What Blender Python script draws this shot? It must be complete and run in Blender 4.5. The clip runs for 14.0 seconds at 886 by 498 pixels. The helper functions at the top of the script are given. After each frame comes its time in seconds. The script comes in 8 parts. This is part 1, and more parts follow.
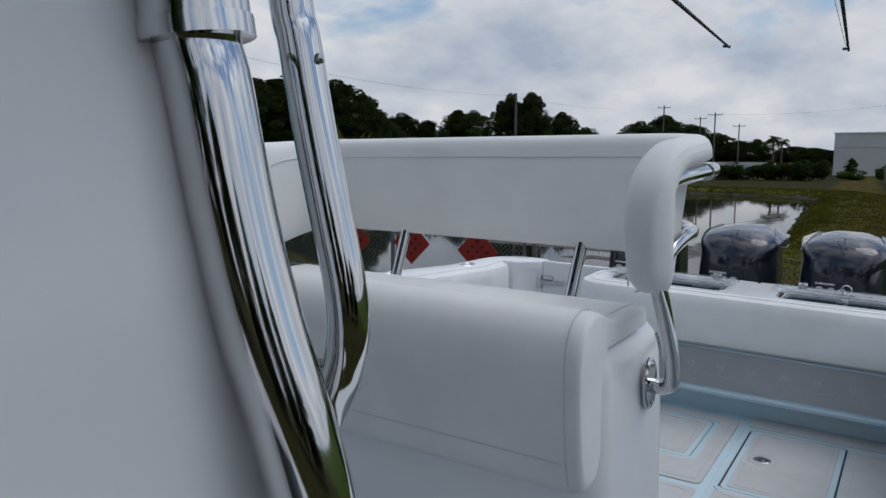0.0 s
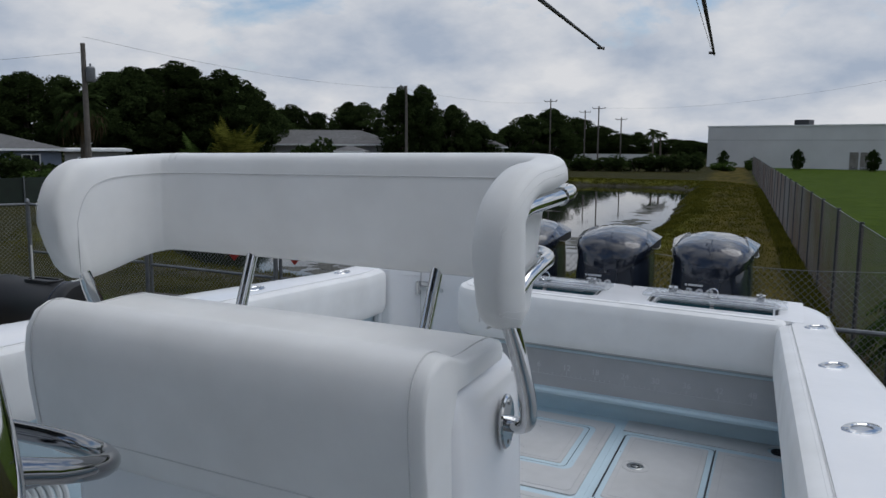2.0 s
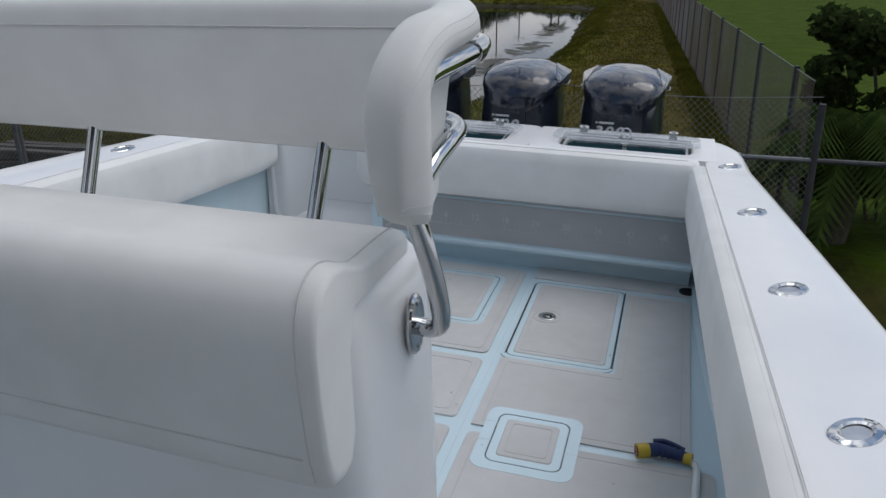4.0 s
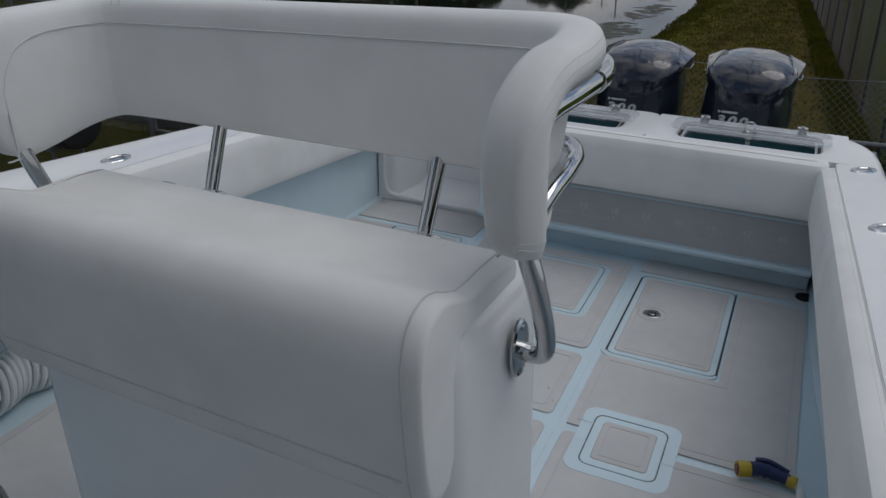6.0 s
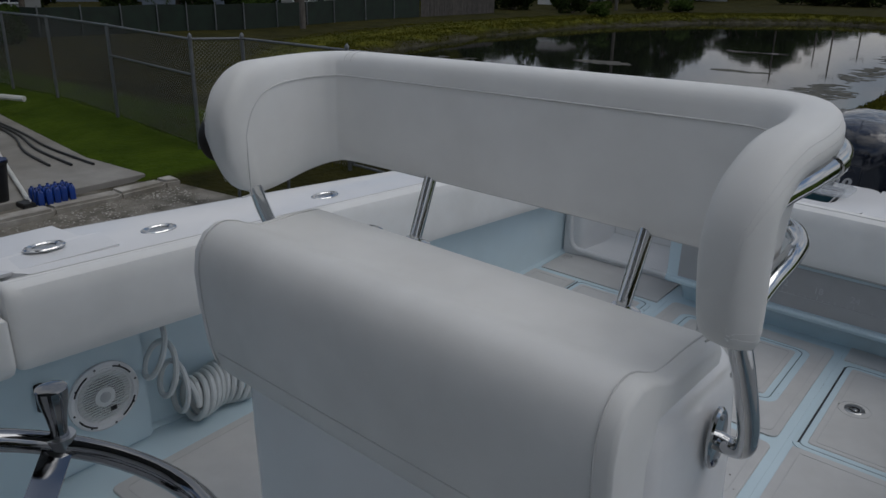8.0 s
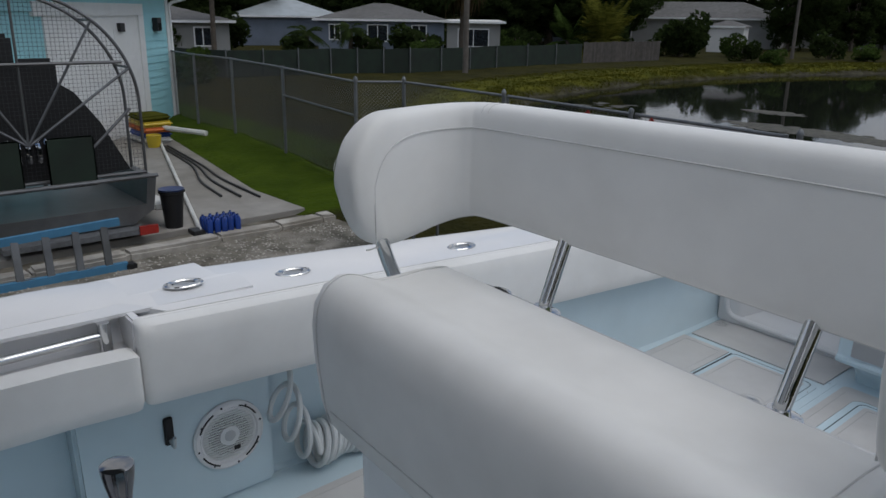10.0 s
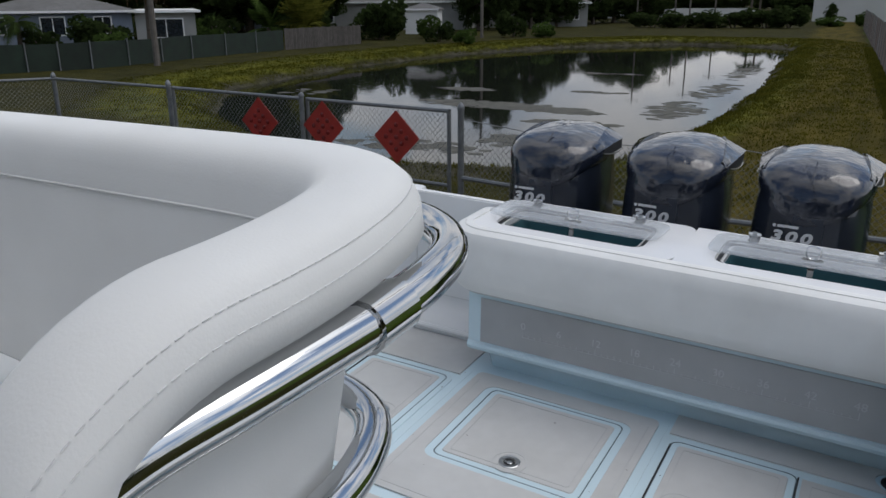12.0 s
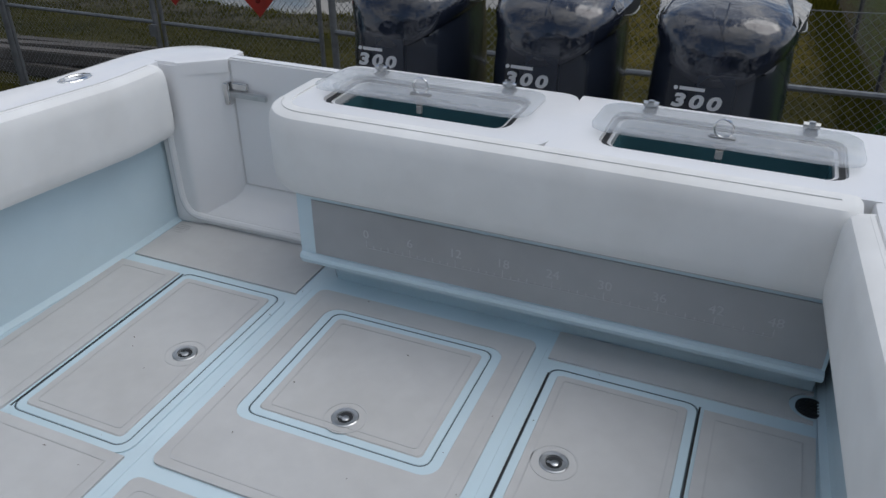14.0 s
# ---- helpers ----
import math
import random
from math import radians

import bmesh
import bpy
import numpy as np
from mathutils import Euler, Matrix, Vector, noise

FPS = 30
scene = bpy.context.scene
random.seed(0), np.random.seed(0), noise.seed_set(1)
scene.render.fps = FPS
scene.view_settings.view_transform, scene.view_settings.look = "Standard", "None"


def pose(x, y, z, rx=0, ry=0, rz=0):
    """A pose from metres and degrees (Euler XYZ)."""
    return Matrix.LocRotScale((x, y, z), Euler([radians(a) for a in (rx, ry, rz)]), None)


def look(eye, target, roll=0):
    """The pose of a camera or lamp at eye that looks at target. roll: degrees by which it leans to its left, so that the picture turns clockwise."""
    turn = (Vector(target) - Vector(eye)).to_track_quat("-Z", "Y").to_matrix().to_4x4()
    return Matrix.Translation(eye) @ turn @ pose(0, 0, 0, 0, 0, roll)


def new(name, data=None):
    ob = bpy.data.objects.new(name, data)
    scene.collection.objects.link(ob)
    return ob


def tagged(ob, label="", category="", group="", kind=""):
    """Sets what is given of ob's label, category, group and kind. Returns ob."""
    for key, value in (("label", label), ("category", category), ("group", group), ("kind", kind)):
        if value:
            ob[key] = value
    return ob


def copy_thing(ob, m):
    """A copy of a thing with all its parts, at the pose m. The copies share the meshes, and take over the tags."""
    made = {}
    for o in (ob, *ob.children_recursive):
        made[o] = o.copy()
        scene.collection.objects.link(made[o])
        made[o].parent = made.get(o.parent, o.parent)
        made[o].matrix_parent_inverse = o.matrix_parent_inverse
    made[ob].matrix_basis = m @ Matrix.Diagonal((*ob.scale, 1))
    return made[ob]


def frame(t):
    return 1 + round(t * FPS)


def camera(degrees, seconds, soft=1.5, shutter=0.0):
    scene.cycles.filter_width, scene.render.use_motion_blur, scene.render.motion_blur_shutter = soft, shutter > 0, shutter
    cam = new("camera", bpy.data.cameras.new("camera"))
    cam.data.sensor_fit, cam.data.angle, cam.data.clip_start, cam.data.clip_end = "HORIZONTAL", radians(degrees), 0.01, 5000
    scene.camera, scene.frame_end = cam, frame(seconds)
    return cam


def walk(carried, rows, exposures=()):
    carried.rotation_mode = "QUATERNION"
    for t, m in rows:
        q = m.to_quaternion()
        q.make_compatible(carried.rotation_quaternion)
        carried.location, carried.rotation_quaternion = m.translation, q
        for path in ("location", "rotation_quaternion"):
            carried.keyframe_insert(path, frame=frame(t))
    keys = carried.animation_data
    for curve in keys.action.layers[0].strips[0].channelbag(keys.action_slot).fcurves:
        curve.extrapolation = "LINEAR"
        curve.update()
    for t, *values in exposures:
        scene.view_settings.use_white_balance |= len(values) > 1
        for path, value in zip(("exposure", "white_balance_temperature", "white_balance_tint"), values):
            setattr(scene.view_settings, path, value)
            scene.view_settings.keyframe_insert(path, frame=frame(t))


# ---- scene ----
# How the boat sits on its trailer, in degrees: its deck against the level ground.
LIST, TRIM_ANGLE = 1.6, 1.5
cam = camera(59.5, 14.0)
# Seconds, the eye, the point looked at and the roll.
PATH = [
    (0, (1.099, -4.112, 1.363), (0.053, -2.425, 1.116), 0.3),
    (0.5, (1.133, -4.054, 1.347), (0.147, -2.326, 1.142), 0.2),
    (1, (1.126, -3.988, 1.369), (0.235, -2.209, 1.167), 0.3),
    (1.5, (1.141, -3.962, 1.402), (0.303, -2.155, 1.22), -0.0),
    (2, (1.118, -3.915, 1.431), (0.314, -2.103, 1.165), 0.3),
    (2.5, (1.098, -3.867, 1.463), (0.328, -2.066, 1.062), 0.5),
    (3, (1.053, -3.833, 1.525), (0.317, -2.04, 1.032), 0.1),
    (3.5, (1.036, -3.727, 1.488), (0.427, -1.902, 0.941), -0.3),
    (3.7, (1.027, -3.652, 1.467), (0.488, -1.831, 0.838), -0.2),
    (5.8, (0.99, -3.557, 1.557), (0.275, -1.871, 0.753), -0.1),
    (6, (0.986, -3.576, 1.575), (0.215, -1.907, 0.788), 0.0),
    (6.5, (0.984, -3.599, 1.604), (0.102, -1.961, 0.869), 0.3),
    (7, (0.97, -3.598, 1.612), (-0.016, -2.003, 0.917), 0.4),
    (7.5, (0.955, -3.617, 1.614), (-0.129, -2.082, 0.932), 0.7),
    (8, (0.936, -3.599, 1.609), (-0.232, -2.126, 0.927), 0.9),
    (8.5, (0.93, -3.568, 1.615), (-0.322, -2.169, 0.925), 1.1),
    (8.7, (0.933, -3.563, 1.619), (-0.352, -2.195, 0.93), 1.3),
    (10.8, (0.839, -3.238, 1.606), (-0.664, -2.021, 1.096), 0.9),
    (11, (0.845, -3.157, 1.603), (-0.574, -1.84, 1.102), 0.8),
    (11.5, (0.903, -2.955, 1.581), (-0.246, -1.411, 1.04), 0.1),
    (12, (0.961, -2.681, 1.534), (0.012, -1.03, 0.923), -0.4),
    (12.5, (0.967, -2.421, 1.493), (0.134, -0.737, 0.808), -0.7),
    (13, (0.94, -2.188, 1.472), (0.232, -0.487, 0.694), -1.0),
    (13.5, (0.89, -2.038, 1.445), (0.225, -0.353, 0.596), -0.7),
    (14, (0.885, -1.923, 1.409), (0.192, -0.311, 0.45), -1.0),
]
EXPO = [(0.0, -0.38, 6300, 10), (2.5, -0.36, 6340, 10), (3.7, -0.28, 6500, 10), (6.0, -0.84, 6560, 10), (7.0, -0.94, 6560, 10), (8.0, -0.98, 6560, 10), (8.7, -0.64, 6560, 10), (10.8, -0.46, 6560, 10), (11.2, -0.38, 6560, 10), (11.6, -0.22, 6600, 10), (12.0, -0.22, 6580, 10), (12.5, -0.13, 6540, 10), (13.0, -0.22, 6500, 10), (13.5, -0.19, 6500, 10), (14.0, -0.30, 6480, 10)]
walk(cam, [(t, look(e, g, r)) for t, e, g, r in PATH], EXPO)

# Light: a bright, mostly clouded sky with a veiled high sun.
SUN_EL, SUN_AZ, SUN, SUN_WIDE = 64.0, 62.0, 1.1, 40.0
SKY, CLOUD, GLOW = 0.13, 1.06, 1.5
# ---- world, sun ----
world = bpy.data.worlds.new("World")
scene.world = world
world.use_nodes = True


def build_sky():
    nt = world.node_tree
    nt.nodes.clear()
    out = nt.nodes.new("ShaderNodeOutputWorld")
    sky = nt.nodes.new("ShaderNodeTexSky")
    sky.sky_type, sky.sun_disc = "NISHITA", False
    sky.sun_elevation, sky.sun_rotation = radians(SUN_EL), radians(SUN_AZ)
    sky.air_density, sky.dust_density = 1.0, 0.3
    b_sky = nt.nodes.new("ShaderNodeBackground")
    b_sky.inputs["Strength"].default_value = SKY
    nt.links.new(sky.outputs[0], b_sky.inputs["Color"])
    co = nt.nodes.new("ShaderNodeTexCoord")
    # flatten the directions so that the clouds crowd together towards the horizon
    sep = nt.nodes.new("ShaderNodeSeparateXYZ")
    nt.links.new(co.outputs["Generated"], sep.inputs[0])
    zz = nt.nodes.new("ShaderNodeMath"); zz.operation = "ADD"; zz.inputs[1].default_value = 0.45
    za = nt.nodes.new("ShaderNodeMath"); za.operation = "ABSOLUTE"
    nt.links.new(sep.outputs["Z"], za.inputs[0]); nt.links.new(za.outputs[0], zz.inputs[0])
    dx = nt.nodes.new("ShaderNodeMath"); dx.operation = "DIVIDE"
    dy = nt.nodes.new("ShaderNodeMath"); dy.operation = "DIVIDE"
    nt.links.new(sep.outputs["X"], dx.inputs[0]); nt.links.new(zz.outputs[0], dx.inputs[1])
    nt.links.new(sep.outputs["Y"], dy.inputs[0]); nt.links.new(zz.outputs[0], dy.inputs[1])
    com = nt.nodes.new("ShaderNodeCombineXYZ")
    nt.links.new(dx.outputs[0], com.inputs[0]); nt.links.new(dy.outputs[0], com.inputs[1])
    big = nt.nodes.new("ShaderNodeTexNoise")
    big.inputs["Scale"].default_value, big.inputs["Detail"].default_value = 2.1, 9
    big.inputs["Roughness"].default_value, big.inputs["Distortion"].default_value = 0.58, 0.25
    nt.links.new(com.outputs[0], big.inputs["Vector"])
    cover = nt.nodes.new("ShaderNodeValToRGB")
    cover.color_ramp.elements[0].position, cover.color_ramp.elements[1].position = 0.425, 0.53
    # the cover closes towards the horizon
    lo = nt.nodes.new("ShaderNodeMath"); lo.operation = "MULTIPLY_ADD"; lo.use_clamp = True
    lo.inputs[1].default_value, lo.inputs[2].default_value = -5.0, 1.0
    nt.links.new(za.outputs[0], lo.inputs[0])
    su = nt.nodes.new("ShaderNodeMath"); su.operation = "MULTIPLY_ADD"; su.inputs[1].default_value = 0.22
    nt.links.new(lo.outputs[0], su.inputs[0]); nt.links.new(big.outputs["Fac"], su.inputs[2])
    nt.links.new(su.outputs[0], cover.inputs[0])
    shade = nt.nodes.new("ShaderNodeTexNoise")
    shade.inputs["Scale"].default_value, shade.inputs["Detail"].default_value = 2.6, 8
    shade.inputs["Roughness"].default_value = 0.55
    off = nt.nodes.new("ShaderNodeVectorMath"); off.operation = "ADD"; off.inputs[1].default_value = (3.1, 1.7, 0.4)
    nt.links.new(com.outputs[0], off.inputs[0]); nt.links.new(off.outputs[0], shade.inputs["Vector"])
    tone = nt.nodes.new("ShaderNodeValToRGB")
    tone.color_ramp.elements[0].position, tone.color_ramp.elements[0].color = 0.36, (0.52, 0.60, 0.73, 1)
    tone.color_ramp.elements[1].position, tone.color_ramp.elements[1].color = 0.62, (0.985, 0.985, 1.0, 1)
    nt.links.new(shade.outputs["Fac"], tone.inputs[0])
    b_cloud = nt.nodes.new("ShaderNodeBackground")
    b_cloud.inputs["Strength"].default_value = CLOUD
    nt.links.new(tone.outputs[0], b_cloud.inputs["Color"])
    # the cloud veil glows round the hidden sun
    az, el = radians(SUN_AZ), radians(SUN_EL)
    dt = nt.nodes.new("ShaderNodeVectorMath"); dt.operation = "DOT_PRODUCT"
    dt.inputs[1].default_value = (math.sin(az) * math.cos(el), math.cos(az) * math.cos(el), math.sin(el))
    nt.links.new(co.outputs["Generated"], dt.inputs[0])
    mx0 = nt.nodes.new("ShaderNodeMath"); mx0.operation = "MAXIMUM"; mx0.inputs[1].default_value = 0.0
    pw = nt.nodes.new("ShaderNodeMath"); pw.operation = "POWER"; pw.inputs[1].default_value = 4.0
    ml = nt.nodes.new("ShaderNodeMath"); ml.operation = "MULTIPLY_ADD"
    ml.inputs[1].default_value, ml.inputs[2].default_value = CLOUD * GLOW, CLOUD * 0.85
    nt.links.new(dt.outputs["Value"], mx0.inputs[0]); nt.links.new(mx0.outputs[0], pw.inputs[0]); nt.links.new(pw.outputs[0], ml.inputs[0])
    nt.links.new(ml.outputs[0], b_cloud.inputs["Strength"])
    mix = nt.nodes.new("ShaderNodeMixShader")
    nt.links.new(cover.outputs[0], mix.inputs[0])
    nt.links.new(b_sky.outputs[0], mix.inputs[1]); nt.links.new(b_cloud.outputs[0], mix.inputs[2])
    nt.links.new(mix.outputs[0], out.inputs[0])


build_sky()
sun_data = bpy.data.lights.new("sun", "SUN")
sun_data.energy, sun_data.angle, sun_data.color = SUN, radians(SUN_WIDE), (1.0, 0.97, 0.92)
sun = new("sun", sun_data)
_az, _el = radians(SUN_AZ), radians(SUN_EL)
sun.matrix_world = look((0, 0, 30), (-math.sin(_az) * math.cos(_el), -math.cos(_az) * math.cos(_el), 30 - math.sin(_el)))

# ---- materials ----
MATS = {}


def mat(name, col, rough=0.5, metal=0.0, var=0.06, scale=6.0, bump=0.0, bscale=120.0, coat=0.0, col2=None,
        grime=0.0, gscale=1.3, rvar=0.08, rnd=0.0, spec=0.5, ior=1.5, sheen=0.0):
    """A procedural surface: two scales of colour change, uneven gloss, fine relief."""
    m = bpy.data.materials.new(name)
    m.use_nodes = True
    nt = m.node_tree
    b = nt.nodes["Principled BSDF"]
    co = nt.nodes.new("ShaderNodeTexCoord")
    n1 = nt.nodes.new("ShaderNodeTexNoise")
    n1.inputs["Scale"].default_value, n1.inputs["Detail"].default_value = scale, 6
    nt.links.new(co.outputs["Object"], n1.inputs["Vector"])
    n2 = nt.nodes.new("ShaderNodeTexNoise")
    n2.inputs["Scale"].default_value, n2.inputs["Detail"].default_value = gscale, 4
    nt.links.new(co.outputs["Object"], n2.inputs["Vector"])
    c2 = col2 or tuple(max(0, c * (1 - var * 2.2)) for c in col)
    ramp = nt.nodes.new("ShaderNodeValToRGB")
    ramp.color_ramp.elements[0].position, ramp.color_ramp.elements[0].color = 0.32, (*c2, 1)
    ramp.color_ramp.elements[1].position, ramp.color_ramp.elements[1].color = 0.68, (*col, 1)
    nt.links.new(n1.outputs["Fac"], ramp.inputs[0])
    last = ramp.outputs[0]
    if grime:
        g = nt.nodes.new("ShaderNodeValToRGB")
        g.color_ramp.elements[0].position, g.color_ramp.elements[0].color = 0.4, (1, 1, 1, 1)
        g.color_ramp.elements[1].position = 0.72
        g.color_ramp.elements[1].color = (1 - grime, 1 - grime * 1.05, 1 - grime * 1.15, 1)
        nt.links.new(n2.outputs["Fac"], g.inputs[0])
        mx = nt.nodes.new("ShaderNodeMix"); mx.data_type, mx.blend_type = "RGBA", "MULTIPLY"
        mx.inputs[0].default_value = 1
        nt.links.new(last, mx.inputs[6]); nt.links.new(g.outputs[0], mx.inputs[7])
        last = mx.outputs[2]
    if rnd:
        oi = nt.nodes.new("ShaderNodeObjectInfo")
        hsv = nt.nodes.new("ShaderNodeHueSaturation")
        mr = nt.nodes.new("ShaderNodeMapRange")
        mr.inputs["To Min"].default_value, mr.inputs["To Max"].default_value = 1 - rnd, 1 + rnd
        nt.links.new(oi.outputs["Random"], mr.inputs["Value"])
        nt.links.new(mr.outputs[0], hsv.inputs["Value"]); nt.links.new(last, hsv.inputs["Color"])
        last = hsv.outputs[0]
    nt.links.new(last, b.inputs["Base Color"])
    rr = nt.nodes.new("ShaderNodeMapRange")
    rr.inputs["To Min"].default_value, rr.inputs["To Max"].default_value = max(0.02, rough - rvar), min(1, rough + rvar)
    nt.links.new(n1.outputs["Fac"], rr.inputs["Value"]); nt.links.new(rr.outputs[0], b.inputs["Roughness"])
    b.inputs["Metallic"].default_value = metal
    b.inputs["Coat Weight"].default_value = coat
    b.inputs["Coat Roughness"].default_value = 0.06
    b.inputs["Specular IOR Level"].default_value = spec
    b.inputs["IOR"].default_value = ior
    if sheen:
        b.inputs["Sheen Weight"].default_value = sheen
    if bump:
        n3 = nt.nodes.new("ShaderNodeTexNoise")
        n3.inputs["Scale"].default_value, n3.inputs["Detail"].default_value = bscale, 3
        nt.links.new(co.outputs["Object"], n3.inputs["Vector"])
        bp = nt.nodes.new("ShaderNodeBump")
        bp.inputs["Strength"].default_value, bp.inputs["Distance"].default_value = bump, 0.4 / bscale
        nt.links.new(n3.outputs["Fac"], bp.inputs["Height"]); nt.links.new(bp.outputs[0], b.inputs["Normal"])
    MATS[name] = m
    return m


GEL = mat("white_gelcoat", (0.81, 0.81, 0.815), 0.22, var=0.02, scale=3, grime=0.05, coat=0.4, bump=0.03, bscale=25)
VINYL = mat("white_vinyl", (0.80, 0.80, 0.785), 0.58, var=0.02, scale=9, grime=0.09, gscale=3.5, bump=0.18, bscale=420, spec=0.28)
VINYL_SEAM = mat("vinyl_seam", (0.64, 0.64, 0.63), 0.6, var=0.05)
UNSEEN_DARK = mat("unseen_dark_panel", (0.09, 0.095, 0.10), 0.7, var=0.05)
VINYL_STITCH = mat("vinyl_stitch", (0.76, 0.76, 0.75), 0.6, var=0.03)
BLUE = mat("pale_blue_gelcoat", (0.59, 0.73, 0.795), 0.24, var=0.025, scale=4, grime=0.08, coat=0.4)
TREAD = mat("grey_nonskid", (0.53, 0.53, 0.525), 0.62, var=0.03, scale=14, grime=0.1, gscale=2.2, bump=0.35, bscale=380)
TREAD_EDGE = mat("grey_nonskid_edge", (0.485, 0.487, 0.485), 0.55, var=0.04, bump=0.2, bscale=380)
RULE = mat("grey_rule_panel", (0.40, 0.405, 0.41), 0.5, var=0.04, scale=9, grime=0.08, bump=0.2, bscale=300)
RULE_INK = mat("pale_rule_marks", (0.515, 0.525, 0.53), 0.5, var=0.06)
STEEL = mat("polished_steel", (0.61, 0.615, 0.62), 0.065, 1.0, var=0.03, scale=20, rvar=0.05)
# the wheel's steel: dark surroundings it reflects are put into its colour
STEEL_SHADED = mat("shaded_polished_steel", (0.30, 0.305, 0.315), 0.08, 1.0, var=0.05, scale=20, rvar=0.05)
STEEL_DULL = mat("brushed_steel", (0.55, 0.56, 0.57), 0.3, 1.0, var=0.06, scale=30)
BLACK = mat("black_rubber", (0.012, 0.012, 0.013), 0.5, var=0.2, scale=20)
GASKET = mat("blue_grey_gasket", (0.085, 0.125, 0.145), 0.5, var=0.12)
# dark things, and the painted shade of hollows built as solid shapes
DARK = mat("dark_parts_and_hollows", (0.02, 0.022, 0.025), 0.6, var=0.2)
COWL = mat("dark_blue_grey_cowl", (0.018, 0.024, 0.038), 0.22, 0.15, var=0.08, scale=5, coat=0.6, rvar=0.04)
COWL_TOP = mat("dark_glossy_cowl_top", (0.016, 0.021, 0.036), 0.13, 0.0, var=0.25, scale=5, coat=0.7, rvar=0.06, bump=0.35, bscale=9)
COWL_PANEL = mat("dark_cowl_panel", (0.026, 0.034, 0.052), 0.28, 0.25, var=0.08, scale=5, coat=0.6, rvar=0.04)
SILVER = mat("silver_lettering", (0.75, 0.76, 0.78), 0.3, 0.3, var=0.03)
WELL = mat("teal_well", (0.07, 0.17, 0.20), 0.25, var=0.08, coat=0.5)
GALV = mat("galvanised_steel", (0.19, 0.20, 0.21), 0.5, 0.5, var=0.14, scale=16)
WIRE = mat("chain_link_wire", (0.27, 0.275, 0.28), 0.6, 0.3, var=0.15, scale=10)
RED = mat("red_reflector", (0.36, 0.022, 0.014), 0.4, var=0.12, scale=9, grime=0.2)
RED_DARK = mat("dark_red_button", (0.16, 0.008, 0.008), 0.25, var=0.1)
HOSE = mat("white_coil_hose", (0.66, 0.69, 0.69), 0.3, var=0.04)
NAVY = mat("navy_plastic", (0.012, 0.03, 0.11), 0.4, var=0.1)
YELLOW = mat("yellow_plastic", (0.55, 0.40, 0.03), 0.4, var=0.1)
CONCRETE = mat("worn_concrete", (0.30, 0.285, 0.26), 0.85, var=0.1, scale=3, grime=0.4, gscale=0.5, bump=0.4, bscale=40)
KERB = mat("weathered_kerb", (0.47, 0.445, 0.40), 0.9, var=0.16, scale=5, grime=0.5, gscale=1.5, bump=0.5, bscale=30)
GRAVEL = mat("shell_gravel", (0.27, 0.25, 0.215), 0.95, col2=(0.085, 0.078, 0.058), scale=3.2, grime=0.75, gscale=0.7, bump=1.0, bscale=45)
BARK = mat("grey_brown_bark", (0.11, 0.090, 0.070), 0.9, var=0.2, scale=7, bump=0.9, bscale=18)
POLE = mat("weathered_pole_timber", (0.13, 0.115, 0.10), 0.9, var=0.15, scale=5, bump=0.5, bscale=20)
WALL_WHITE = mat("white_stucco", (0.60, 0.60, 0.585), 0.85, var=0.03, scale=0.6, grime=0.12, gscale=0.12, bump=0.3, bscale=12)
WALL_GREY = mat("blue_grey_stucco", (0.15, 0.18, 0.23), 0.85, var=0.06, scale=1.0, grime=0.1, bump=0.3, bscale=14)
WALL_DULL = mat("dull_painted_block", (0.30, 0.305, 0.30), 0.85, var=0.06, scale=0.9, grime=0.25, gscale=0.2, bump=0.3, bscale=40)
SIDING = mat("aqua_lap_siding", (0.30, 0.60, 0.66), 0.6, var=0.03, scale=3, grime=0.08)
TRIM = mat("white_painted_trim", (0.74, 0.75, 0.75), 0.5, var=0.03, scale=4, grime=0.06)
ROOF_METAL = mat("pale_standing_seam_metal", (0.42, 0.46, 0.48), 0.35, 0.4, var=0.06, scale=2, grime=0.15)
SHINGLE = mat("grey_roof_shingle", (0.135, 0.132, 0.128), 0.9, var=0.14, scale=3, grime=0.25, gscale=0.5, bump=0.6, bscale=14)
GLASS_DARK = mat("dark_window_glass", (0.02, 0.025, 0.03), 0.08, var=0.1, coat=0.6)
GREEN_MESH = mat("green_privacy_mesh", (0.012, 0.027, 0.016), 0.8, var=0.25, scale=2, grime=0.3, gscale=0.3)
WOOD = mat("dark_weathered_board", (0.085, 0.076, 0.068), 0.9, var=0.16, scale=4, rnd=0.2)
ALU = mat("dull_aluminium", (0.17, 0.175, 0.18), 0.4, 0.6, var=0.12, scale=4, grime=0.25)
LADDER = mat("blue_fibreglass_rail", (0.06, 0.20, 0.34), 0.5, var=0.08)
JUG = mat("blue_plastic_jug", (0.010, 0.055, 0.30), 0.35, var=0.1, rnd=0.15)
PIPE_WHITE = mat("white_plastic_pipe", (0.66, 0.66, 0.63), 0.4, var=0.06, grime=0.2)
ORANGE = mat("orange_fabric", (0.55, 0.14, 0.03), 0.7, var=0.1)
SCUM = mat("pond_scum", (0.10, 0.096, 0.075), 0.8, var=0.3, scale=5, bump=0.6, bscale=30)


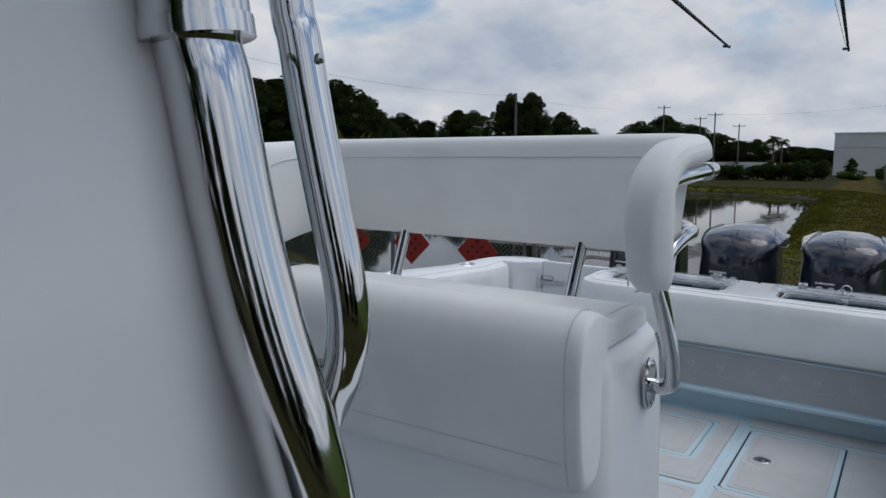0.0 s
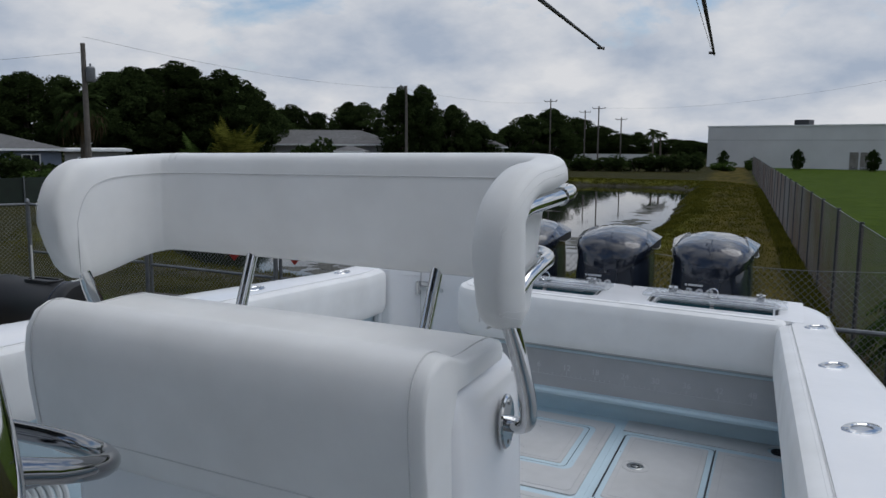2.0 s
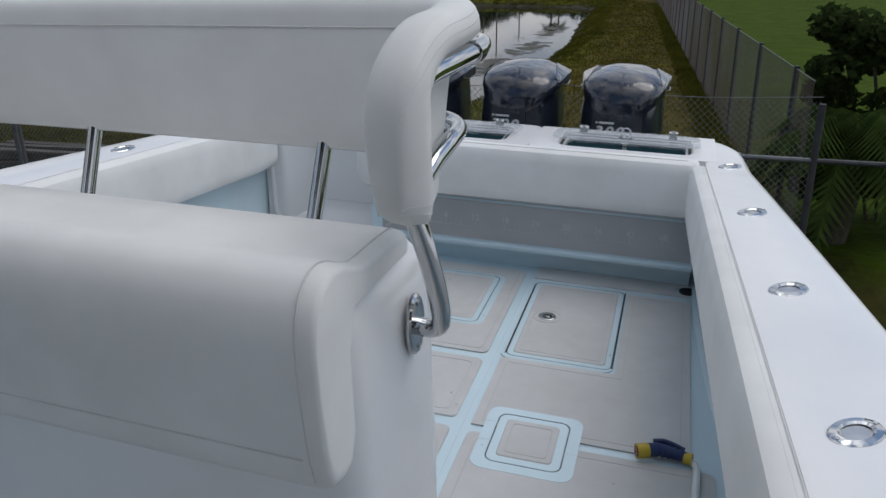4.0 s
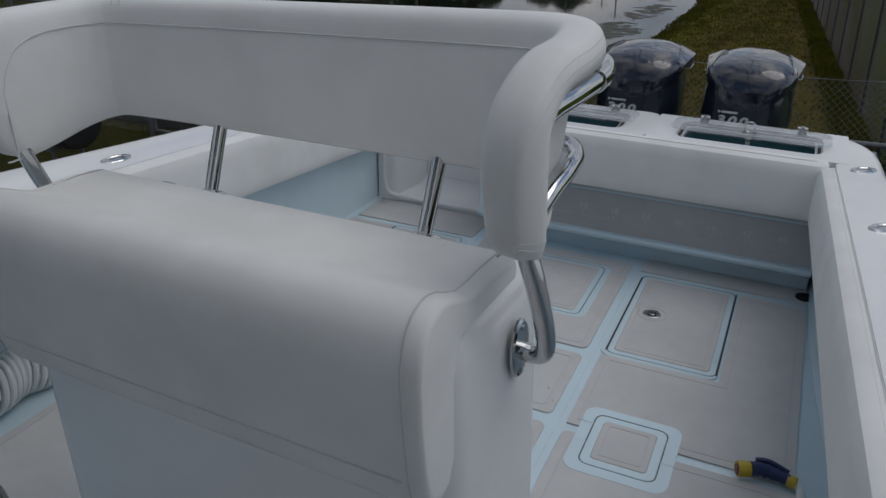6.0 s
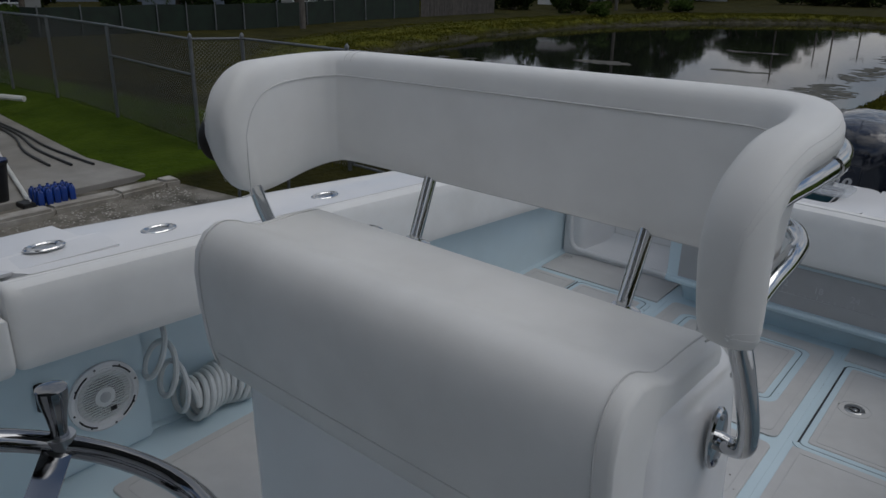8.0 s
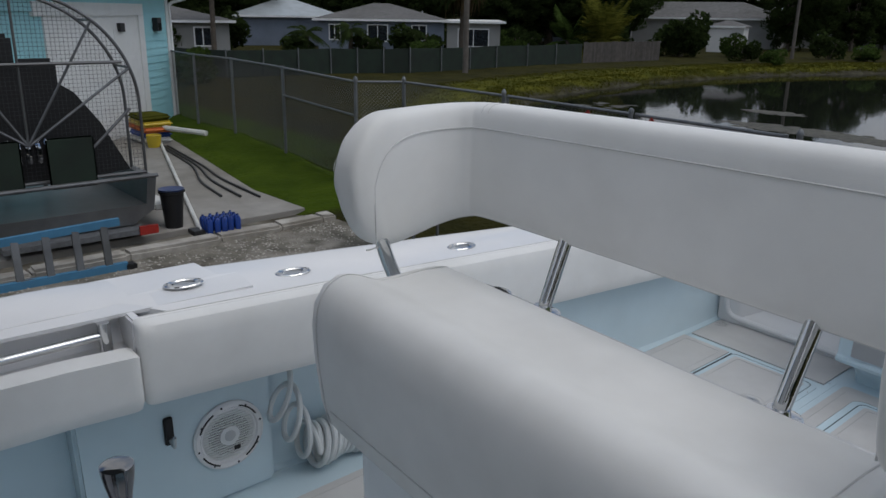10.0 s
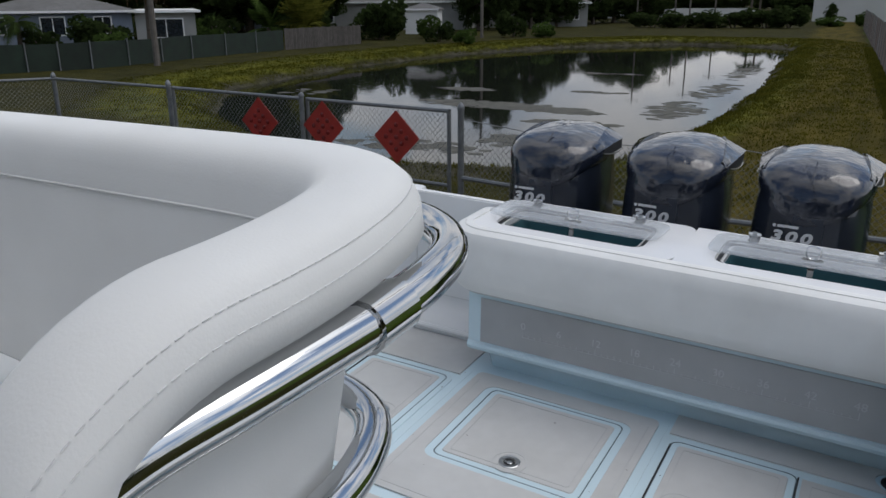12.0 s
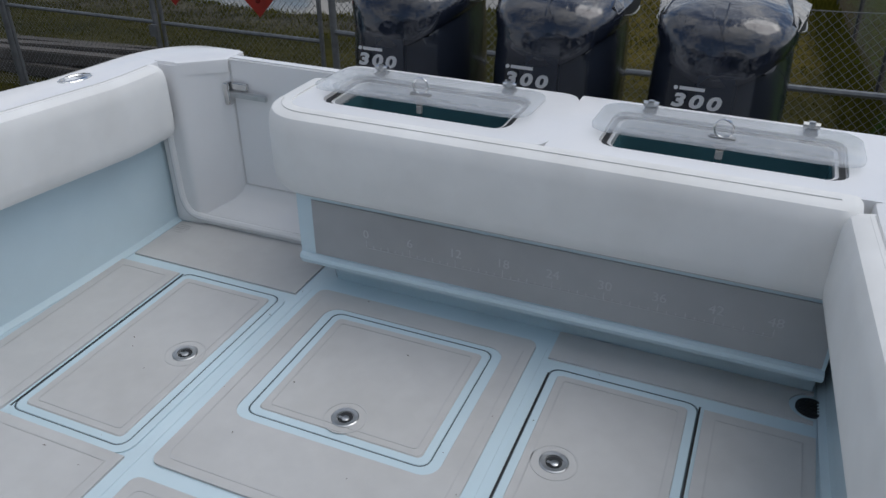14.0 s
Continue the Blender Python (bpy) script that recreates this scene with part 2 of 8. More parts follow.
def foliage(name, dark, light, scale=0.8, trans=0.35):
    """Thin leaves and blades that pass some light; each piece has a tone of its own."""
    m = bpy.data.materials.new(name)
    m.use_nodes = True
    nt = m.node_tree
    nt.nodes.remove(nt.nodes["Principled BSDF"])
    out = nt.nodes["Material Output"]
    geo = nt.nodes.new("ShaderNodeNewGeometry")
    n = nt.nodes.new("ShaderNodeTexNoise")
    n.inputs["Scale"].default_value, n.inputs["Detail"].default_value = scale, 4
    nt.links.new(geo.outputs["Position"], n.inputs["Vector"])
    ad = nt.nodes.new("ShaderNodeMath"); ad.operation = "MULTIPLY_ADD"; ad.inputs[1].default_value = 0.45
    nt.links.new(geo.outputs["Random Per Island"], ad.inputs[0]); nt.links.new(n.outputs["Fac"], ad.inputs[2])
    r = nt.nodes.new("ShaderNodeValToRGB")
    r.color_ramp.elements[0].position, r.color_ramp.elements[0].color = 0.42, (*dark, 1)
    r.color_ramp.elements[1].position, r.color_ramp.elements[1].color = 1.0, (*light, 1)
    nt.links.new(ad.outputs[0], r.inputs[0])
    d = nt.nodes.new("ShaderNodeBsdfDiffuse")
    t = nt.nodes.new("ShaderNodeBsdfTranslucent")
    mx = nt.nodes.new("ShaderNodeMixShader"); mx.inputs[0].default_value = trans
    nt.links.new(r.outputs[0], d.inputs["Color"]); nt.links.new(r.outputs[0], t.inputs["Color"])
    nt.links.new(d.outputs[0], mx.inputs[1]); nt.links.new(t.outputs[0], mx.inputs[2]); nt.links.new(mx.outputs[0], out.inputs[0])
    MATS[name] = m
    return m


LEAF_DARK = foliage("dark_oak_leaf", (0.014, 0.022, 0.008), (0.042, 0.062, 0.020))
LEAF_MID = foliage("green_leaf", (0.026, 0.044, 0.012), (0.062, 0.098, 0.024), 1.2)
LEAF_YEL = foliage("yellow_green_frond", (0.050, 0.056, 0.010), (0.150, 0.150, 0.028), 1.5)
LEAF_DRY = foliage("dry_brown_frond", (0.045, 0.034, 0.020), (0.105, 0.078, 0.045), 1.5)
BLADE = foliage("grass_blade", (0.038, 0.042, 0.007), (0.105, 0.098, 0.016), 0.7, 0.5)


def open_mesh(name, dark, light, cover):
    """Woven screening that lets part of the view through."""
    m = bpy.data.materials.new(name)
    m.use_nodes = True
    nt = m.node_tree
    b = nt.nodes["Principled BSDF"]
    b.inputs["Roughness"].default_value, b.inputs["Specular IOR Level"].default_value = 0.9, 0.15
    co = nt.nodes.new("ShaderNodeTexCoord")
    n = nt.nodes.new("ShaderNodeTexNoise"); n.inputs["Scale"].default_value, n.inputs["Detail"].default_value = 0.6, 7
    nt.links.new(co.outputs["Object"], n.inputs["Vector"])
    r = nt.nodes.new("ShaderNodeValToRGB")
    r.color_ramp.elements[0].position, r.color_ramp.elements[0].color = 0.36, (*dark, 1)
    r.color_ramp.elements[1].position, r.color_ramp.elements[1].color = 0.66, (*light, 1)
    nt.links.new(n.outputs["Fac"], r.inputs[0]); nt.links.new(r.outputs[0], b.inputs["Base Color"])
    t = nt.nodes.new("ShaderNodeBsdfTransparent")
    mr = nt.nodes.new("ShaderNodeMapRange")
    mr.inputs["From Min"].default_value, mr.inputs["From Max"].default_value = 0.3, 0.7
    mr.inputs["To Min"].default_value, mr.inputs["To Max"].default_value = cover - 0.12, cover + 0.12
    nt.links.new(n.outputs["Fac"], mr.inputs["Value"])
    mx = nt.nodes.new("ShaderNodeMixShader")
    nt.links.new(mr.outputs[0], mx.inputs[0]); nt.links.new(t.outputs[0], mx.inputs[1]); nt.links.new(b.outputs[0], mx.inputs[2])
    nt.links.new(mx.outputs[0], nt.nodes["Material Output"].inputs[0])
    MATS[name] = m
    return m


BROWN_MESH = open_mesh("faded_privacy_mesh", (0.030, 0.026, 0.020), (0.075, 0.064, 0.048), 0.5)
RUSTY_WIRE = mat("rusty_chain_link_wire", (0.155, 0.150, 0.140), 0.75, 0.1, col2=(0.115, 0.074, 0.050), scale=0.5)
POST_DARK = mat("dark_weathered_post", (0.070, 0.073, 0.078), 0.6, 0.3, var=0.15, scale=9)


def clear_plastic():
    m = bpy.data.materials.new("clear_acrylic")
    m.use_nodes = True
    nt = m.node_tree
    b = nt.nodes["Principled BSDF"]
    b.inputs["Base Color"].default_value = (0.60, 0.62, 0.65, 1)
    b.inputs["Roughness"].default_value, b.inputs["IOR"].default_value = 0.06, 1.45
    t = nt.nodes.new("ShaderNodeBsdfTransparent")
    t.inputs["Color"].default_value = (0.95, 0.965, 0.97, 1)
    mx = nt.nodes.new("ShaderNodeMixShader")
    mx.inputs[0].default_value = 0.32
    nt.links.new(t.outputs[0], mx.inputs[1]); nt.links.new(b.outputs[0], mx.inputs[2])
    nt.links.new(mx.outputs[0], nt.nodes["Material Output"].inputs[0])
    return m


ACRYLIC = clear_plastic()


def water_surface():
    m = bpy.data.materials.new("pond_water")
    m.use_nodes = True
    nt = m.node_tree
    b = nt.nodes["Principled BSDF"]
    b.inputs["Base Color"].default_value = (0.012, 0.014, 0.011, 1)
    b.inputs["Roughness"].default_value, b.inputs["IOR"].default_value = 0.04, 1.33
    b.inputs["Specular IOR Level"].default_value = 0.6
    co = nt.nodes.new("ShaderNodeTexCoord")
    mp = nt.nodes.new("ShaderNodeMapping"); mp.inputs["Scale"].default_value = (1.0, 0.5, 1.0)
    n = nt.nodes.new("ShaderNodeTexNoise"); n.inputs["Scale"].default_value, n.inputs["Detail"].default_value = 2.2, 5
    bp = nt.nodes.new("ShaderNodeBump"); bp.inputs["Strength"].default_value, bp.inputs["Distance"].default_value = 0.035, 0.04
    nt.links.new(co.outputs["Object"], mp.inputs[0]); nt.links.new(mp.outputs[0], n.inputs["Vector"])
    nt.links.new(n.outputs["Fac"], bp.inputs["Height"]); nt.links.new(bp.outputs[0], b.inputs["Normal"])
    return m


WATER = water_surface()

# ---- mesh helpers ----


def add_box(bm, x0, x1, y0, y1, z0, z1, bevel=0.0, seg=2):
    r = bmesh.ops.create_cube(bm, size=1.0)
    vs = r["verts"]
    bmesh.ops.scale(bm, vec=(x1 - x0, y1 - y0, z1 - z0), verts=vs)
    bmesh.ops.translate(bm, vec=((x0 + x1) / 2, (y0 + y1) / 2, (z0 + z1) / 2), verts=vs)
    if bevel:
        es = list({e for v in vs for e in v.link_edges})
        bmesh.ops.bevel(bm, geom=es, offset=bevel, segments=seg, affect="EDGES", clamp_overlap=True)


def box(*a, **k):
    bm = bmesh.new()
    add_box(bm, *a, **k)
    return bm


def smooth_path(pts, n=8, closed=False):
    """Catmull-Rom through the points."""
    P = [Vector(p) for p in pts]
    out = []
    m = len(P)
    for i in range(m if closed else m - 1):
        if closed:
            a, b, c, d = P[(i - 1) % m], P[i], P[(i + 1) % m], P[(i + 2) % m]
        else:
            b, c = P[i], P[i + 1]
            a = P[i - 1] if i else b * 2 - c
            d = P[i + 2] if i + 2 < m else c * 2 - b
        for k in range(n):
            t = k / n
            out.append(0.5 * ((2 * b) + (c - a) * t + (2 * a - 5 * b + 4 * c - d) * t * t + (3 * b - a - 3 * c + d) * t ** 3))
    if not closed:
        out.append(P[-1])
    return out


def rings(bm, loops, cap=True, closed=False):
    """Skin equal-length loops of points."""
    R = [[bm.verts.new(p) for p in lp] for lp in loops]
    n = len(R[0])
    pairs = list(zip(R, R[1:])) + ([(R[-1], R[0])] if closed else [])
    for a, b in pairs:
        for i in range(n):
            bm.faces.new((a[i], a[(i + 1) % n], b[(i + 1) % n], b[i]))
    if cap and not closed:
        bm.faces.new(list(reversed(R[0])))
        bm.faces.new(R[-1])
    return R


def add_tube(bm, pts, r, n=12, closed=False, cap=True):
    P = [Vector(p) for p in pts]
    m = len(P)
    rad = r if callable(r) else (lambda t: r)
    up = None
    loops = []
    for i, p in enumerate(P):
        if closed:
            t = (P[(i + 1) % m] - P[i - 1]).normalized()
        else:
            t = (P[min(i + 1, m - 1)] - P[max(i - 1, 0)]).normalized()
        if up is None:
            up = t.orthogonal().normalized()
        up = (up - t * up.dot(t)).normalized()
        side = t.cross(up)
        rr = rad(i / (m - 1))
        loops.append([p + (up * math.cos(a) + side * math.sin(a)) * rr for a in (2 * math.pi * k / n for k in range(n))])
    rings(bm, loops, cap, closed)


def tube(pts, r, n=12, closed=False):
    bm = bmesh.new()
    add_tube(bm, pts, r, n, closed)
    return bm


def add_lathe(bm, prof, n=24, at=(0, 0, 0), axis="Z"):
    """Turn (radius, height) pairs round an axis."""
    loops = []
    for r, h in prof:
        lp = []
        for k in range(n):
            a = 2 * math.pi * k / n
            c, s = r * math.cos(a), r * math.sin(a)
            v = (c, s, h) if axis == "Z" else ((h, c, s) if axis == "X" else (s, h, c))
            lp.append(Vector(v) + Vector(at))
        loops.append(lp)
    rings(bm, loops)


def lathe(prof, n=24, at=(0, 0, 0), axis="Z"):
    bm = bmesh.new()
    add_lathe(bm, prof, n, at, axis)
    return bm


def round_rect(x0, x1, y0, y1, r, n=5):
    pts = []
    for cx, cy, a0 in ((x1 - r, y1 - r, 0), (x0 + r, y1 - r, 90), (x0 + r, y0 + r, 180), (x1 - r, y0 + r, 270)):
        for k in range(n + 1):
            a = radians(a0 + 90 * k / n)
            pts.append((cx + r * math.cos(a), cy + r * math.sin(a)))
    return pts


def add_slab(bm, outline, z0, z1, edge=0.0):
    """A plate over a plan outline, with a chamfered upper edge."""
    cx = sum(p[0] for p in outline) / len(outline)
    cy = sum(p[1] for p in outline) / len(outline)

    def inset(p):
        v = Vector((cx - p[0], cy - p[1]))
        v.normalize()
        return (p[0] + v.x * edge * 1.3, p[1] + v.y * edge * 1.3)
    loops = [[(p[0], p[1], z0) for p in outline], [(p[0], p[1], z1 - edge) for p in outline]]
    if edge:
        loops.append([(*inset(p), z1) for p in outline])
    rings(bm, loops)


def slab(*a, **k):
    bm = bmesh.new()
    add_slab(bm, *a, **k)
    return bm


def add_frame(bm, outer, inner, z0, z1):
    """A flat ring between two outlines of equal length."""
    n = len(outer)
    A = [bm.verts.new((*p, z1)) for p in outer]
    B = [bm.verts.new((*p, z1)) for p in inner]
    C = [bm.verts.new((*p, z0)) for p in outer]
    D = [bm.verts.new((*p, z0)) for p in inner]
    for i in range(n):
        j = (i + 1) % n
        bm.faces.new((A[i], A[j], B[j], B[i]))
        bm.faces.new((C[j], C[i], D[i], D[j]))
        bm.faces.new((C[i], C[j], A[j], A[i]))
        bm.faces.new((D[j], D[i], B[i], B[j]))


# ---- things and their parts ----
TILT = Matrix.Rotation(radians(LIST), 4, "Y") @ Matrix.Rotation(radians(TRIM_ANGLE), 4, "X")
I4 = Matrix.Identity(4)


def thing(name, base, label, category, group="", m=None, kind=""):
    """An empty at the base of a thing. m: the frame in which its parts are built."""
    m = I4 if m is None else m
    ob = new(name)
    ob.empty_display_size = 0.1
    ob.matrix_world = m @ Matrix.Translation(base)
    ob["bx"], ob["by"], ob["bz"] = base
    return tagged(ob, label, category, group, kind)


def base_of(ob):
    while ob.parent:
        ob = ob.parent
    return Vector((ob["bx"], ob["by"], ob["bz"]))


def mesh_of(name, bm, material, smooth=True, shift=None, angle=35):
    bmesh.ops.recalc_face_normals(bm, faces=bm.faces)
    if shift is not None:
        bmesh.ops.translate(bm, vec=shift, verts=bm.verts)
    me = bpy.data.meshes.new(name)
    if smooth:
        for f in bm.faces:
            f.smooth = True
        for e in bm.edges:
            if len(e.link_faces) == 2 and e.calc_face_angle(0) > radians(angle):
                e.smooth = False
    bm.to_mesh(me)
    bm.free()
    me.materials.append(material)
    return me


def part(name, bm, material, parent, label="", smooth=True, angle=35, kind=""):
    """A mesh under a thing or a part; bm is in the frame of the whole thing."""
    ob = new(name, mesh_of(name, bm, material, smooth, -base_of(parent), angle))
    ob.parent = parent
    if label:
        ob["label"] = label
    if kind:
        ob["kind"] = kind
    return ob


def solo(name, bm, material, label, category, kind="", m=None, smooth=True, group="", angle=35):
    """A thing that is one plain mesh."""
    ob = new(name, mesh_of(name, bm, material, smooth, None, angle))
    ob.matrix_world = I4 if m is None else m
    return tagged(ob, label, category, group, kind)


def lettering(name, text, size, m, material, parent, label="", shear=0.0, depth=0.002, bold=0.0):
    """Letters of the built-in font as a mesh, in the frame m of the thing."""
    cu = bpy.data.curves.new(name, "FONT")
    cu.body, cu.size, cu.shear, cu.extrude, cu.offset = text, size, shear, depth, bold
    cu.align_x, cu.align_y = "CENTER", "CENTER"
    tmp = bpy.data.objects.new(name, cu)
    scene.collection.objects.link(tmp)
    bpy.context.view_layer.update()
    me = bpy.data.meshes.new_from_object(tmp.evaluated_get(bpy.context.evaluated_depsgraph_get()))
    bpy.data.objects.remove(tmp)
    bpy.data.curves.remove(cu)
    me.transform(Matrix.Translation(-base_of(parent)) @ m)
    me.materials.clear()
    me.materials.append(material)
    ob = new(name, me)
    ob.parent = parent
    if label:
        ob["label"] = label
    return ob


# ---- the boat ----


def zg(y):
    s = min(max(-y, 0.0), 3.0)
    return 0.650 + 0.072 * s - 0.004 * s * s + 0.008 * max(0.0, -y - 3.0)


def xo(y):
    """Half breadth of the gunwale's outer edge."""
    if y > 0.12:
        u = min(1.0, (y - 0.12) / 0.33)
        return 1.12 + 0.215 * math.sqrt(max(0.0, 1 - u * u))
    return 1.335 + 0.103 * min(-y, 2.9) if y < 0 else 1.335


def xi(y):
    return 1.152 + 0.038 * min(max(-y, 0), 3.5)


def xl(y):
    """Half breadth of the cockpit liner, which opens out forward."""
    q = min(max(-y, 0), 4)
    return min(1.20 + 0.02 * q + 0.05 * q * q, 1.485)


def bow(y):
    """Half breadth of the hull at the sheer, drawn in towards the bow."""
    return xo(min(y, 0.1)) * (1.0 if y > -4.5 else max(0.10, 1 - ((-y - 4.5) / 3.4) ** 2))


boat = thing("boat", (0, -2.5, -0.75), "white fibreglass fishing boat with pale blue cockpit and grey non-skid deck",
             "boat", m=TILT)


def hull():
    bm = bmesh.new()
    loops = []
    for y in (0.44, 0.2, -0.6, -1.6, -2.8, -4.2, -4.6, -5.0, -5.4, -5.8, -6.2, -6.6, -7.0, -7.3, -7.6):
        w = bow(y)
        top = zg(y) - 0.05
        half = [(w, top), (w * 0.985, 0.25), (w * 0.90, -0.22), (w * 0.52, -0.48), (0.03, -0.74)]
        loops.append([(x, y, z) for x, z in half] + [(-x, y, z) for x, z in reversed(half)])
    rings(bm, loops, cap=True)
    top = [f for f in bm.faces if f.normal.z > 0.7 and f.calc_center_median().z > 0.3]
    long = [f for f in bm.faces if all(v.co.z > 0.5 for v in f.verts)]
    bmesh.ops.delete(bm, geom=list(set(top + long)), context="FACES")
    part("hull", bm, GEL, boat, "glossy white hull")


hull()


def foredeck():
    bm = bmesh.new()
    ys = [-5.3 - 0.1 * k for k in range(24)]
    o = [(bow(y) - 0.012, y, zg(y) - 0.012) for y in ys]
    o += [(-x, y, z) for x, y, z in reversed(o)]
    rings(bm, [[(x, y, z - 0.05) for x, y, z in o], o, [(x * 0.97, y + 0.01, z + 0.008) for x, y, z in o]])
    part("foredeck", bm, GEL, boat, "white moulded foredeck", smooth=False)


foredeck()


def gunwale(side):
    bm = bmesh.new()
    ys = [0.45, 0.448, 0.44, 0.42, 0.39, 0.35, 0.34, 0.32, 0.28, 0.25, 0.24, 0.23, 0.12] + [-0.1 * k for k in range(1, 60)]
    loops = []
    for y in ys:
        z, o = zg(y), (xo(y) if y > -4.5 else bow(y) + 0.004)
        i = xi(y) - 0.004
        if side < 0 and y > 0.235:
            i = 1.075 - 0.138 * min(1.0, (y - 0.235) / 0.115)
        if side < 0 and y < -2.79:
            i = 1.375
        i = min(i, o - 0.01)
        sec = [(o - 0.012, z - 0.10), (o, z - 0.035), (o - 0.004, z - 0.012), (o - 0.016, z - 0.002), (o - 0.03, z),
               (i + 0.02, z), (i + 0.004, z - 0.004), (i, z - 0.016), (i, z - 0.05)]
        loops.append([(side * x, y, zz) for x, zz in sec])
    rings(bm, loops, cap=True)
    part("gunwale", bm, GEL, boat, "wide glossy white gunwale cap")


def forward_cap():
    bm = bmesh.new()
    pts = [(-1.300, -2.42), (-1.440, -2.405), (-1.452, -2.47), (-1.60, -2.485), (-1.63, -3.9), (-1.33, -3.9)]
    rings(bm, [[(x, y, zg(y) - 0.002) for x, y in pts], [(x, y, zg(y) + 0.008) for x, y in pts]])
    part("forward_cap", bm, GEL, boat, "raised forward part of the gunwale cap")


def pad_sweep(path, prof, ends=0.03):
    """Sweep (out, z) pairs along plan points (x, y, outward x, outward y, z shift); the ends are drawn in."""
    bm = bmesh.new()
    loops = []
    n = len(path)
    run = [0.0]
    for a, b in zip(path, path[1:]):
        run.append(run[-1] + math.hypot(b[0] - a[0], b[1] - a[1]))
    zc = sum(z for _, z in prof) / len(prof)
    for k, (x, y, ox, oy, dz) in enumerate(path):
        d = min(run[k], run[-1] - run[k])
        f = 1.0 if d >= ends else 0.80 + 0.20 * math.sqrt(max(0.0, 1 - (1 - d / ends) ** 2))
        loops.append([(x + ox * o * f, y + oy * o * f, zc + (z - zc) * (0.5 + 0.5 * f) + dz) for o, z in prof])
    rings(bm, loops)
    return bm


BOLSTER = [(0.0, 0.40), (0.03, 0.384), (0.058, 0.388), (0.074, 0.408), (0.08, 0.44), (0.08, 0.585), (0.076, 0.615),
           (0.064, 0.636), (0.04, 0.647), (0.0, 0.652)]


def side_bolster(side, ya, yb, name="coaming_bolster", drop=0.0, deep=1.0):
    n = 30
    ys = [ya, ya - 0.006, ya - 0.016, ya - 0.03] + [ya - 0.05 + (yb - ya + 0.10) * k / n for k in range(n + 1)] + [yb + 0.03, yb + 0.016, yb + 0.006, yb]
    bm = pad_sweep([(side * (xi(y) - 0.004), y, -side, 0, zg(y) - 0.652) for y in ys], [(o * deep, min(z, 0.652 - drop)) for o, z in BOLSTER])
    ob = part(name, bm, VINYL, boat, "padded white vinyl coaming bolster")
    for k, o in enumerate((0.002, 0.014) if not drop else ()):
        seam = tube([(side * (xi(y) - 0.004 - o), y, zg(y) - 0.001 + 0.0015 - 0.004 * k) for y in ys[3:-3]], 0.0016, 5)
        part("seam", seam, VINYL_SEAM, ob)


for sd in (1, -1):
    gunwale(sd)
forward_cap()
side_bolster(1, -0.055, -3.6, deep=0.78)
side_bolster(-1, 0.205, -2.812, deep=0.72)
side_bolster(-1, -2.822, -4.2, drop=0.085)


def transom_bolster():
    pts = []
    for k in range(9):
        a = radians(90 * k / 8)
        pts.append((-0.385 - 0.085 * math.cos(a), 0.085 - 0.085 * math.sin(a), -math.cos(a), -math.sin(a), 0))
    path = [(-0.47, 0.30, -1, 0, 0), (-0.47, 0.27, -1, 0, 0), (-0.47, 0.2, -1, 0, 0)] + pts
    path += [(-0.3 + 1.38 * k / 20, 0.0, 0, -1, 0) for k in range(21)] + [(1.105, 0, 0, -1, 0), (1.12, 0, 0, -1, 0), (1.13, 0, 0, -1, 0)]
    path = [(x - 0.012 if k < 12 else x, y, a, b, 0.008) for k, (x, y, a, b, _) in enumerate(path)]
    prof = [(o * 0.95, z) for o, z in BOLSTER]
    ob = part("transom_bolster", pad_sweep(path, prof), VINYL, boat, "long padded white vinyl transom bolster")
    part("seam", tube([(x + ox * 0.03, y + oy * 0.03, 0.6575) for x, y, ox, oy, _ in path[4:-3]], 0.0015, 5), VINYL_SEAM, ob)
    part("piping", tube([(x + ox * 0.035, y + oy * 0.035, 0.388) for x, y, ox, oy, _ in path[4:-2]], 0.006, 6), TREAD_EDGE, ob)


transom_bolster()


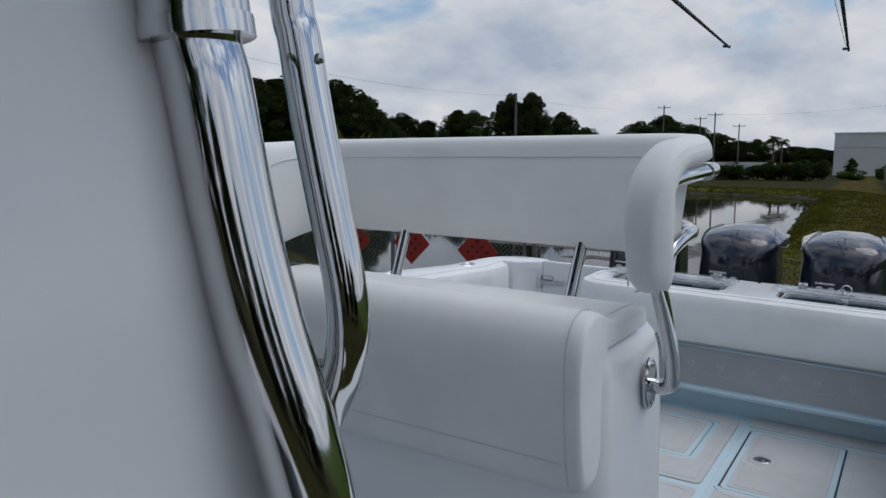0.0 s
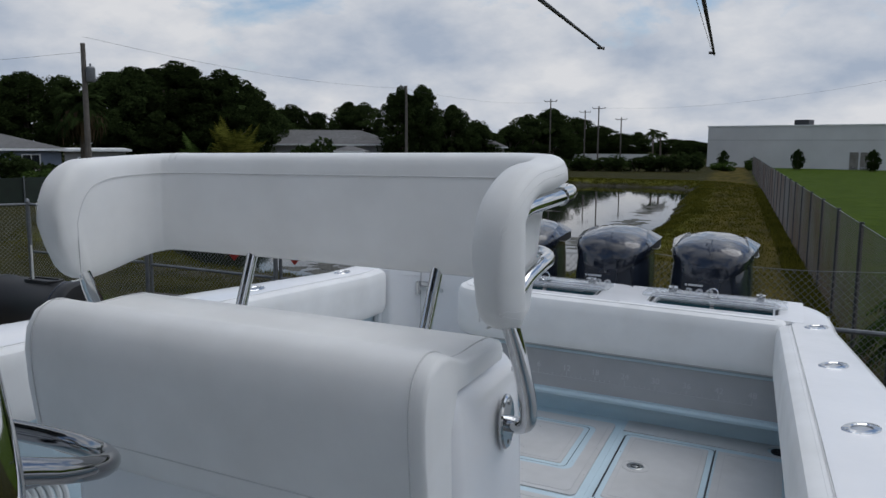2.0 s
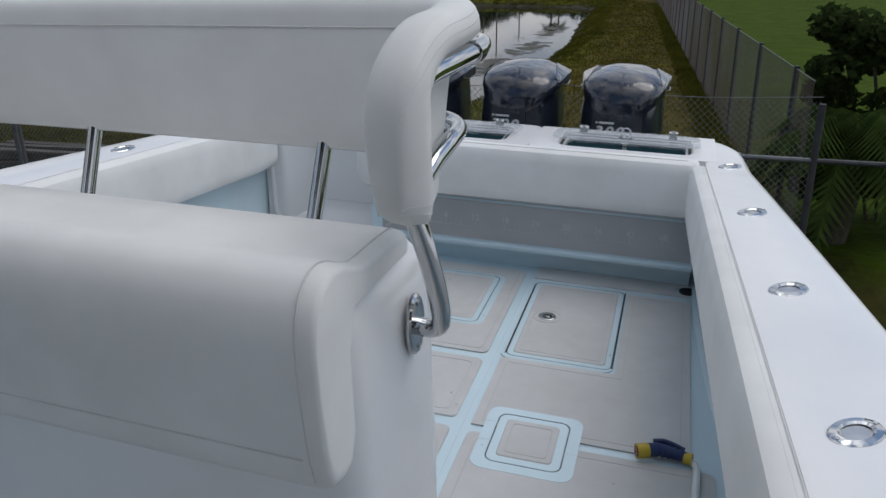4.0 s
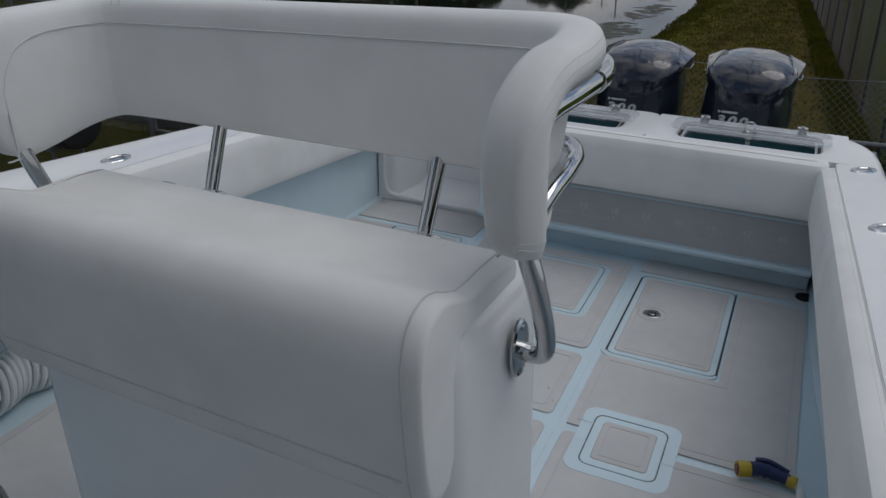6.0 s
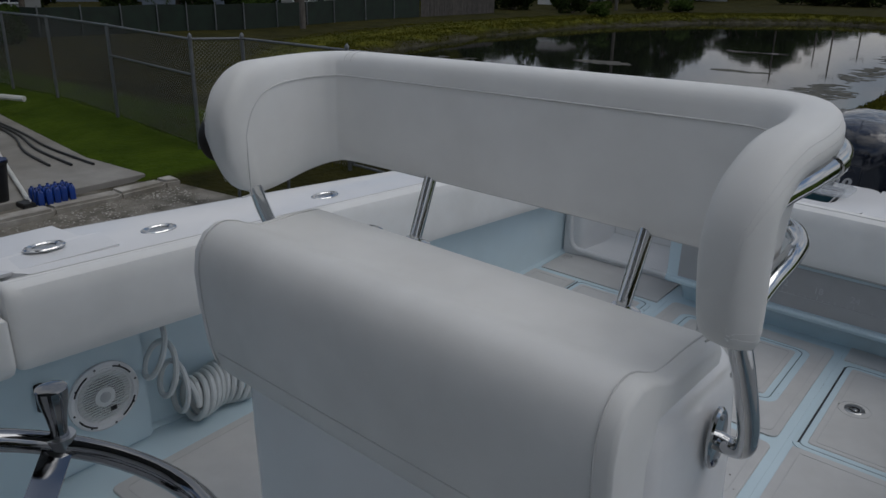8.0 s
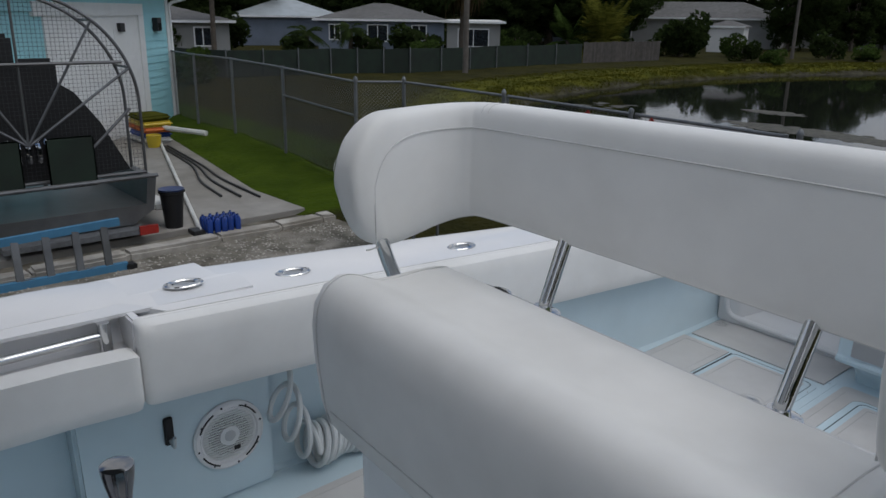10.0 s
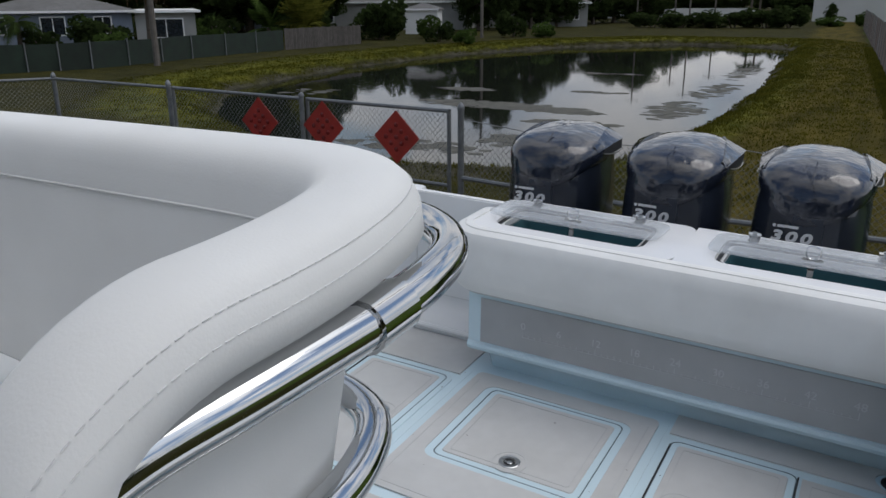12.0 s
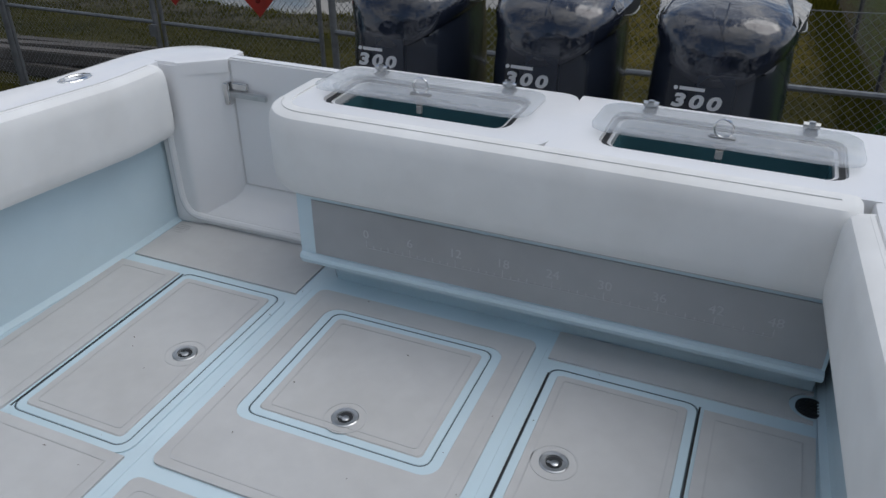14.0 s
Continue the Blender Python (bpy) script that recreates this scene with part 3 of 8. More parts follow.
def transom():
    bm = bmesh.new()
    # outer wall, end wall and the lower front behind the rule panel
    add_box(bm, -0.45, 1.15, 0.40, 0.44, 0.0, 0.625)
    add_box(bm, -0.455, -0.42, 0.03, 0.42, 0.104, 0.625)
    add_box(bm, -0.405, -0.38, 0.13, 0.42, -0.004, 0.11)
    add_box(bm, -0.42, 1.15, 0.02, 0.055, 0.13, 0.625)
    part("transom", bm, GEL, boat)
    bm = bmesh.new()
    prof = [(0.012, 0.372), (-0.006, 0.368), (-0.008, 0.36), (-0.008, 0.152), (-0.022, 0.146), (-0.026, 0.135), (-0.018, 0.118),
            (0.02, 0.104), (0.13, 0.102), (0.13, 0.372)]
    rings(bm, [[(x, y * s + (1 - s) * 0.03, z) for y, z in prof] for x, s in zip((-0.462, -0.458, -0.44, 1.16), (0.6, 0.9, 1.0, 1.0))])
    kick = [(0.02, 0.103), (0.055, 0.075), (0.078, 0.045), (0.090, 0.018), (0.094, -0.004), (0.13, -0.006), (0.13, 0.103)]
    rings(bm, [[(x, y + d, z) for y, z in kick] for x, d in ((-0.405, 0.02), (-0.39, 0.004), (-0.36, 0.0), (1.16, 0.0))])
    part("transom_front", bm, BLUE, boat, "pale blue moulded transom front with a rounded lip")
    # top deck with two well openings
    ob = None
    bm = bmesh.new()
    add_frame(bm, round_rect(-0.484, 0.345, -0.004, 0.445, 0.06), round_rect(-0.40, 0.215, 0.078, 0.355, 0.05), 0.60, 0.655)
    add_frame(bm, round_rect(0.345, 1.205, -0.004, 0.445, 0.004), round_rect(0.47, 1.10, 0.078, 0.355, 0.05), 0.60, 0.655)
    part("transom_top", bm, GEL, boat, "glossy white transom top with two well openings", smooth=False)
    for a, b in ((-0.40, 0.215), (0.47, 1.10)):
        bm = bmesh.new()
        add_frame(bm, round_rect(a - 0.004, b + 0.004, 0.074, 0.359, 0.05), round_rect(a + 0.03, b - 0.03, 0.105, 0.330, 0.035), 0.612, 0.642)
        led = part("well_ledge", bm, GEL, boat)
        bm = bmesh.new()
        add_frame(bm, round_rect(a + 0.006, b - 0.006, 0.084, 0.349, 0.045), round_rect(a + 0.02, b - 0.02, 0.096, 0.337, 0.038), 0.638, 0.647)
        part("gasket", bm, BLACK, led, "black rubber gasket")
        bm = bmesh.new()
        o = round_rect(a + 0.03, b - 0.03, 0.105, 0.330, 0.035)
        rings(bm, [[(x, y, 0.62) for x, y in o], [(x, y, 0.30) for x, y in o]], cap=False)
        bm.faces.new([bm.verts.new((x, y, 0.30)) for x, y in o])
        part("well", bm, WELL, led, "teal live well")


transom()


def rule_panel():
    pn = part("rule_panel", box(-0.398, 1.150, -0.0125, -0.0085, 0.158, 0.356), RULE, boat, "grey panel with a moulded inch rule")
    for k in range(49):
        x = -0.205 + 0.0254 * k
        h = 0.026 if k % 6 == 0 else (0.015 if k % 3 == 0 else 0.009)
        part("rule_mark", box(x - 0.0012, x + 0.0012, -0.0140, -0.0123, 0.2246, 0.224 + h), RULE_INK, pn)
    part("rule_line", box(-0.205, 1.015, -0.0138, -0.0123, 0.2225, 0.2245), RULE_INK, pn)
    for k in range(9):
        m = Matrix.Translation((-0.205 + 0.1524 * k, -0.0125, 0.271)) @ Matrix.Rotation(radians(90), 4, "X")
        lettering("rule_number", str(6 * k), 0.042, m, RULE_INK, pn, depth=0.0012)


rule_panel()


def liner():
    for side in (1, -1):
        bm = bmesh.new()
        ys = [0.30] + [0.0 - 0.25 * k for k in range(0, 22)]
        loops = []
        for y in ys:
            x = min(xl(y), bow(y) - 0.11)
            z = zg(y)
            sec = [(x + 0.01, z - 0.06), (x, 0.3), (x - 0.001, 0.04), (x - 0.006, 0.012), (x - 0.025, 0.0), (x - 0.03, -0.02), (x + 0.06, -0.02), (x + 0.06, z - 0.06)]
            loops.append([(side * a, y, b) for a, b in sec])
        rings(bm, loops)
        part("cockpit_side", bm, BLUE, boat, "pale blue glossy cockpit side")
    bm = bmesh.new()
    ed = [(min(xl(y), bow(y) - 0.11), y) for y in (0.42, 0.0, -0.5, -1.0, -1.5, -2.0, -2.4, -3.0, -3.9, -4.5, -5.0, -5.4)]
    ed += [(-x, y) for x, y in reversed(ed)]
    rings(bm, [[(x, y, -0.05) for x, y in ed], [(x, y, -0.004) for x, y in ed]])
    part("deck_base", bm, BLUE, boat, "pale blue gelcoat deck between the grey pads")


liner()


def tread(x0, x1, y0, y1, r=0.025, name="tread_pad"):
    pd = part(name, slab(round_rect(x0, x1, y0, y1, r, 3), -0.006, 0.003, edge=0.003), TREAD, boat)
    g = 0.035
    if x1 - x0 > 0.16 and y1 - y0 > 0.16:
        bm = bmesh.new()
        add_frame(bm, round_rect(x0 + g, x1 - g, y0 + g, y1 - g, 0.02, 3), round_rect(x0 + g + 0.004, x1 - g - 0.004, y0 + g + 0.004, y1 - g - 0.004, 0.018, 3), 0.002, 0.0042)
        part("border_line", bm, TREAD_EDGE, pd)
    return pd


for a in ((-1.25, -0.475, -2.6, -1.385), (0.435, 1.25, -3.6, -1.392),
          (-0.405, 0.372, -1.33, -0.905), (-0.405, 0.372, -2.08, -1.385), (-0.45, 0.40, -3.6, -2.65)):
    tread(*a)


def drain_pad(outline, cx, cy, a0, a1, at):
    """A pad with a round bite that clears a drain."""
    arc = [(cx + 0.058 * math.cos(radians(a0 + (a1 - a0) * k / 10)), cy + 0.058 * math.sin(radians(a0 + (a1 - a0) * k / 10))) for k in range(11)]
    o = outline[:at] + arc + outline[at:]
    bm = bmesh.new()
    rings(bm, [[(x, y, -0.006) for x, y in o], [(x, y, 0.003) for x, y in o]])
    part("tread_pad", bm, TREAD, boat, smooth=False)


drain_pad([(0.422, -0.052), (1.165, -0.052), (1.165, 0.088), (0.422, 0.088)], 1.158, 0.018, -83, -277, 2)
drain_pad([(-1.165, -0.052), (-0.472, -0.052), (-0.472, 0.285)], -1.150, 0.275, 10, -105, 3)


def angle_pad(s, x_in, x_mid, x_out, y0, y1, y2):
    """A pad that runs along the cockpit side and round the front of a long hatch."""
    o = [(x_out, y2), (x_mid, y2), (x_mid, y1), (x_in, y1), (x_in, y0), (x_out, y0)]
    g = 0.03
    k = [(x_out - s * g, y2 - g), (x_mid + s * g, y2 - g), (x_mid + s * g, y1 - g), (x_in + s * g, y1 - g), (x_in + s * g, y0 + g), (x_out - s * g, y0 + g)]
    f = [(x_out - s * (g + 0.004), y2 - g - 0.004), (x_mid + s * (g + 0.004), y2 - g - 0.004), (x_mid + s * (g + 0.004), y1 - g - 0.004), (x_in + s * (g + 0.004), y1 - g - 0.004), (x_in + s * (g + 0.004), y0 + g + 0.004), (x_out - s * (g + 0.004), y0 + g + 0.004)]
    bm = bmesh.new()
    rings(bm, [[(x, y, -0.006) for x, y in o], [(x, y, 0.003) for x, y in o]])
    pd = part("tread_pad", bm, TREAD, boat, smooth=False)
    bm = bmesh.new()
    add_frame(bm, k, f, 0.002, 0.0042)
    part("border_line", bm, TREAD_EDGE, pd, smooth=False)


angle_pad(-1, -0.475, -0.922, -1.178, -1.345, -0.868, -0.100)
angle_pad(1, 0.435, 0.886, 1.172, -1.352, -0.868, -0.108)
for x_, y0_, y1_ in ((-0.447, -2.1, 0.0), (0.397, -2.1, 0.0)):
    part("deck_seam", box(x_ - 0.002, x_ + 0.002, y0_, y1_, -0.006, -0.003), TREAD_EDGE, boat)
    part("deck_seam", box(x_ - 0.013, x_ + 0.009, y0_, y1_, -0.006, -0.0022), BLUE, boat)


def ring_pad():
    bm = bmesh.new()
    add_frame(bm, round_rect(-0.405, 0.372, -0.857, 0.010, 0.03, 5), round_rect(-0.320, 0.294, -0.632, -0.074, 0.05, 5), -0.006, 0.003)
    part("tread_pad", bm, TREAD, boat, smooth=False)
    bm = bmesh.new()
    add_frame(bm, round_rect(-0.378, 0.345, -0.830, -0.02, 0.03, 5), round_rect(-0.374, 0.341, -0.826, -0.024, 0.03, 5), 0.002, 0.0042)
    bmesh.ops.delete(bm, geom=[f for f in bm.faces if f.calc_center_median().y > -0.05], context="FACES")
    part("border_line", bm, TREAD_EDGE, boat)


ring_pad()


def deck_hatch(x0, x1, y0, y1, latch=None, label="", tread_in=0.024, fl=(0.03, 0.03, 0.025, 0.015), up=0.0):
    h = thing("deck_hatch", ((x0 + x1) / 2, (y0 + y1) / 2, 0), label, "hatch", "deck hatches", m=TILT)
    part("lid", slab(round_rect(x0, x1, y0, y1, 0.03, 4), -0.01 , 0.0015 + up, edge=0.002), BLUE, h, "pale blue rim")
    bm = bmesh.new()
    add_frame(bm, round_rect(x0 - 0.0038, x1 + 0.0038, y0 - 0.0038, y1 + 0.0038, 0.033, 4), round_rect(x0, x1, y0, y1, 0.03, 4), -0.004, 0.0008 + up)
    part("gasket", bm, GASKET, h, "dark gasket line")
    bm = bmesh.new()
    add_frame(bm, round_rect(x0 - fl[0], x1 + fl[1], y0 - fl[2], y1 + fl[3], 0.045, 4), round_rect(x0 - 0.0042, x1 + 0.0042, y0 - 0.0042, y1 + 0.0042, 0.033, 4), -0.004, 0.0012 + up)
    part("surround", bm, BLUE, h, "pale blue flange")
    t = tread_in
    pad = part("tread", slab(round_rect(x0 + t, x1 - t, y0 + t, y1 - t, 0.015, 3), -0.002, 0.005 + up, edge=0.003), TREAD, h, "grey non-skid pad")
    bm = bmesh.new()
    g = t + 0.022
    add_frame(bm, round_rect(x0 + g, x1 - g, y0 + g, y1 - g, 0.012, 3), round_rect(x0 + g + 0.004, x1 - g - 0.004, y0 + g + 0.004, y1 - g - 0.004, 0.01, 3), 0.003, 0.0062 + up)
    part("border_line", bm, TREAD_EDGE, pad)
    if latch:
        x, y = latch
        bm = lathe([(0.038, 0.004), (0.038, 0.0075), (0.035, 0.0095), (0.024, 0.0085), (0.0225, 0.0045), (0.0, 0.0045)], 28, (x, y, 0))
        lt = part("latch", bm, STEEL_DULL, h, "round stainless steel lift latch")
        part("latch_hole", lathe([(0.0215, 0.0046), (0.0215, 0.006), (0.0, 0.006)], 20, (x, y, 0)), DARK, lt, "dark recess")
        bm = lathe([(0.0105, 0.0062), (0.0105, 0.008), (0.008, 0.0095), (0.0, 0.0095)], 16, (x + 0.003, y - 0.004, 0))
        add_box(bm, x - 0.017, x + 0.010, y - 0.009, y - 0.001, 0.0062, 0.0088, bevel=0.001)
        part("latch_handle", bm, STEEL_DULL, lt)
        bm = bmesh.new()
        c = [(x + 0.062 * math.cos(a), y + 0.062 * math.sin(a)) for a in (2 * math.pi * k / 32 for k in range(32))]
        d = [(x + 0.058 * math.cos(a), y + 0.058 * math.sin(a)) for a in (2 * math.pi * k / 32 for k in range(32))]
        add_frame(bm, c, d, 0.003, 0.0062)
        part("latch_border", bm, TREAD_EDGE, pad)
    return h


deck_hatch(-0.286, 0.260, -0.604, -0.096, (-0.016, -0.524), "square deck hatch with pale blue rim and grey non-skid pad", fl=(0.033, 0.033, 0.027, 0.021))
deck_hatch(-0.900, -0.505, -0.843, -0.092, (-0.602, -0.466), "long deck hatch with pale blue rim and grey non-skid pad", fl=(0.012, 0.028, 0.025, 0.012))
deck_hatch(0.447, 0.868, -0.840, -0.095, (0.555, -0.462), "long deck hatch with pale blue rim and grey non-skid pad", fl=(0.025, 0.012, 0.025, 0.012))
deck_hatch(0.525, 0.770, -1.535, -1.262, None, "small square access hatch with double pale blue rim", 0.03, fl=(0.045, 0.045, 0.045, 0.04), up=0.003)


for x_, y0_, y1_ in ((-0.9055, -0.84, -0.10), (0.8735, -0.83, -0.10), (0.4425, -0.83, -0.12)):
    part("hinge_gap", box(x_ - 0.0028, x_ + 0.0028, y0_, y1_, -0.004, 0.0019), BLACK, boat, "dark hinge gap beside a deck hatch")


def drain(x, y):
    d = thing("deck_drain", (x, y, 0), "dark round scupper drain in the deck corner", "drain", "deck drains", m=TILT)
    part("bowl", lathe([(0.040, -0.004), (0.040, 0.002), (0.036, 0.003), (0.034, 0.0), (0.0, 0.0)], 24, (x, y, 0)), DARK, d)
    for k in range(5):
        part("bar", box(x - 0.032 + 0.004 * abs(k - 2), x + 0.032 - 0.004 * abs(k - 2), y - 0.026 + 0.013 * k - 0.002, y - 0.026 + 0.013 * k + 0.002, 0.0, 0.003), BLACK, d)


drain(1.158, 0.018)
drain(-1.125, 0.165)


def transom_door():
    # fixed post and sill of the doorway, part of the boat
    bm = bmesh.new()
    prof = [(-1.19, 0.44), (-1.19, 0.228), (-1.10, 0.228), (-1.082, 0.231), (-1.066, 0.240), (-1.05, 0.256), (-0.962, 0.338), (-0.945, 0.350), (-0.937, 0.354), (-0.937, 0.44)]
    rings(bm, [[(x, y, z) for x, y in prof] for z in (0.0, 0.40, 0.640)])
    part("door_post", bm, GEL, boat, "moulded white door post")
    bm = bmesh.new()
    sill = [(0.44, -0.004), (0.238, -0.004), (0.238, 0.032), (0.250, 0.046), (0.285, 0.066), (0.325, 0.090), (0.346, 0.115), (0.354, 0.145), (0.44, 0.145)]
    rings(bm, [[(x, y, z) for y, z in sill] for x in (-1.08, -0.70, -0.455)])
    part("door_sill", bm, GEL, boat, "white moulded sill sweeping up to the door")
    bm = bmesh.new()
    add_tube(bm, smooth_path([(-1.155, 0.232, 0.42), (-1.152, 0.230, 0.20), (-1.146, 0.230, 0.10), (-1.120, 0.231, 0.050), (-1.07, 0.233, 0.034), (-0.96, 0.238, 0.030), (-0.6, 0.240, 0.030), (-0.47, 0.240, 0.030)], 6), 0.016, 10)
    part("door_moulding", bm, GEL, boat)
    d = thing("transom_door", (-0.72, 0.37, 0.075), "white hinged transom door with a stainless latch", "door", m=TILT)
    part("panel", box(-0.94, -0.465, 0.355, 0.395, 0.12, 0.652, bevel=0.006), GEL, d)
    bm = bmesh.new()
    add_box(bm, -0.934, -0.929, 0.3525, 0.3555, 0.15, 0.645)
    add_box(bm, -0.934, -0.47, 0.3525, 0.3555, 0.148, 0.152)
    part("groove", bm, VINYL_SEAM, d)
    bm = box(-0.957, -0.932, 0.325, 0.355, 0.48, 0.565, bevel=0.004)
    add_box(bm, -0.925, -0.86, 0.338, 0.354, 0.54, 0.565, bevel=0.003)
    lt = part("latch", bm, STEEL, d, "polished stainless door latch")
    part("lever", box(-0.945, -0.775, 0.330, 0.344, 0.510, 0.534, bevel=0.005), STEEL_DULL, lt)


transom_door()


def livewell_lid(x0, x1, ring_x):
    lid = thing("livewell_lid", ((x0 + x1) / 2, 0.36, 0.65), "clear acrylic live well lid with steel ring pull, raised a little", "lid", "live well lids", m=TILT)
    tip = radians(3.5)

    def lift(bm):
        bmesh.ops.rotate(bm, cent=(0, 0.365, 0.652), matrix=Matrix.Rotation(-tip, 3, "X"), verts=bm.verts)
        bmesh.ops.translate(bm, vec=(0, 0.015, 0.008), verts=bm.verts)
        return bm
    bm = bmesh.new()
    o = round_rect(x0, x1, 0.104, 0.368, 0.06, 6)
    i = round_rect(x0 + 0.006, x1 - 0.006, 0.110, 0.362, 0.055, 6)
    rings(bm, [[(x, y, 0.652) for x, y in o], [(x, y, 0.662) for x, y in o], [(x, y, 0.666) for x, y in i]])
    pl = part("panel", lift(bm), ACRYLIC, lid, "clear acrylic plate")
    pl.visible_shadow = False
    bm = bmesh.new()
    add_frame(bm, round_rect(x0 + 0.045, x1 - 0.045, 0.150, 0.325, 0.04, 6), round_rect(x0 + 0.053, x1 - 0.053, 0.158, 0.317, 0.034, 6), 0.644, 0.652)
    part("rim", lift(bm), ACRYLIC, lid, "clear moulded rim")
    bm = bmesh.new()
    add_tube(bm, [(ring_x + 0.024 * math.cos(a), 0.150, 0.694 + 0.024 * math.sin(a)) for a in (2 * math.pi * k / 20 for k in range(20))], 0.0032, 8, closed=True)
    rp = part("ring_pull", lift(bm), STEEL, lid, "polished ring")
    bm = box(ring_x - 0.036, ring_x + 0.036, 0.143, 0.163, 0.664, 0.672, bevel=0.004)
    add_box(bm, ring_x - 0.018, ring_x + 0.018, 0.141, 0.155, 0.640, 0.652, bevel=0.004)
    add_box(bm, ring_x - 0.010, ring_x + 0.010, 0.140, 0.150, 0.598, 0.642, bevel=0.003)
    part("ring_base", lift(bm), STEEL, rp)
    for hx in (x0 + 0.13, x1 - 0.13):
        bm = box(hx - 0.020, hx + 0.020, 0.352, 0.398, 0.655, 0.672, bevel=0.005)
        add_tube(bm, [(hx - 0.022, 0.375, 0.682), (hx + 0.022, 0.375, 0.682)], 0.009, 10)
        add_box(bm, hx - 0.012, hx + 0.012, 0.366, 0.384, 0.670, 0.694, bevel=0.004)
        part("hinge", bm, STEEL, lid, "small steel hinge")


livewell_lid(-0.455, 0.255, -0.09)
livewell_lid(0.435, 1.135, 0.785)


def rod_holder(side, x, y, up=0.0):
    big = 1.0
    z = zg(y) + up
    h = thing("rod_holder", (side * x, y, z), "oval polished stainless rod holder flush in the gunwale", "rod holder", "rod holders", m=TILT)
    rot = Matrix.Translation((side * x, y, z)) @ Matrix.Rotation(radians(-18 * side), 4, "Z")
    prof = [(0.060, 0.0), (0.060, 0.003), (0.056, 0.006), (0.040, 0.0075), (0.034, 0.004), (0.030, -0.02), (0.028, -0.10)]
    bm = bmesh.new()
    rings(bm, [[(r * big * 1.02 * math.cos(a) * (1.0), r * big * 0.62 * math.sin(a), hh) for a in (2 * math.pi * k / 28 for k in range(28))] for r, hh in prof], cap=False)
    bmesh.ops.rotate(bm, cent=(0, 0, 0), matrix=Matrix.Rotation(radians(62), 3, "Z"), verts=bm.verts)
    bm.transform(rot)
    fl = part("flange", bm, STEEL, h)
    bm = bmesh.new()
    rings(bm, [[(0.031 * big * math.cos(a), 0.0195 * big * math.sin(a), hh) for a in (2 * math.pi * k / 20 for k in range(20))] for hh in (0.0015, 0.0005)])
    bmesh.ops.rotate(bm, cent=(0, 0, 0), matrix=Matrix.Rotation(radians(62), 3, "Z"), verts=bm.verts)
    bm.transform(rot)
    part("hole", bm, STEEL_DULL, h, "steel tube mouth")
    for k in (-1, 1):
        bm = lathe([(0.004, 0.005), (0.004, 0.008), (0.0, 0.0085)], 10, (0, 0.0, 0))
        bm.transform(rot @ Matrix.Rotation(radians(62), 4, "Z") @ Matrix.Translation((0.050 * big * k, 0, 0)))
        part("screw", bm, STEEL_DULL, fl)


for y, x in ((-0.067, 1.255), (-0.85, 1.287), (-1.60, 1.318), (-2.29, 1.35)):
    rod_holder(1, x, y)
for y, x in ((-0.05, 1.253), (-0.83, 1.28), (-1.545, 1.303), (-2.244, 1.361), (-2.597, 1.413)):
    rod_holder(-1, x, y, 0.0 if y > -2.4 else 0.010)

# ---- outboards ----


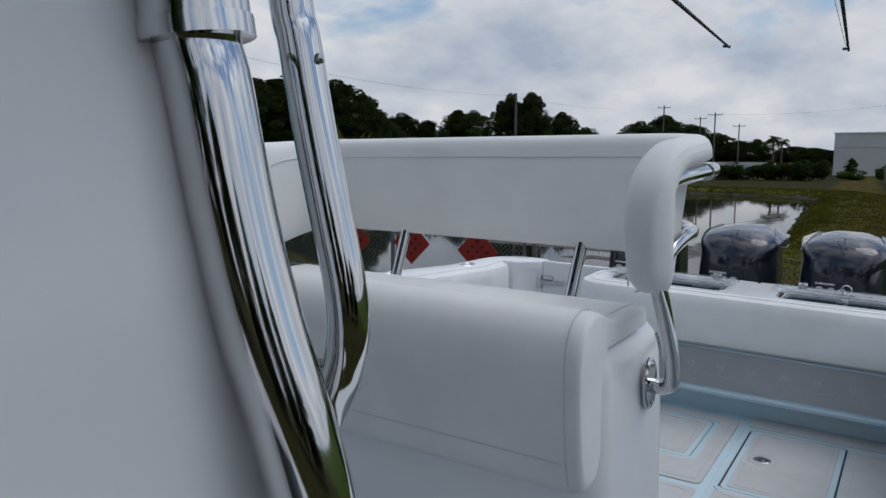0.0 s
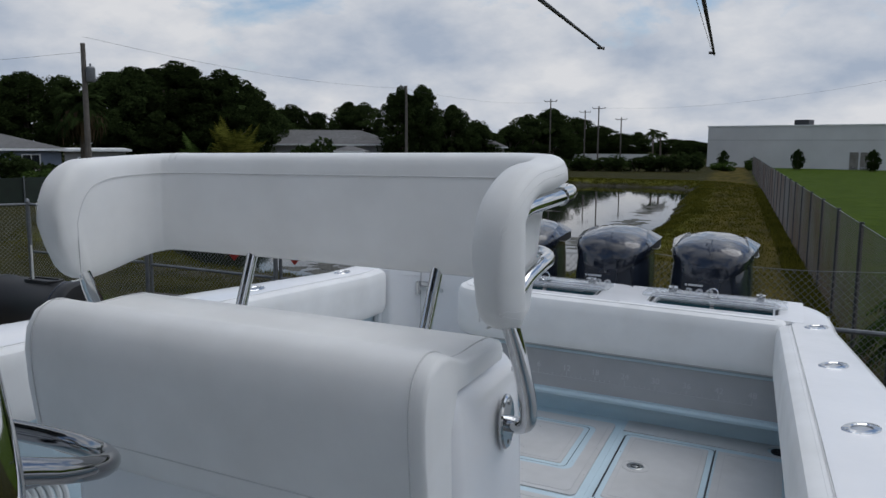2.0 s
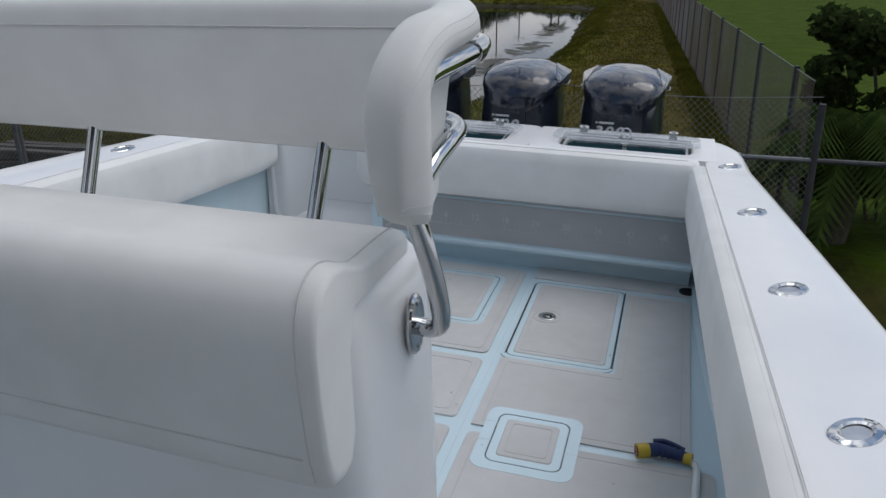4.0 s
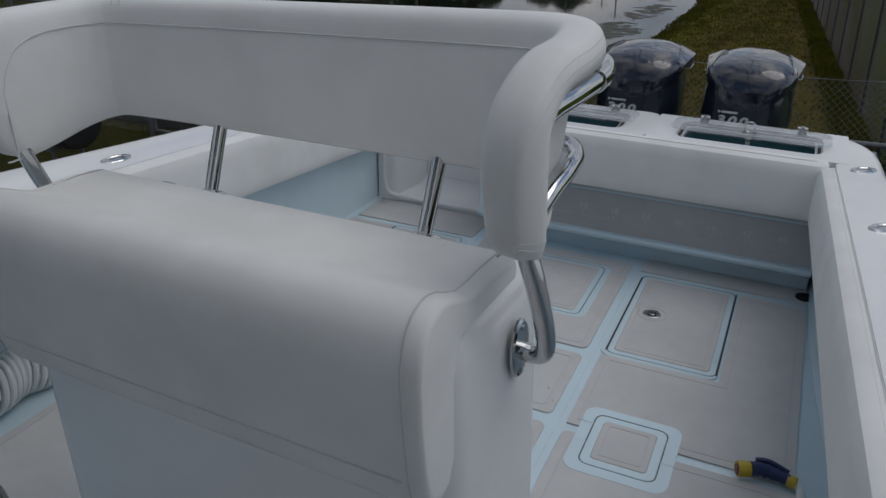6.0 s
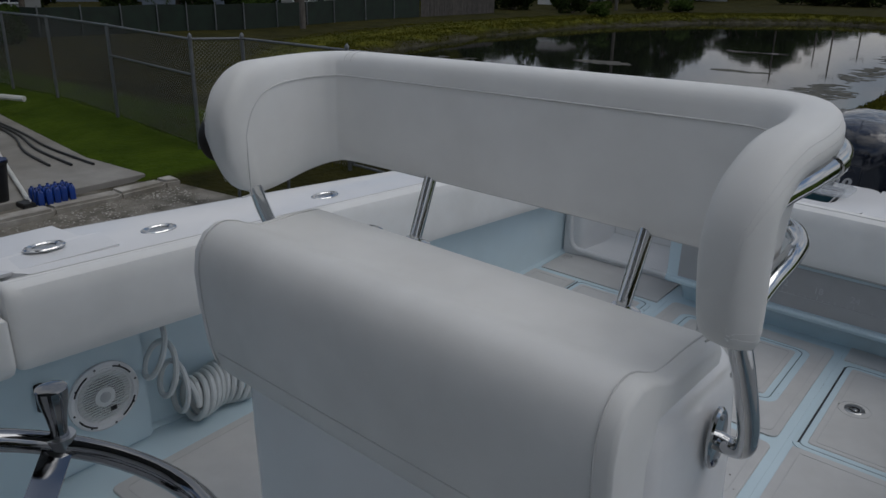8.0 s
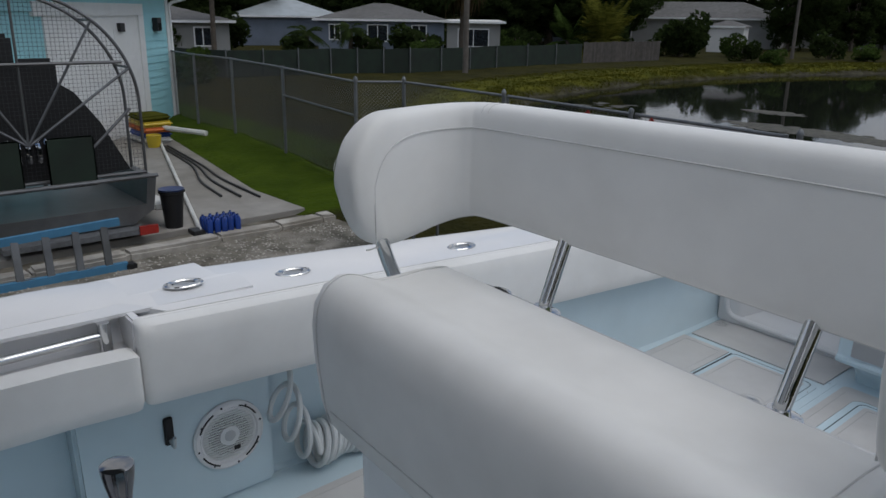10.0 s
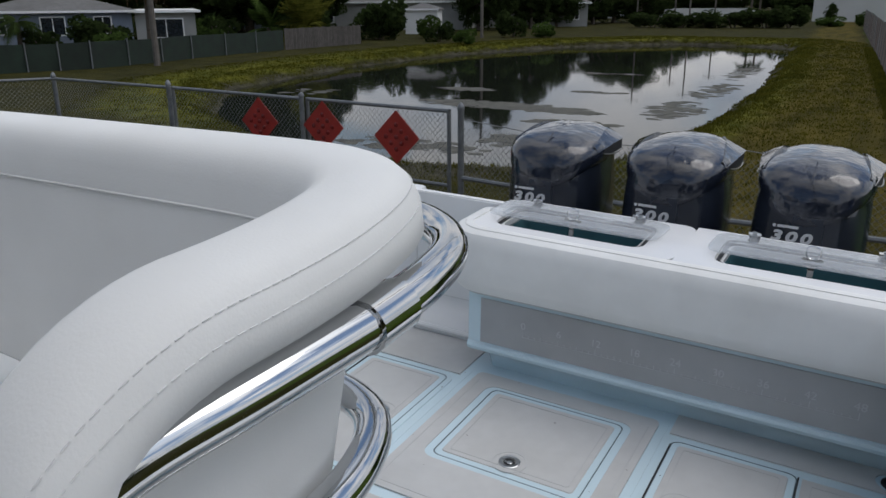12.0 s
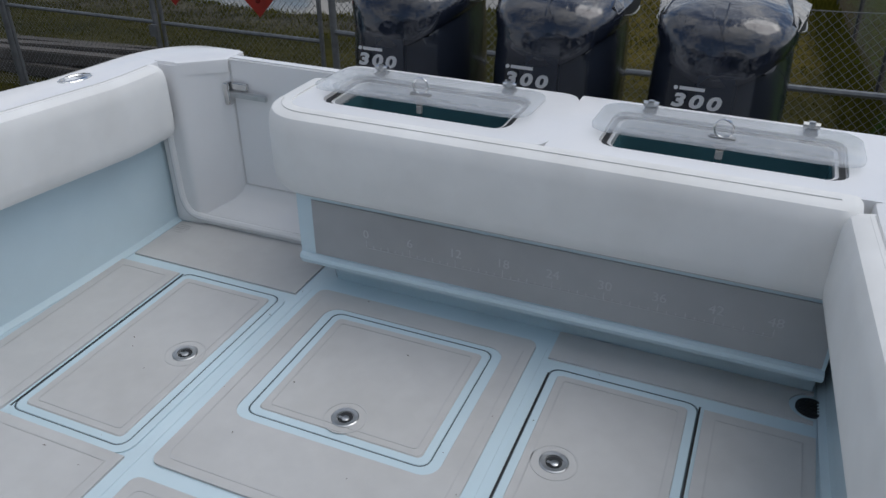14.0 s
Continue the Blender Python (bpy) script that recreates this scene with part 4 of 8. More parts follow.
def outboard(cx):
    e = thing("outboard_engine", (cx, 0.75, -0.5), "dark blue-grey outboard engine with glossy cowl top and silver number", "outboard engine", "outboards on the transom", m=TILT)
    N = 40

    def ring(z, a, b, cy, p=2.6, fn=None):
        out = []
        for k in range(N):
            t = 2 * math.pi * k / N
            c, s = math.cos(t), math.sin(t)
            x = a * math.copysign(abs(c) ** (2 / p), c)
            y = b * math.copysign(abs(s) ** (2 / p), s)
            out.append((cx + x, cy + y, z + (fn(x / a, y / b) if fn else 0)))
        return out
    dip = lambda u, v: -0.105 * max(0.0, -v) ** 1.5 * (1 - 0.95 * u * u) + 0.03 * max(0.0, v)
    half = lambda u, v: 0.55 * dip(u, v)
    bm = bmesh.new()
    rings(bm, [ring(-0.32, 0.15, 0.2, 1.0), ring(-0.1, 0.20, 0.27, 1.0), ring(0.25, 0.232, 0.315, 1.0), ring(0.45, 0.236, 0.326, 1.0), ring(0.60, 0.233, 0.326, 1.0),
               ring(0.70, 0.227, 0.322, 1.0), ring(0.752, 0.221, 0.316, 1.0, fn=dip)])
    body = part("lower_cowl", bm, COWL, e, angle=50)
    bm = bmesh.new()
    rings(bm, [ring(0.754, 0.222, 0.318, 1.0, fn=dip), ring(0.762, 0.230, 0.330, 1.0, fn=dip), ring(0.795, 0.234, 0.326, 1.0, 2.6, fn=half), ring(0.825, 0.229, 0.305, 1.005, 2.7, fn=lambda u, v: 0.25 * dip(u, v)),
               ring(0.846, 0.212, 0.278, 1.015, 2.6), ring(0.864, 0.186, 0.245, 1.03, 2.5), ring(0.879, 0.150, 0.210, 1.045, 2.5), ring(0.888, 0.108, 0.165, 1.055, 2.4), ring(0.893, 0.062, 0.10, 1.06, 2.3), ring(0.895, 0.02, 0.03, 1.06, 2.0)])
    rw = random.Random(int(cx * 100) + 90)
    for v in bm.verts:
        if v.co.z > 0.82:
            d = 0.007 * noise.noise(v.co * 7 + Vector((rw.random(), 0, 0)))
            v.co += Vector((0, 0, d))
    cap = part("top_cowl", bm, COWL_TOP, e, "glossy cowl top wrapped in clear film", angle=50)
    part("cowl_ridge", tube(smooth_path([(cx, 0.688, 0.745), (cx, 0.722, 0.822), (cx, 0.762, 0.856), (cx, 0.83, 0.889)], 5), 0.004, 6), COWL, cap)
    for s in (-1, 1):
        w = lambda x, y, z: (cx + s * x, y, z)
        bm = bmesh.new()
        rings(bm, [[w(0.19, 0.90, 0.800), w(0.228, 0.90, 0.800), w(0.225, 0.90, 0.806), w(0.19, 0.90, 0.806)], [w(0.18, 1.02, 0.792), w(0.246, 1.02, 0.786), w(0.244, 1.02, 0.834), w(0.17, 1.02, 0.836)],
                   [w(0.16, 1.15, 0.795), w(0.246, 1.15, 0.786), w(0.246, 1.15, 0.840), w(0.15, 1.15, 0.842)]])
        # solid wedge: the intake's inner shade is put into its colour
        it = part("air_intake", bm, DARK, cap, "side air intake wedge with the opening's shade as dark colour")
        bm = bmesh.new()
        rings(bm, [[w(0.19, 0.85, 0.822), w(0.222, 0.86, 0.812), w(0.205, 0.85, 0.842)], [w(0.165, 1.02, 0.836), w(0.246, 1.03, 0.832), w(0.186, 1.02, 0.876)], [w(0.15, 1.13, 0.840), w(0.254, 1.15, 0.840), w(0.165, 1.13, 0.886)], [w(0.14, 1.22, 0.83), w(0.20, 1.23, 0.84), w(0.15, 1.22, 0.868)]])
        part("intake_hood", bm, COWL_TOP, it, "pointed glossy hood over the intake", angle=80)
        part("intake_lip", tube(smooth_path([w(0.224, 0.90, 0.800), w(0.247, 1.00, 0.784), w(0.250, 1.10, 0.782), w(0.244, 1.15, 0.785)], 5), 0.003, 6), STEEL_DULL, it)
    part("front_panel", box(cx - 0.055, cx + 0.075, 0.6725, 0.69, 0.30, 0.70, bevel=0.008), COWL_PANEL, body, "slightly paler front panel")
    fr = 0.671
    m = Matrix.Translation((cx - 0.045, fr, 0.602)) @ Matrix.Rotation(radians(90), 4, "X")
    for k, ch in enumerate("300"):
        lettering("digit", ch, 0.060, m @ Matrix.Translation(((k - 1) * 0.056, 0, 0)) @ Matrix.Diagonal((1.4, 1, 1, 1)), SILVER, body, "silver digit " + ch, shear=0.18, depth=0.003, bold=0.0024)
    bm = box(cx - 0.10, cx - 0.02, fr - 0.001, fr + 0.002, 0.640, 0.651)
    add_lathe(bm, [(0.007, fr - 0.001), (0.007, fr + 0.002)], 12, (cx - 0.112, 0, 0.6455), "Y")
    part("badge", bm, SILVER, body, "small silver badge")
    bm = bmesh.new()
    rings(bm, [ring(-0.30, 0.12, 0.17, 0.98), ring(-0.6, 0.085, 0.15, 0.98), ring(-1.0, 0.06, 0.16, 1.0), ring(-1.2, 0.03, 0.10, 1.05)])
    part("midsection", bm, COWL, e)
    part("mount_bracket", box(cx - 0.11, cx + 0.11, 0.44, 0.86, -0.30, 0.12, bevel=0.03), COWL, e)
    part("cowl_clamp", box(cx - 0.05, cx + 0.05, 0.668, 0.684, 0.30, 0.36, bevel=0.006), BLACK, e)


for cx in (-0.455, 0.13, 0.71):
    outboard(cx)

# ---- helm seat ----
seat = thing("leaning_post", (0.02, -2.3, -0.056), "white leaning post with padded vinyl cushion and wraparound backrest", "boat seat", m=TILT @ Matrix.Translation((0.02, -2.365, 0.035)) @ Matrix.Rotation(radians(-3.3), 4, "Z") @ Matrix.Rotation(radians(-1.6), 4, "Y") @ Matrix.Translation((-0.02, 2.3, 0)))


def seat_base():
    bm = bmesh.new()
    loops = []
    for z, gx, gy, r in ((-0.056, 0.0, 0.0, 0.06), (0.5, 0.0, 0.0, 0.06), (0.78, 0.005, 0.0, 0.06), (0.91, 0.012, 0.002, 0.06), (0.958, 0.022, 0.01, 0.055), (0.981, 0.04, 0.022, 0.05), (0.989, 0.065, 0.045, 0.045)):
        loops.append([(x, y, z) for x, y in round_rect(-0.557 + gx, 0.582 - gx, -2.49 + gy, -2.100 - gy, r, 6)])
    rings(bm, loops)
    part("base", bm, GEL, seat, "white gelcoat base with rounded edges")
    bm = bmesh.new()
    pr = [(-2.218, 1.000), (-2.214, 1.020), (-2.226, 1.038), (-2.29, 1.043), (-2.37, 1.041), (-2.41, 1.043), (-2.445, 1.056), (-2.48, 1.072), (-2.515, 1.077), (-2.553, 1.060), (-2.578, 1.022), (-2.588, 0.965), (-2.586, 0.875), (-2.575, 0.765), (-2.563, 0.715), (-2.548, 0.692), (-2.52, 0.686), (-2.495, 0.695), (-2.48, 0.735), (-2.48, 0.91), (-2.45, 0.993)]
    cy, cz = -2.45, 0.96
    loops = []
    for x, s in ((-0.556, 0.86), (-0.554, 0.92), (-0.547, 0.965), (-0.533, 0.988), (-0.508, 1.0), (-0.2, 1.004), (0.02, 1.005), (0.25, 1.004), (0.515, 1.0), (0.54, 0.988), (0.555, 0.965), (0.563, 0.92), (0.565, 0.86)):
        loops.append([(x, cy + (y - cy) * (0.55 + 0.45 * s), cz + (z - cz) * s) for y, z in pr])
    rings(bm, loops)
    cu = part("cushion", bm, VINYL, seat, "padded white vinyl seat cushion rolling over the front", angle=60)
    for x in (0.528, -0.521):
        line = [(x + 0.004 * (1 if x > 0 else -1), cy + (y - cy) * 0.999, cz + (z - cz) * 0.999) for y, z in pr[1:15]]
        part("seam", tube(smooth_path(line, 3), 0.0016, 6), VINYL_SEAM, cu)
    part("seam", tube([(-0.50 + 1.02 * k / 12, -2.5765, 0.765) for k in range(13)], 0.0016, 5), VINYL_SEAM, cu)


seat_base()


def lean(p):
    """Backrest and rails stand a little behind the seat's own frame and recline, more towards starboard."""
    k = min(1.0, max(0.0, (p[0] + 0.75) / 1.30)) * min(1.0, max(0.0, (p[1] + 2.47) / 0.30))
    low = min(1.0, max(0.0, (1.42 - p[2]) / 0.25))
    return Vector((0.02 + (p[0] - 0.02) * 0.985 + (0.010 - 0.020 * low) * k, p[1] + 0.075 + (0.060 - 0.060 * low) * k, p[2] - 0.042 + 0.013 * k * (1 - low) - 0.006 * k * low))


def seat_back():
    plan = [(-0.615, -2.545), (-0.636, -2.45), (-0.645, -2.35), (-0.638, -2.26), (-0.60, -2.19), (-0.52, -2.158), (-0.25, -2.150), (0.03, -2.148), (0.30, -2.149),
            (0.48, -2.152), (0.555, -2.166), (0.602, -2.202), (0.626, -2.26), (0.634, -2.33), (0.629, -2.42), (0.616, -2.500)]
    P = smooth_path([(x, y, 0) for x, y in plan], 7)
    run = [0.0]
    for a, b in zip(P, P[1:]):
        run.append(run[-1] + (b - a).length)
    total = run[-1]
    N = 32
    loops, inner, low, stitch = [], [], [], {0: [], 1: []}
    bot_at, top_at, face = {}, {}, {}
    for k, p in enumerate(P):
        t = (P[min(k + 1, len(P) - 1)] - P[max(k - 1, 0)]).normalized()
        nrm = Vector((t.y, -t.x, 0))      # towards the sitter
        u = min(run[k], total - run[k])
        w = min(1.0, max(0.0, (0.44 - u) / 0.32))
        w = w * w * (3 - 2 * w)
        bot, top = 1.185 - 0.050 * w, 1.465 - 0.006 * w
        R = 0.15
        f = math.sqrt(max(0.0, 1 - (1 - min(1, u / R)) ** 2))
        mid = bot + 0.10
        ft = 0.10 + 0.90 * f
        fb = 0.55 + 0.45 * min(1.0, f * 1.25)
        top = mid + (top - mid) * ft
        bot = mid - (mid - bot) * fb
        th = (0.048 + (0.006 * w if run[k] > total / 2 else 0.0)) * (0.30 + 0.70 * min(1.0, math.sqrt(min(1.0, (u + 0.003) / 0.055))))
        h = (top - bot) / 2
        zc = (top + bot) / 2
        cut = min(1.0, max(0.0, (u - 0.060) / 0.045))
        cut = cut * cut * (3 - 2 * cut)
        sec = []
        for a in range(N):
            ang = 2 * math.pi * a / N
            c, s = math.cos(ang), math.sin(ang)
            sx = th * math.copysign(abs(c) ** 0.55, c)
            sz = h * math.copysign(abs(s) ** (0.42 if h > th * 1.5 else 0.8), s)
            if c < 0:
                below = min(1.0, max(0.0, (top - 0.050 - (zc + sz)) / 0.025))
                sx *= 1 - 0.95 * cut * below
            back = 0.075 * max(0.0, (1.30 - zc - sz) / 0.16) ** 1.2 * max(0.0, 1 - u / 0.20) * (1 if run[k] < total / 2 else 0.35)
            sec.append(lean(p + nrm * sx + t * (back if run[k] < total / 2 else -back) + Vector((0, 0, zc + sz))))
        loops.append(sec)
        bot_at[k], top_at[k], face[k] = bot, top, p + nrm * (th * 0.985)
        if u > 0.05:
            low.append(p + nrm * (th * 0.55) + Vector((0, 0, bot + 0.004)))
        if u < 0.34:
            stitch[0 if run[k] < total / 2 else 1].append((u, lean(p + Vector((0, 0, zc))), sec))
    bm = bmesh.new()
    rings(bm, loops)
    bk = part("backrest", bm, VINYL, seat, "thick wraparound backrest in stitched white vinyl", angle=70)
    # seam of the inner panel: up one wing, along the back, down the other wing
    idx = [k for k in range(len(P)) if min(run[k], total - run[k]) > 0.065]
    a, b = idx[0], idx[-1]
    for k in idx:
        u = min(run[k], total - run[k]) - 0.065
        q = min(1.0, u / 0.17)
        inner.append(face[k] + Vector((0, 0, top_at[k] - 0.055 - 0.10 * (1 - math.sqrt(max(0.0, 1 - (1 - q) ** 2))))))
    head = [face[a] + Vector((0, 0, bot_at[a] + 0.012 + (inner[0].z - bot_at[a] - 0.012) * t)) for t in (0.0, 0.35, 0.7)]
    tail = [face[b] + Vector((0, 0, bot_at[b] + 0.012 + (inner[-1].z - bot_at[b] - 0.012) * t)) for t in (0.7, 0.35, 0.0)]
    part("seam", tube([lean(q) for q in head + inner + tail], 0.0018, 5), VINYL_SEAM, bk)
    part("piping", tube([lean(q) for q in low], 0.0022, 5), VINYL_SEAM, bk)
    for end in (0, 1):
        ring_ = sorted(stitch[end], key=lambda q: q[0])
        for hi, lo in ((0.355, 0.62), (0.395, 0.585)):
            row = [q for u, c, sec in reversed(ring_) if u < 0.075 for q in [c + (sec[int(N * lo)] - c) * 1.004]]
            row += [c + (sec[int(N * hi)].lerp(sec[int(N * hi) + 1], N * hi - int(N * hi)) - c) * 1.004 for u, c, sec in ring_ if u > 0.004]
            fine = smooth_path(row, 6)
            bm = bmesh.new()
            for k in range(0, len(fine) - 2, 3):
                add_tube(bm, [fine[k], fine[k + 1], fine[k + 2]], 0.0006, 4)
            part("stitching", bm, VINYL_STITCH, bk, kind="stuff")
    for x in (-0.545, -0.520):
        k = min(range(len(P)), key=lambda n_: abs(P[n_].x - x) + (0 if P[n_].y > -2.2 else 9))
        c = sum(loops[k], Vector()) / N
        part("cross_seam", tube([c + (q - c) * 1.004 for q in loops[k][4:11]], 0.0011, 4), VINYL_SEAM, bk)


seat_back()


def seat_frame():
    ox = 0.03
    for s in (1, -1):
        X = lambda x: ox + s * (x - ox)
        dx = 0.0 if s > 0 else -0.03
        arm = [(X(0.604), -2.327, 0.903), (X(0.635), -2.333, 0.905), (X(0.656), -2.345, 0.925), (X(0.660), -2.362, 0.98), (X(0.655), -2.41, 1.09), (X(0.646), -2.440, 1.17),
               (X(0.643), -2.455, 1.25), (X(0.645), -2.460, 1.31), (X(0.650), -2.450, 1.352), (X(0.658), -2.415, 1.376), (X(0.667), -2.345, 1.382), (X(0.668), -2.25, 1.382)]
        part("arm", tube(smooth_path([(x + dx * (0 if z < 0.93 else 1 if z < 1.16 else 2), y, z) for x, y, z in map(lean, arm)], 7), 0.0182, 14), STEEL, seat, "polished stainless arm tube")
        k = s * 1.0
        fl = lathe([(0.05, 0.0), (0.05, 0.005 * k), (0.046, 0.009 * k), (0.02, 0.011 * k), (0.0, 0.011 * k)], 26, (X(0.582), 0, 0), "X")
        bmesh.ops.scale(fl, vec=(1, 0.72, 1.25), verts=fl.verts)
        bmesh.ops.translate(fl, vec=(0, -2.252, 0.861), verts=fl.verts)
        fo = part("flange", fl, STEEL, seat, "oval steel flange")
        for dz in (-0.045, 0.045):
            part("bolt", lathe([(0.006, 0.008 * k), (0.006, 0.012 * k), (0.0, 0.013 * k)], 10, (X(0.582), -2.252, 0.861 + dz), "X"), STEEL_DULL, fo)
        part("rail_joint", tube([lean((X(0.669) + 2 * dx, -2.262, 1.382)), lean((X(0.664) + 2 * dx, -2.222, 1.381))], 0.0205, 14), STEEL, seat)
    up = [(0.668, -2.245, 1.382), (0.657, -2.185, 1.381), (0.634, -2.118, 1.379), (0.592, -2.062, 1.376), (0.53, -2.024, 1.374), (0.42, -2.004, 1.372), (0.03, -1.99, 1.37)]
    up += [(-x - 0.012, y, z) for x, y, z in reversed(up[:-1])]
    part("upper_rail", tube(smooth_path([lean(q) for q in up], 6), 0.0175, 14), STEEL, seat, "polished stainless rail behind the backrest")
    low = [(0.650, -2.432, 1.205), (0.656, -2.37, 1.235), (0.657, -2.30, 1.248), (0.642, -2.215, 1.248), (0.600, -2.150, 1.248), (0.52, -2.122, 1.247), (0.40, -2.115, 1.246), (0.03, -2.112, 1.244)]
    low += [(-x - 0.028, y, z) for x, y, z in reversed(low[:-1])]
    part("grab_rail", tube(smooth_path([lean(q) for q in low], 6), 0.0165, 12), STEEL, seat, "polished stainless lower grab rail")
    for x, tx, dy in ((-0.245, -0.249, 0.0), (0.330, 0.335, 0.0)):
        ps = part("post", tube([(x, -2.163 + dy, 0.99), (tx, -2.080 + dy * 0.8, 1.182)], 0.0155, 14), STEEL, seat, "polished steel post")
        part("post_flange", lathe([(0.042, 0.988), (0.042, 0.993), (0.036, 0.996), (0.022, 0.997), (0.019, 1.011), (0.0, 1.011)], 24, (x, -2.163 + dy, 0)), STEEL, ps)
    # flat disc on the deck, coloured dark for the shaded cup hole
    part("cup_recess", lathe([(0.048, 0.9885), (0.048, 0.9915), (0.042, 0.9925), (0.039, 0.9905), (0.0, 0.9902)], 26, (-0.405, -2.18, 0)), DARK, seat, "cup holder disc with its shaded depth as dark colour")
    bm = bmesh.new()
    add_tube(bm, [(-0.405 + 0.047 * math.cos(a), -2.18 + 0.047 * math.sin(a), 0.991) for a in (2 * math.pi * k / 26 for k in range(26))], 0.004, 6, closed=True)
    part("cup_rim", bm, STEEL, seat)
    part("snap", lathe([(0.007, 0), (0.007, 0.003), (0.0, 0.005)], 12, (0.577, -2.20, 0.965), "X"), STEEL, seat)


seat_frame()

# ---- helm console, wheel and hardtop legs ----
HELM = TILT @ Matrix.Translation((0.035, -0.03, 0.005))


def console():
    c = thing("helm_console", (0, -4.5, 0), "tall white moulded helm console", "console", m=HELM)
    bm = bmesh.new()
    loops = []
    for z, yb, w in ((0.0, -3.66, 0.60), (0.6, -3.63, 0.62), (0.95, -3.605, 0.635), (1.15, -3.60, 0.635), (1.4, -3.63, 0.600), (1.62, -3.66, 0.555), (2.0, -3.70, 0.51), (2.09, -3.72, 0.49)):
        loops.append([(x, y, z) for x, y in round_rect(-w, w, -5.6, yb, 0.035, 6)])
    rings(bm, loops)
    part("body", bm, GEL, c)
    bm = bmesh.new()
    rings(bm, [[(x, y, z) for y, z in ((-3.65, 0.78), (-3.48, 0.82), (-3.43, 0.90), (-3.50, 1.10), (-3.65, 1.18))] for x in (-0.42, -0.40, 0.38, 0.40)])
    part("dash", bm, GEL, c, "sloping white dash")


console()


def steering_wheel():
    w = thing("steering_wheel", (0.18, -3.37, 1.12), "polished stainless steering wheel with a control knob", "steering wheel", m=TILT)
    ctr = Vector((0.192, -3.333, 1.182))
    nrm = Vector((0, math.sin(0.39), math.cos(0.39)))
    u = Vector((1, 0, 0))
    v = nrm.cross(u)
    if v.y < 0:
        v = -v
    R = 0.194
    rim = [ctr + u * R * math.cos(a) + v * R * math.sin(a) for a in (2 * math.pi * k / 48 for k in range(48))]
    bm = bmesh.new()
    add_tube(bm, rim, 0.0145, 14, closed=True)
    part("rim", bm, STEEL_SHADED, w, "polished stainless rim")
    hub = ctr - nrm * 0.10
    for a in (143, 263, 23):
        e = ctr + u * R * math.cos(radians(a)) + v * R * math.sin(radians(a))
        bm = bmesh.new()
        d = (e - hub)
        s = nrm.cross(d).normalized() * 0.017
        k = nrm * 0.004
        rings(bm, [[p + s + k, p - s + k, p - s - k, p + s - k] for p in (hub, hub + d * 0.5 + nrm * 0.004, e)])
        part("spoke", bm, STEEL_SHADED, w)
    part("hub", lathe([(0.05, -0.03), (0.05, 0.0), (0.03, 0.015), (0.0, 0.018)], 20, hub), BLACK, w, "black hub")
    part("column", tube([hub, hub - nrm * 0.20], 0.03, 14), BLACK, w, "black steering column")
    kb = ctr + u * R * math.cos(radians(143)) + v * R * math.sin(radians(143)) + nrm * 0.006
    bm = lathe([(0.012, 0.0), (0.010, 0.018), (0.013, 0.038), (0.0165, 0.054), (0.0185, 0.068), (0.0185, 0.074), (0.016, 0.075), (0.0, 0.074)], 18, kb)
    part("knob", bm, STEEL_SHADED, w, "polished turning knob")
    part("knob_clamp", tube([kb + Vector((0, 0, -0.012)), kb + Vector((0, 0, 0.008))], 0.018, 12), STEEL_DULL, w)


steering_wheel()


def throttle():
    t = thing("throttle_control", (-0.14, -3.42, 1.0), "black throttle control on the dash", "throttle", m=HELM)
    part("body", box(-0.17, -0.07, -3.52, -3.42, 0.86, 1.10, bevel=0.03), BLACK, t)
    part("lever", tube(smooth_path([(-0.10, -3.43, 1.05), (-0.09, -3.40, 1.13), (-0.085, -3.37, 1.17)], 4), 0.016, 10), BLACK, t)


throttle()


def hardtop_legs():
    t = thing("steel_pipe_frame", (0.70, -3.69, 0.0), "polished stainless pipe frame with a welded brace", "pipe frame", m=TILT)
    a = [(0.555, -3.705, 2.10), (0.610, -3.695, 1.62), (0.629, -3.691, 1.52), (0.647, -3.688, 1.43), (0.667, -3.684, 1.355), (0.690, -3.678, 1.285), (0.706, -3.673, 1.225), (0.718, -3.668, 1.15), (0.724, -3.665, 1.0), (0.730, -3.66, 0.0)]
    part("leg", tube(smooth_path(a, 8), 0.031, 24), STEEL, t)
    part("collar", tube([(0.560, -3.704, 2.06), (0.6205, -3.693, 1.562)], 0.0385, 24), STEEL, t, "thicker steel sleeve with a lip")
    part("collar_lip", tube([(0.6195, -3.6932, 1.568), (0.6215, -3.6928, 1.554)], 0.0405, 24), STEEL, t)
    b = [(0.566, -3.615, 2.10), (0.622, -3.607, 1.640), (0.636, -3.605, 1.560), (0.651, -3.605, 1.490), (0.669, -3.605, 1.418), (0.680, -3.605, 1.372), (0.684, -3.606, 1.335), (0.680, -3.610, 1.300), (0.671, -3.622, 1.266), (0.676, -3.645, 1.236), (0.690, -3.664, 1.215)]
    part("brace", tube(smooth_path(b, 10), 0.0172, 20), STEEL, t, "bent steel brace")
    part("brace_clamp", lathe([(0.004, 0.0), (0.004, 0.019), (0.0, 0.020)], 10, (0.6395, -3.606, 1.548), "X"), STEEL_DULL, t)


hardtop_legs()


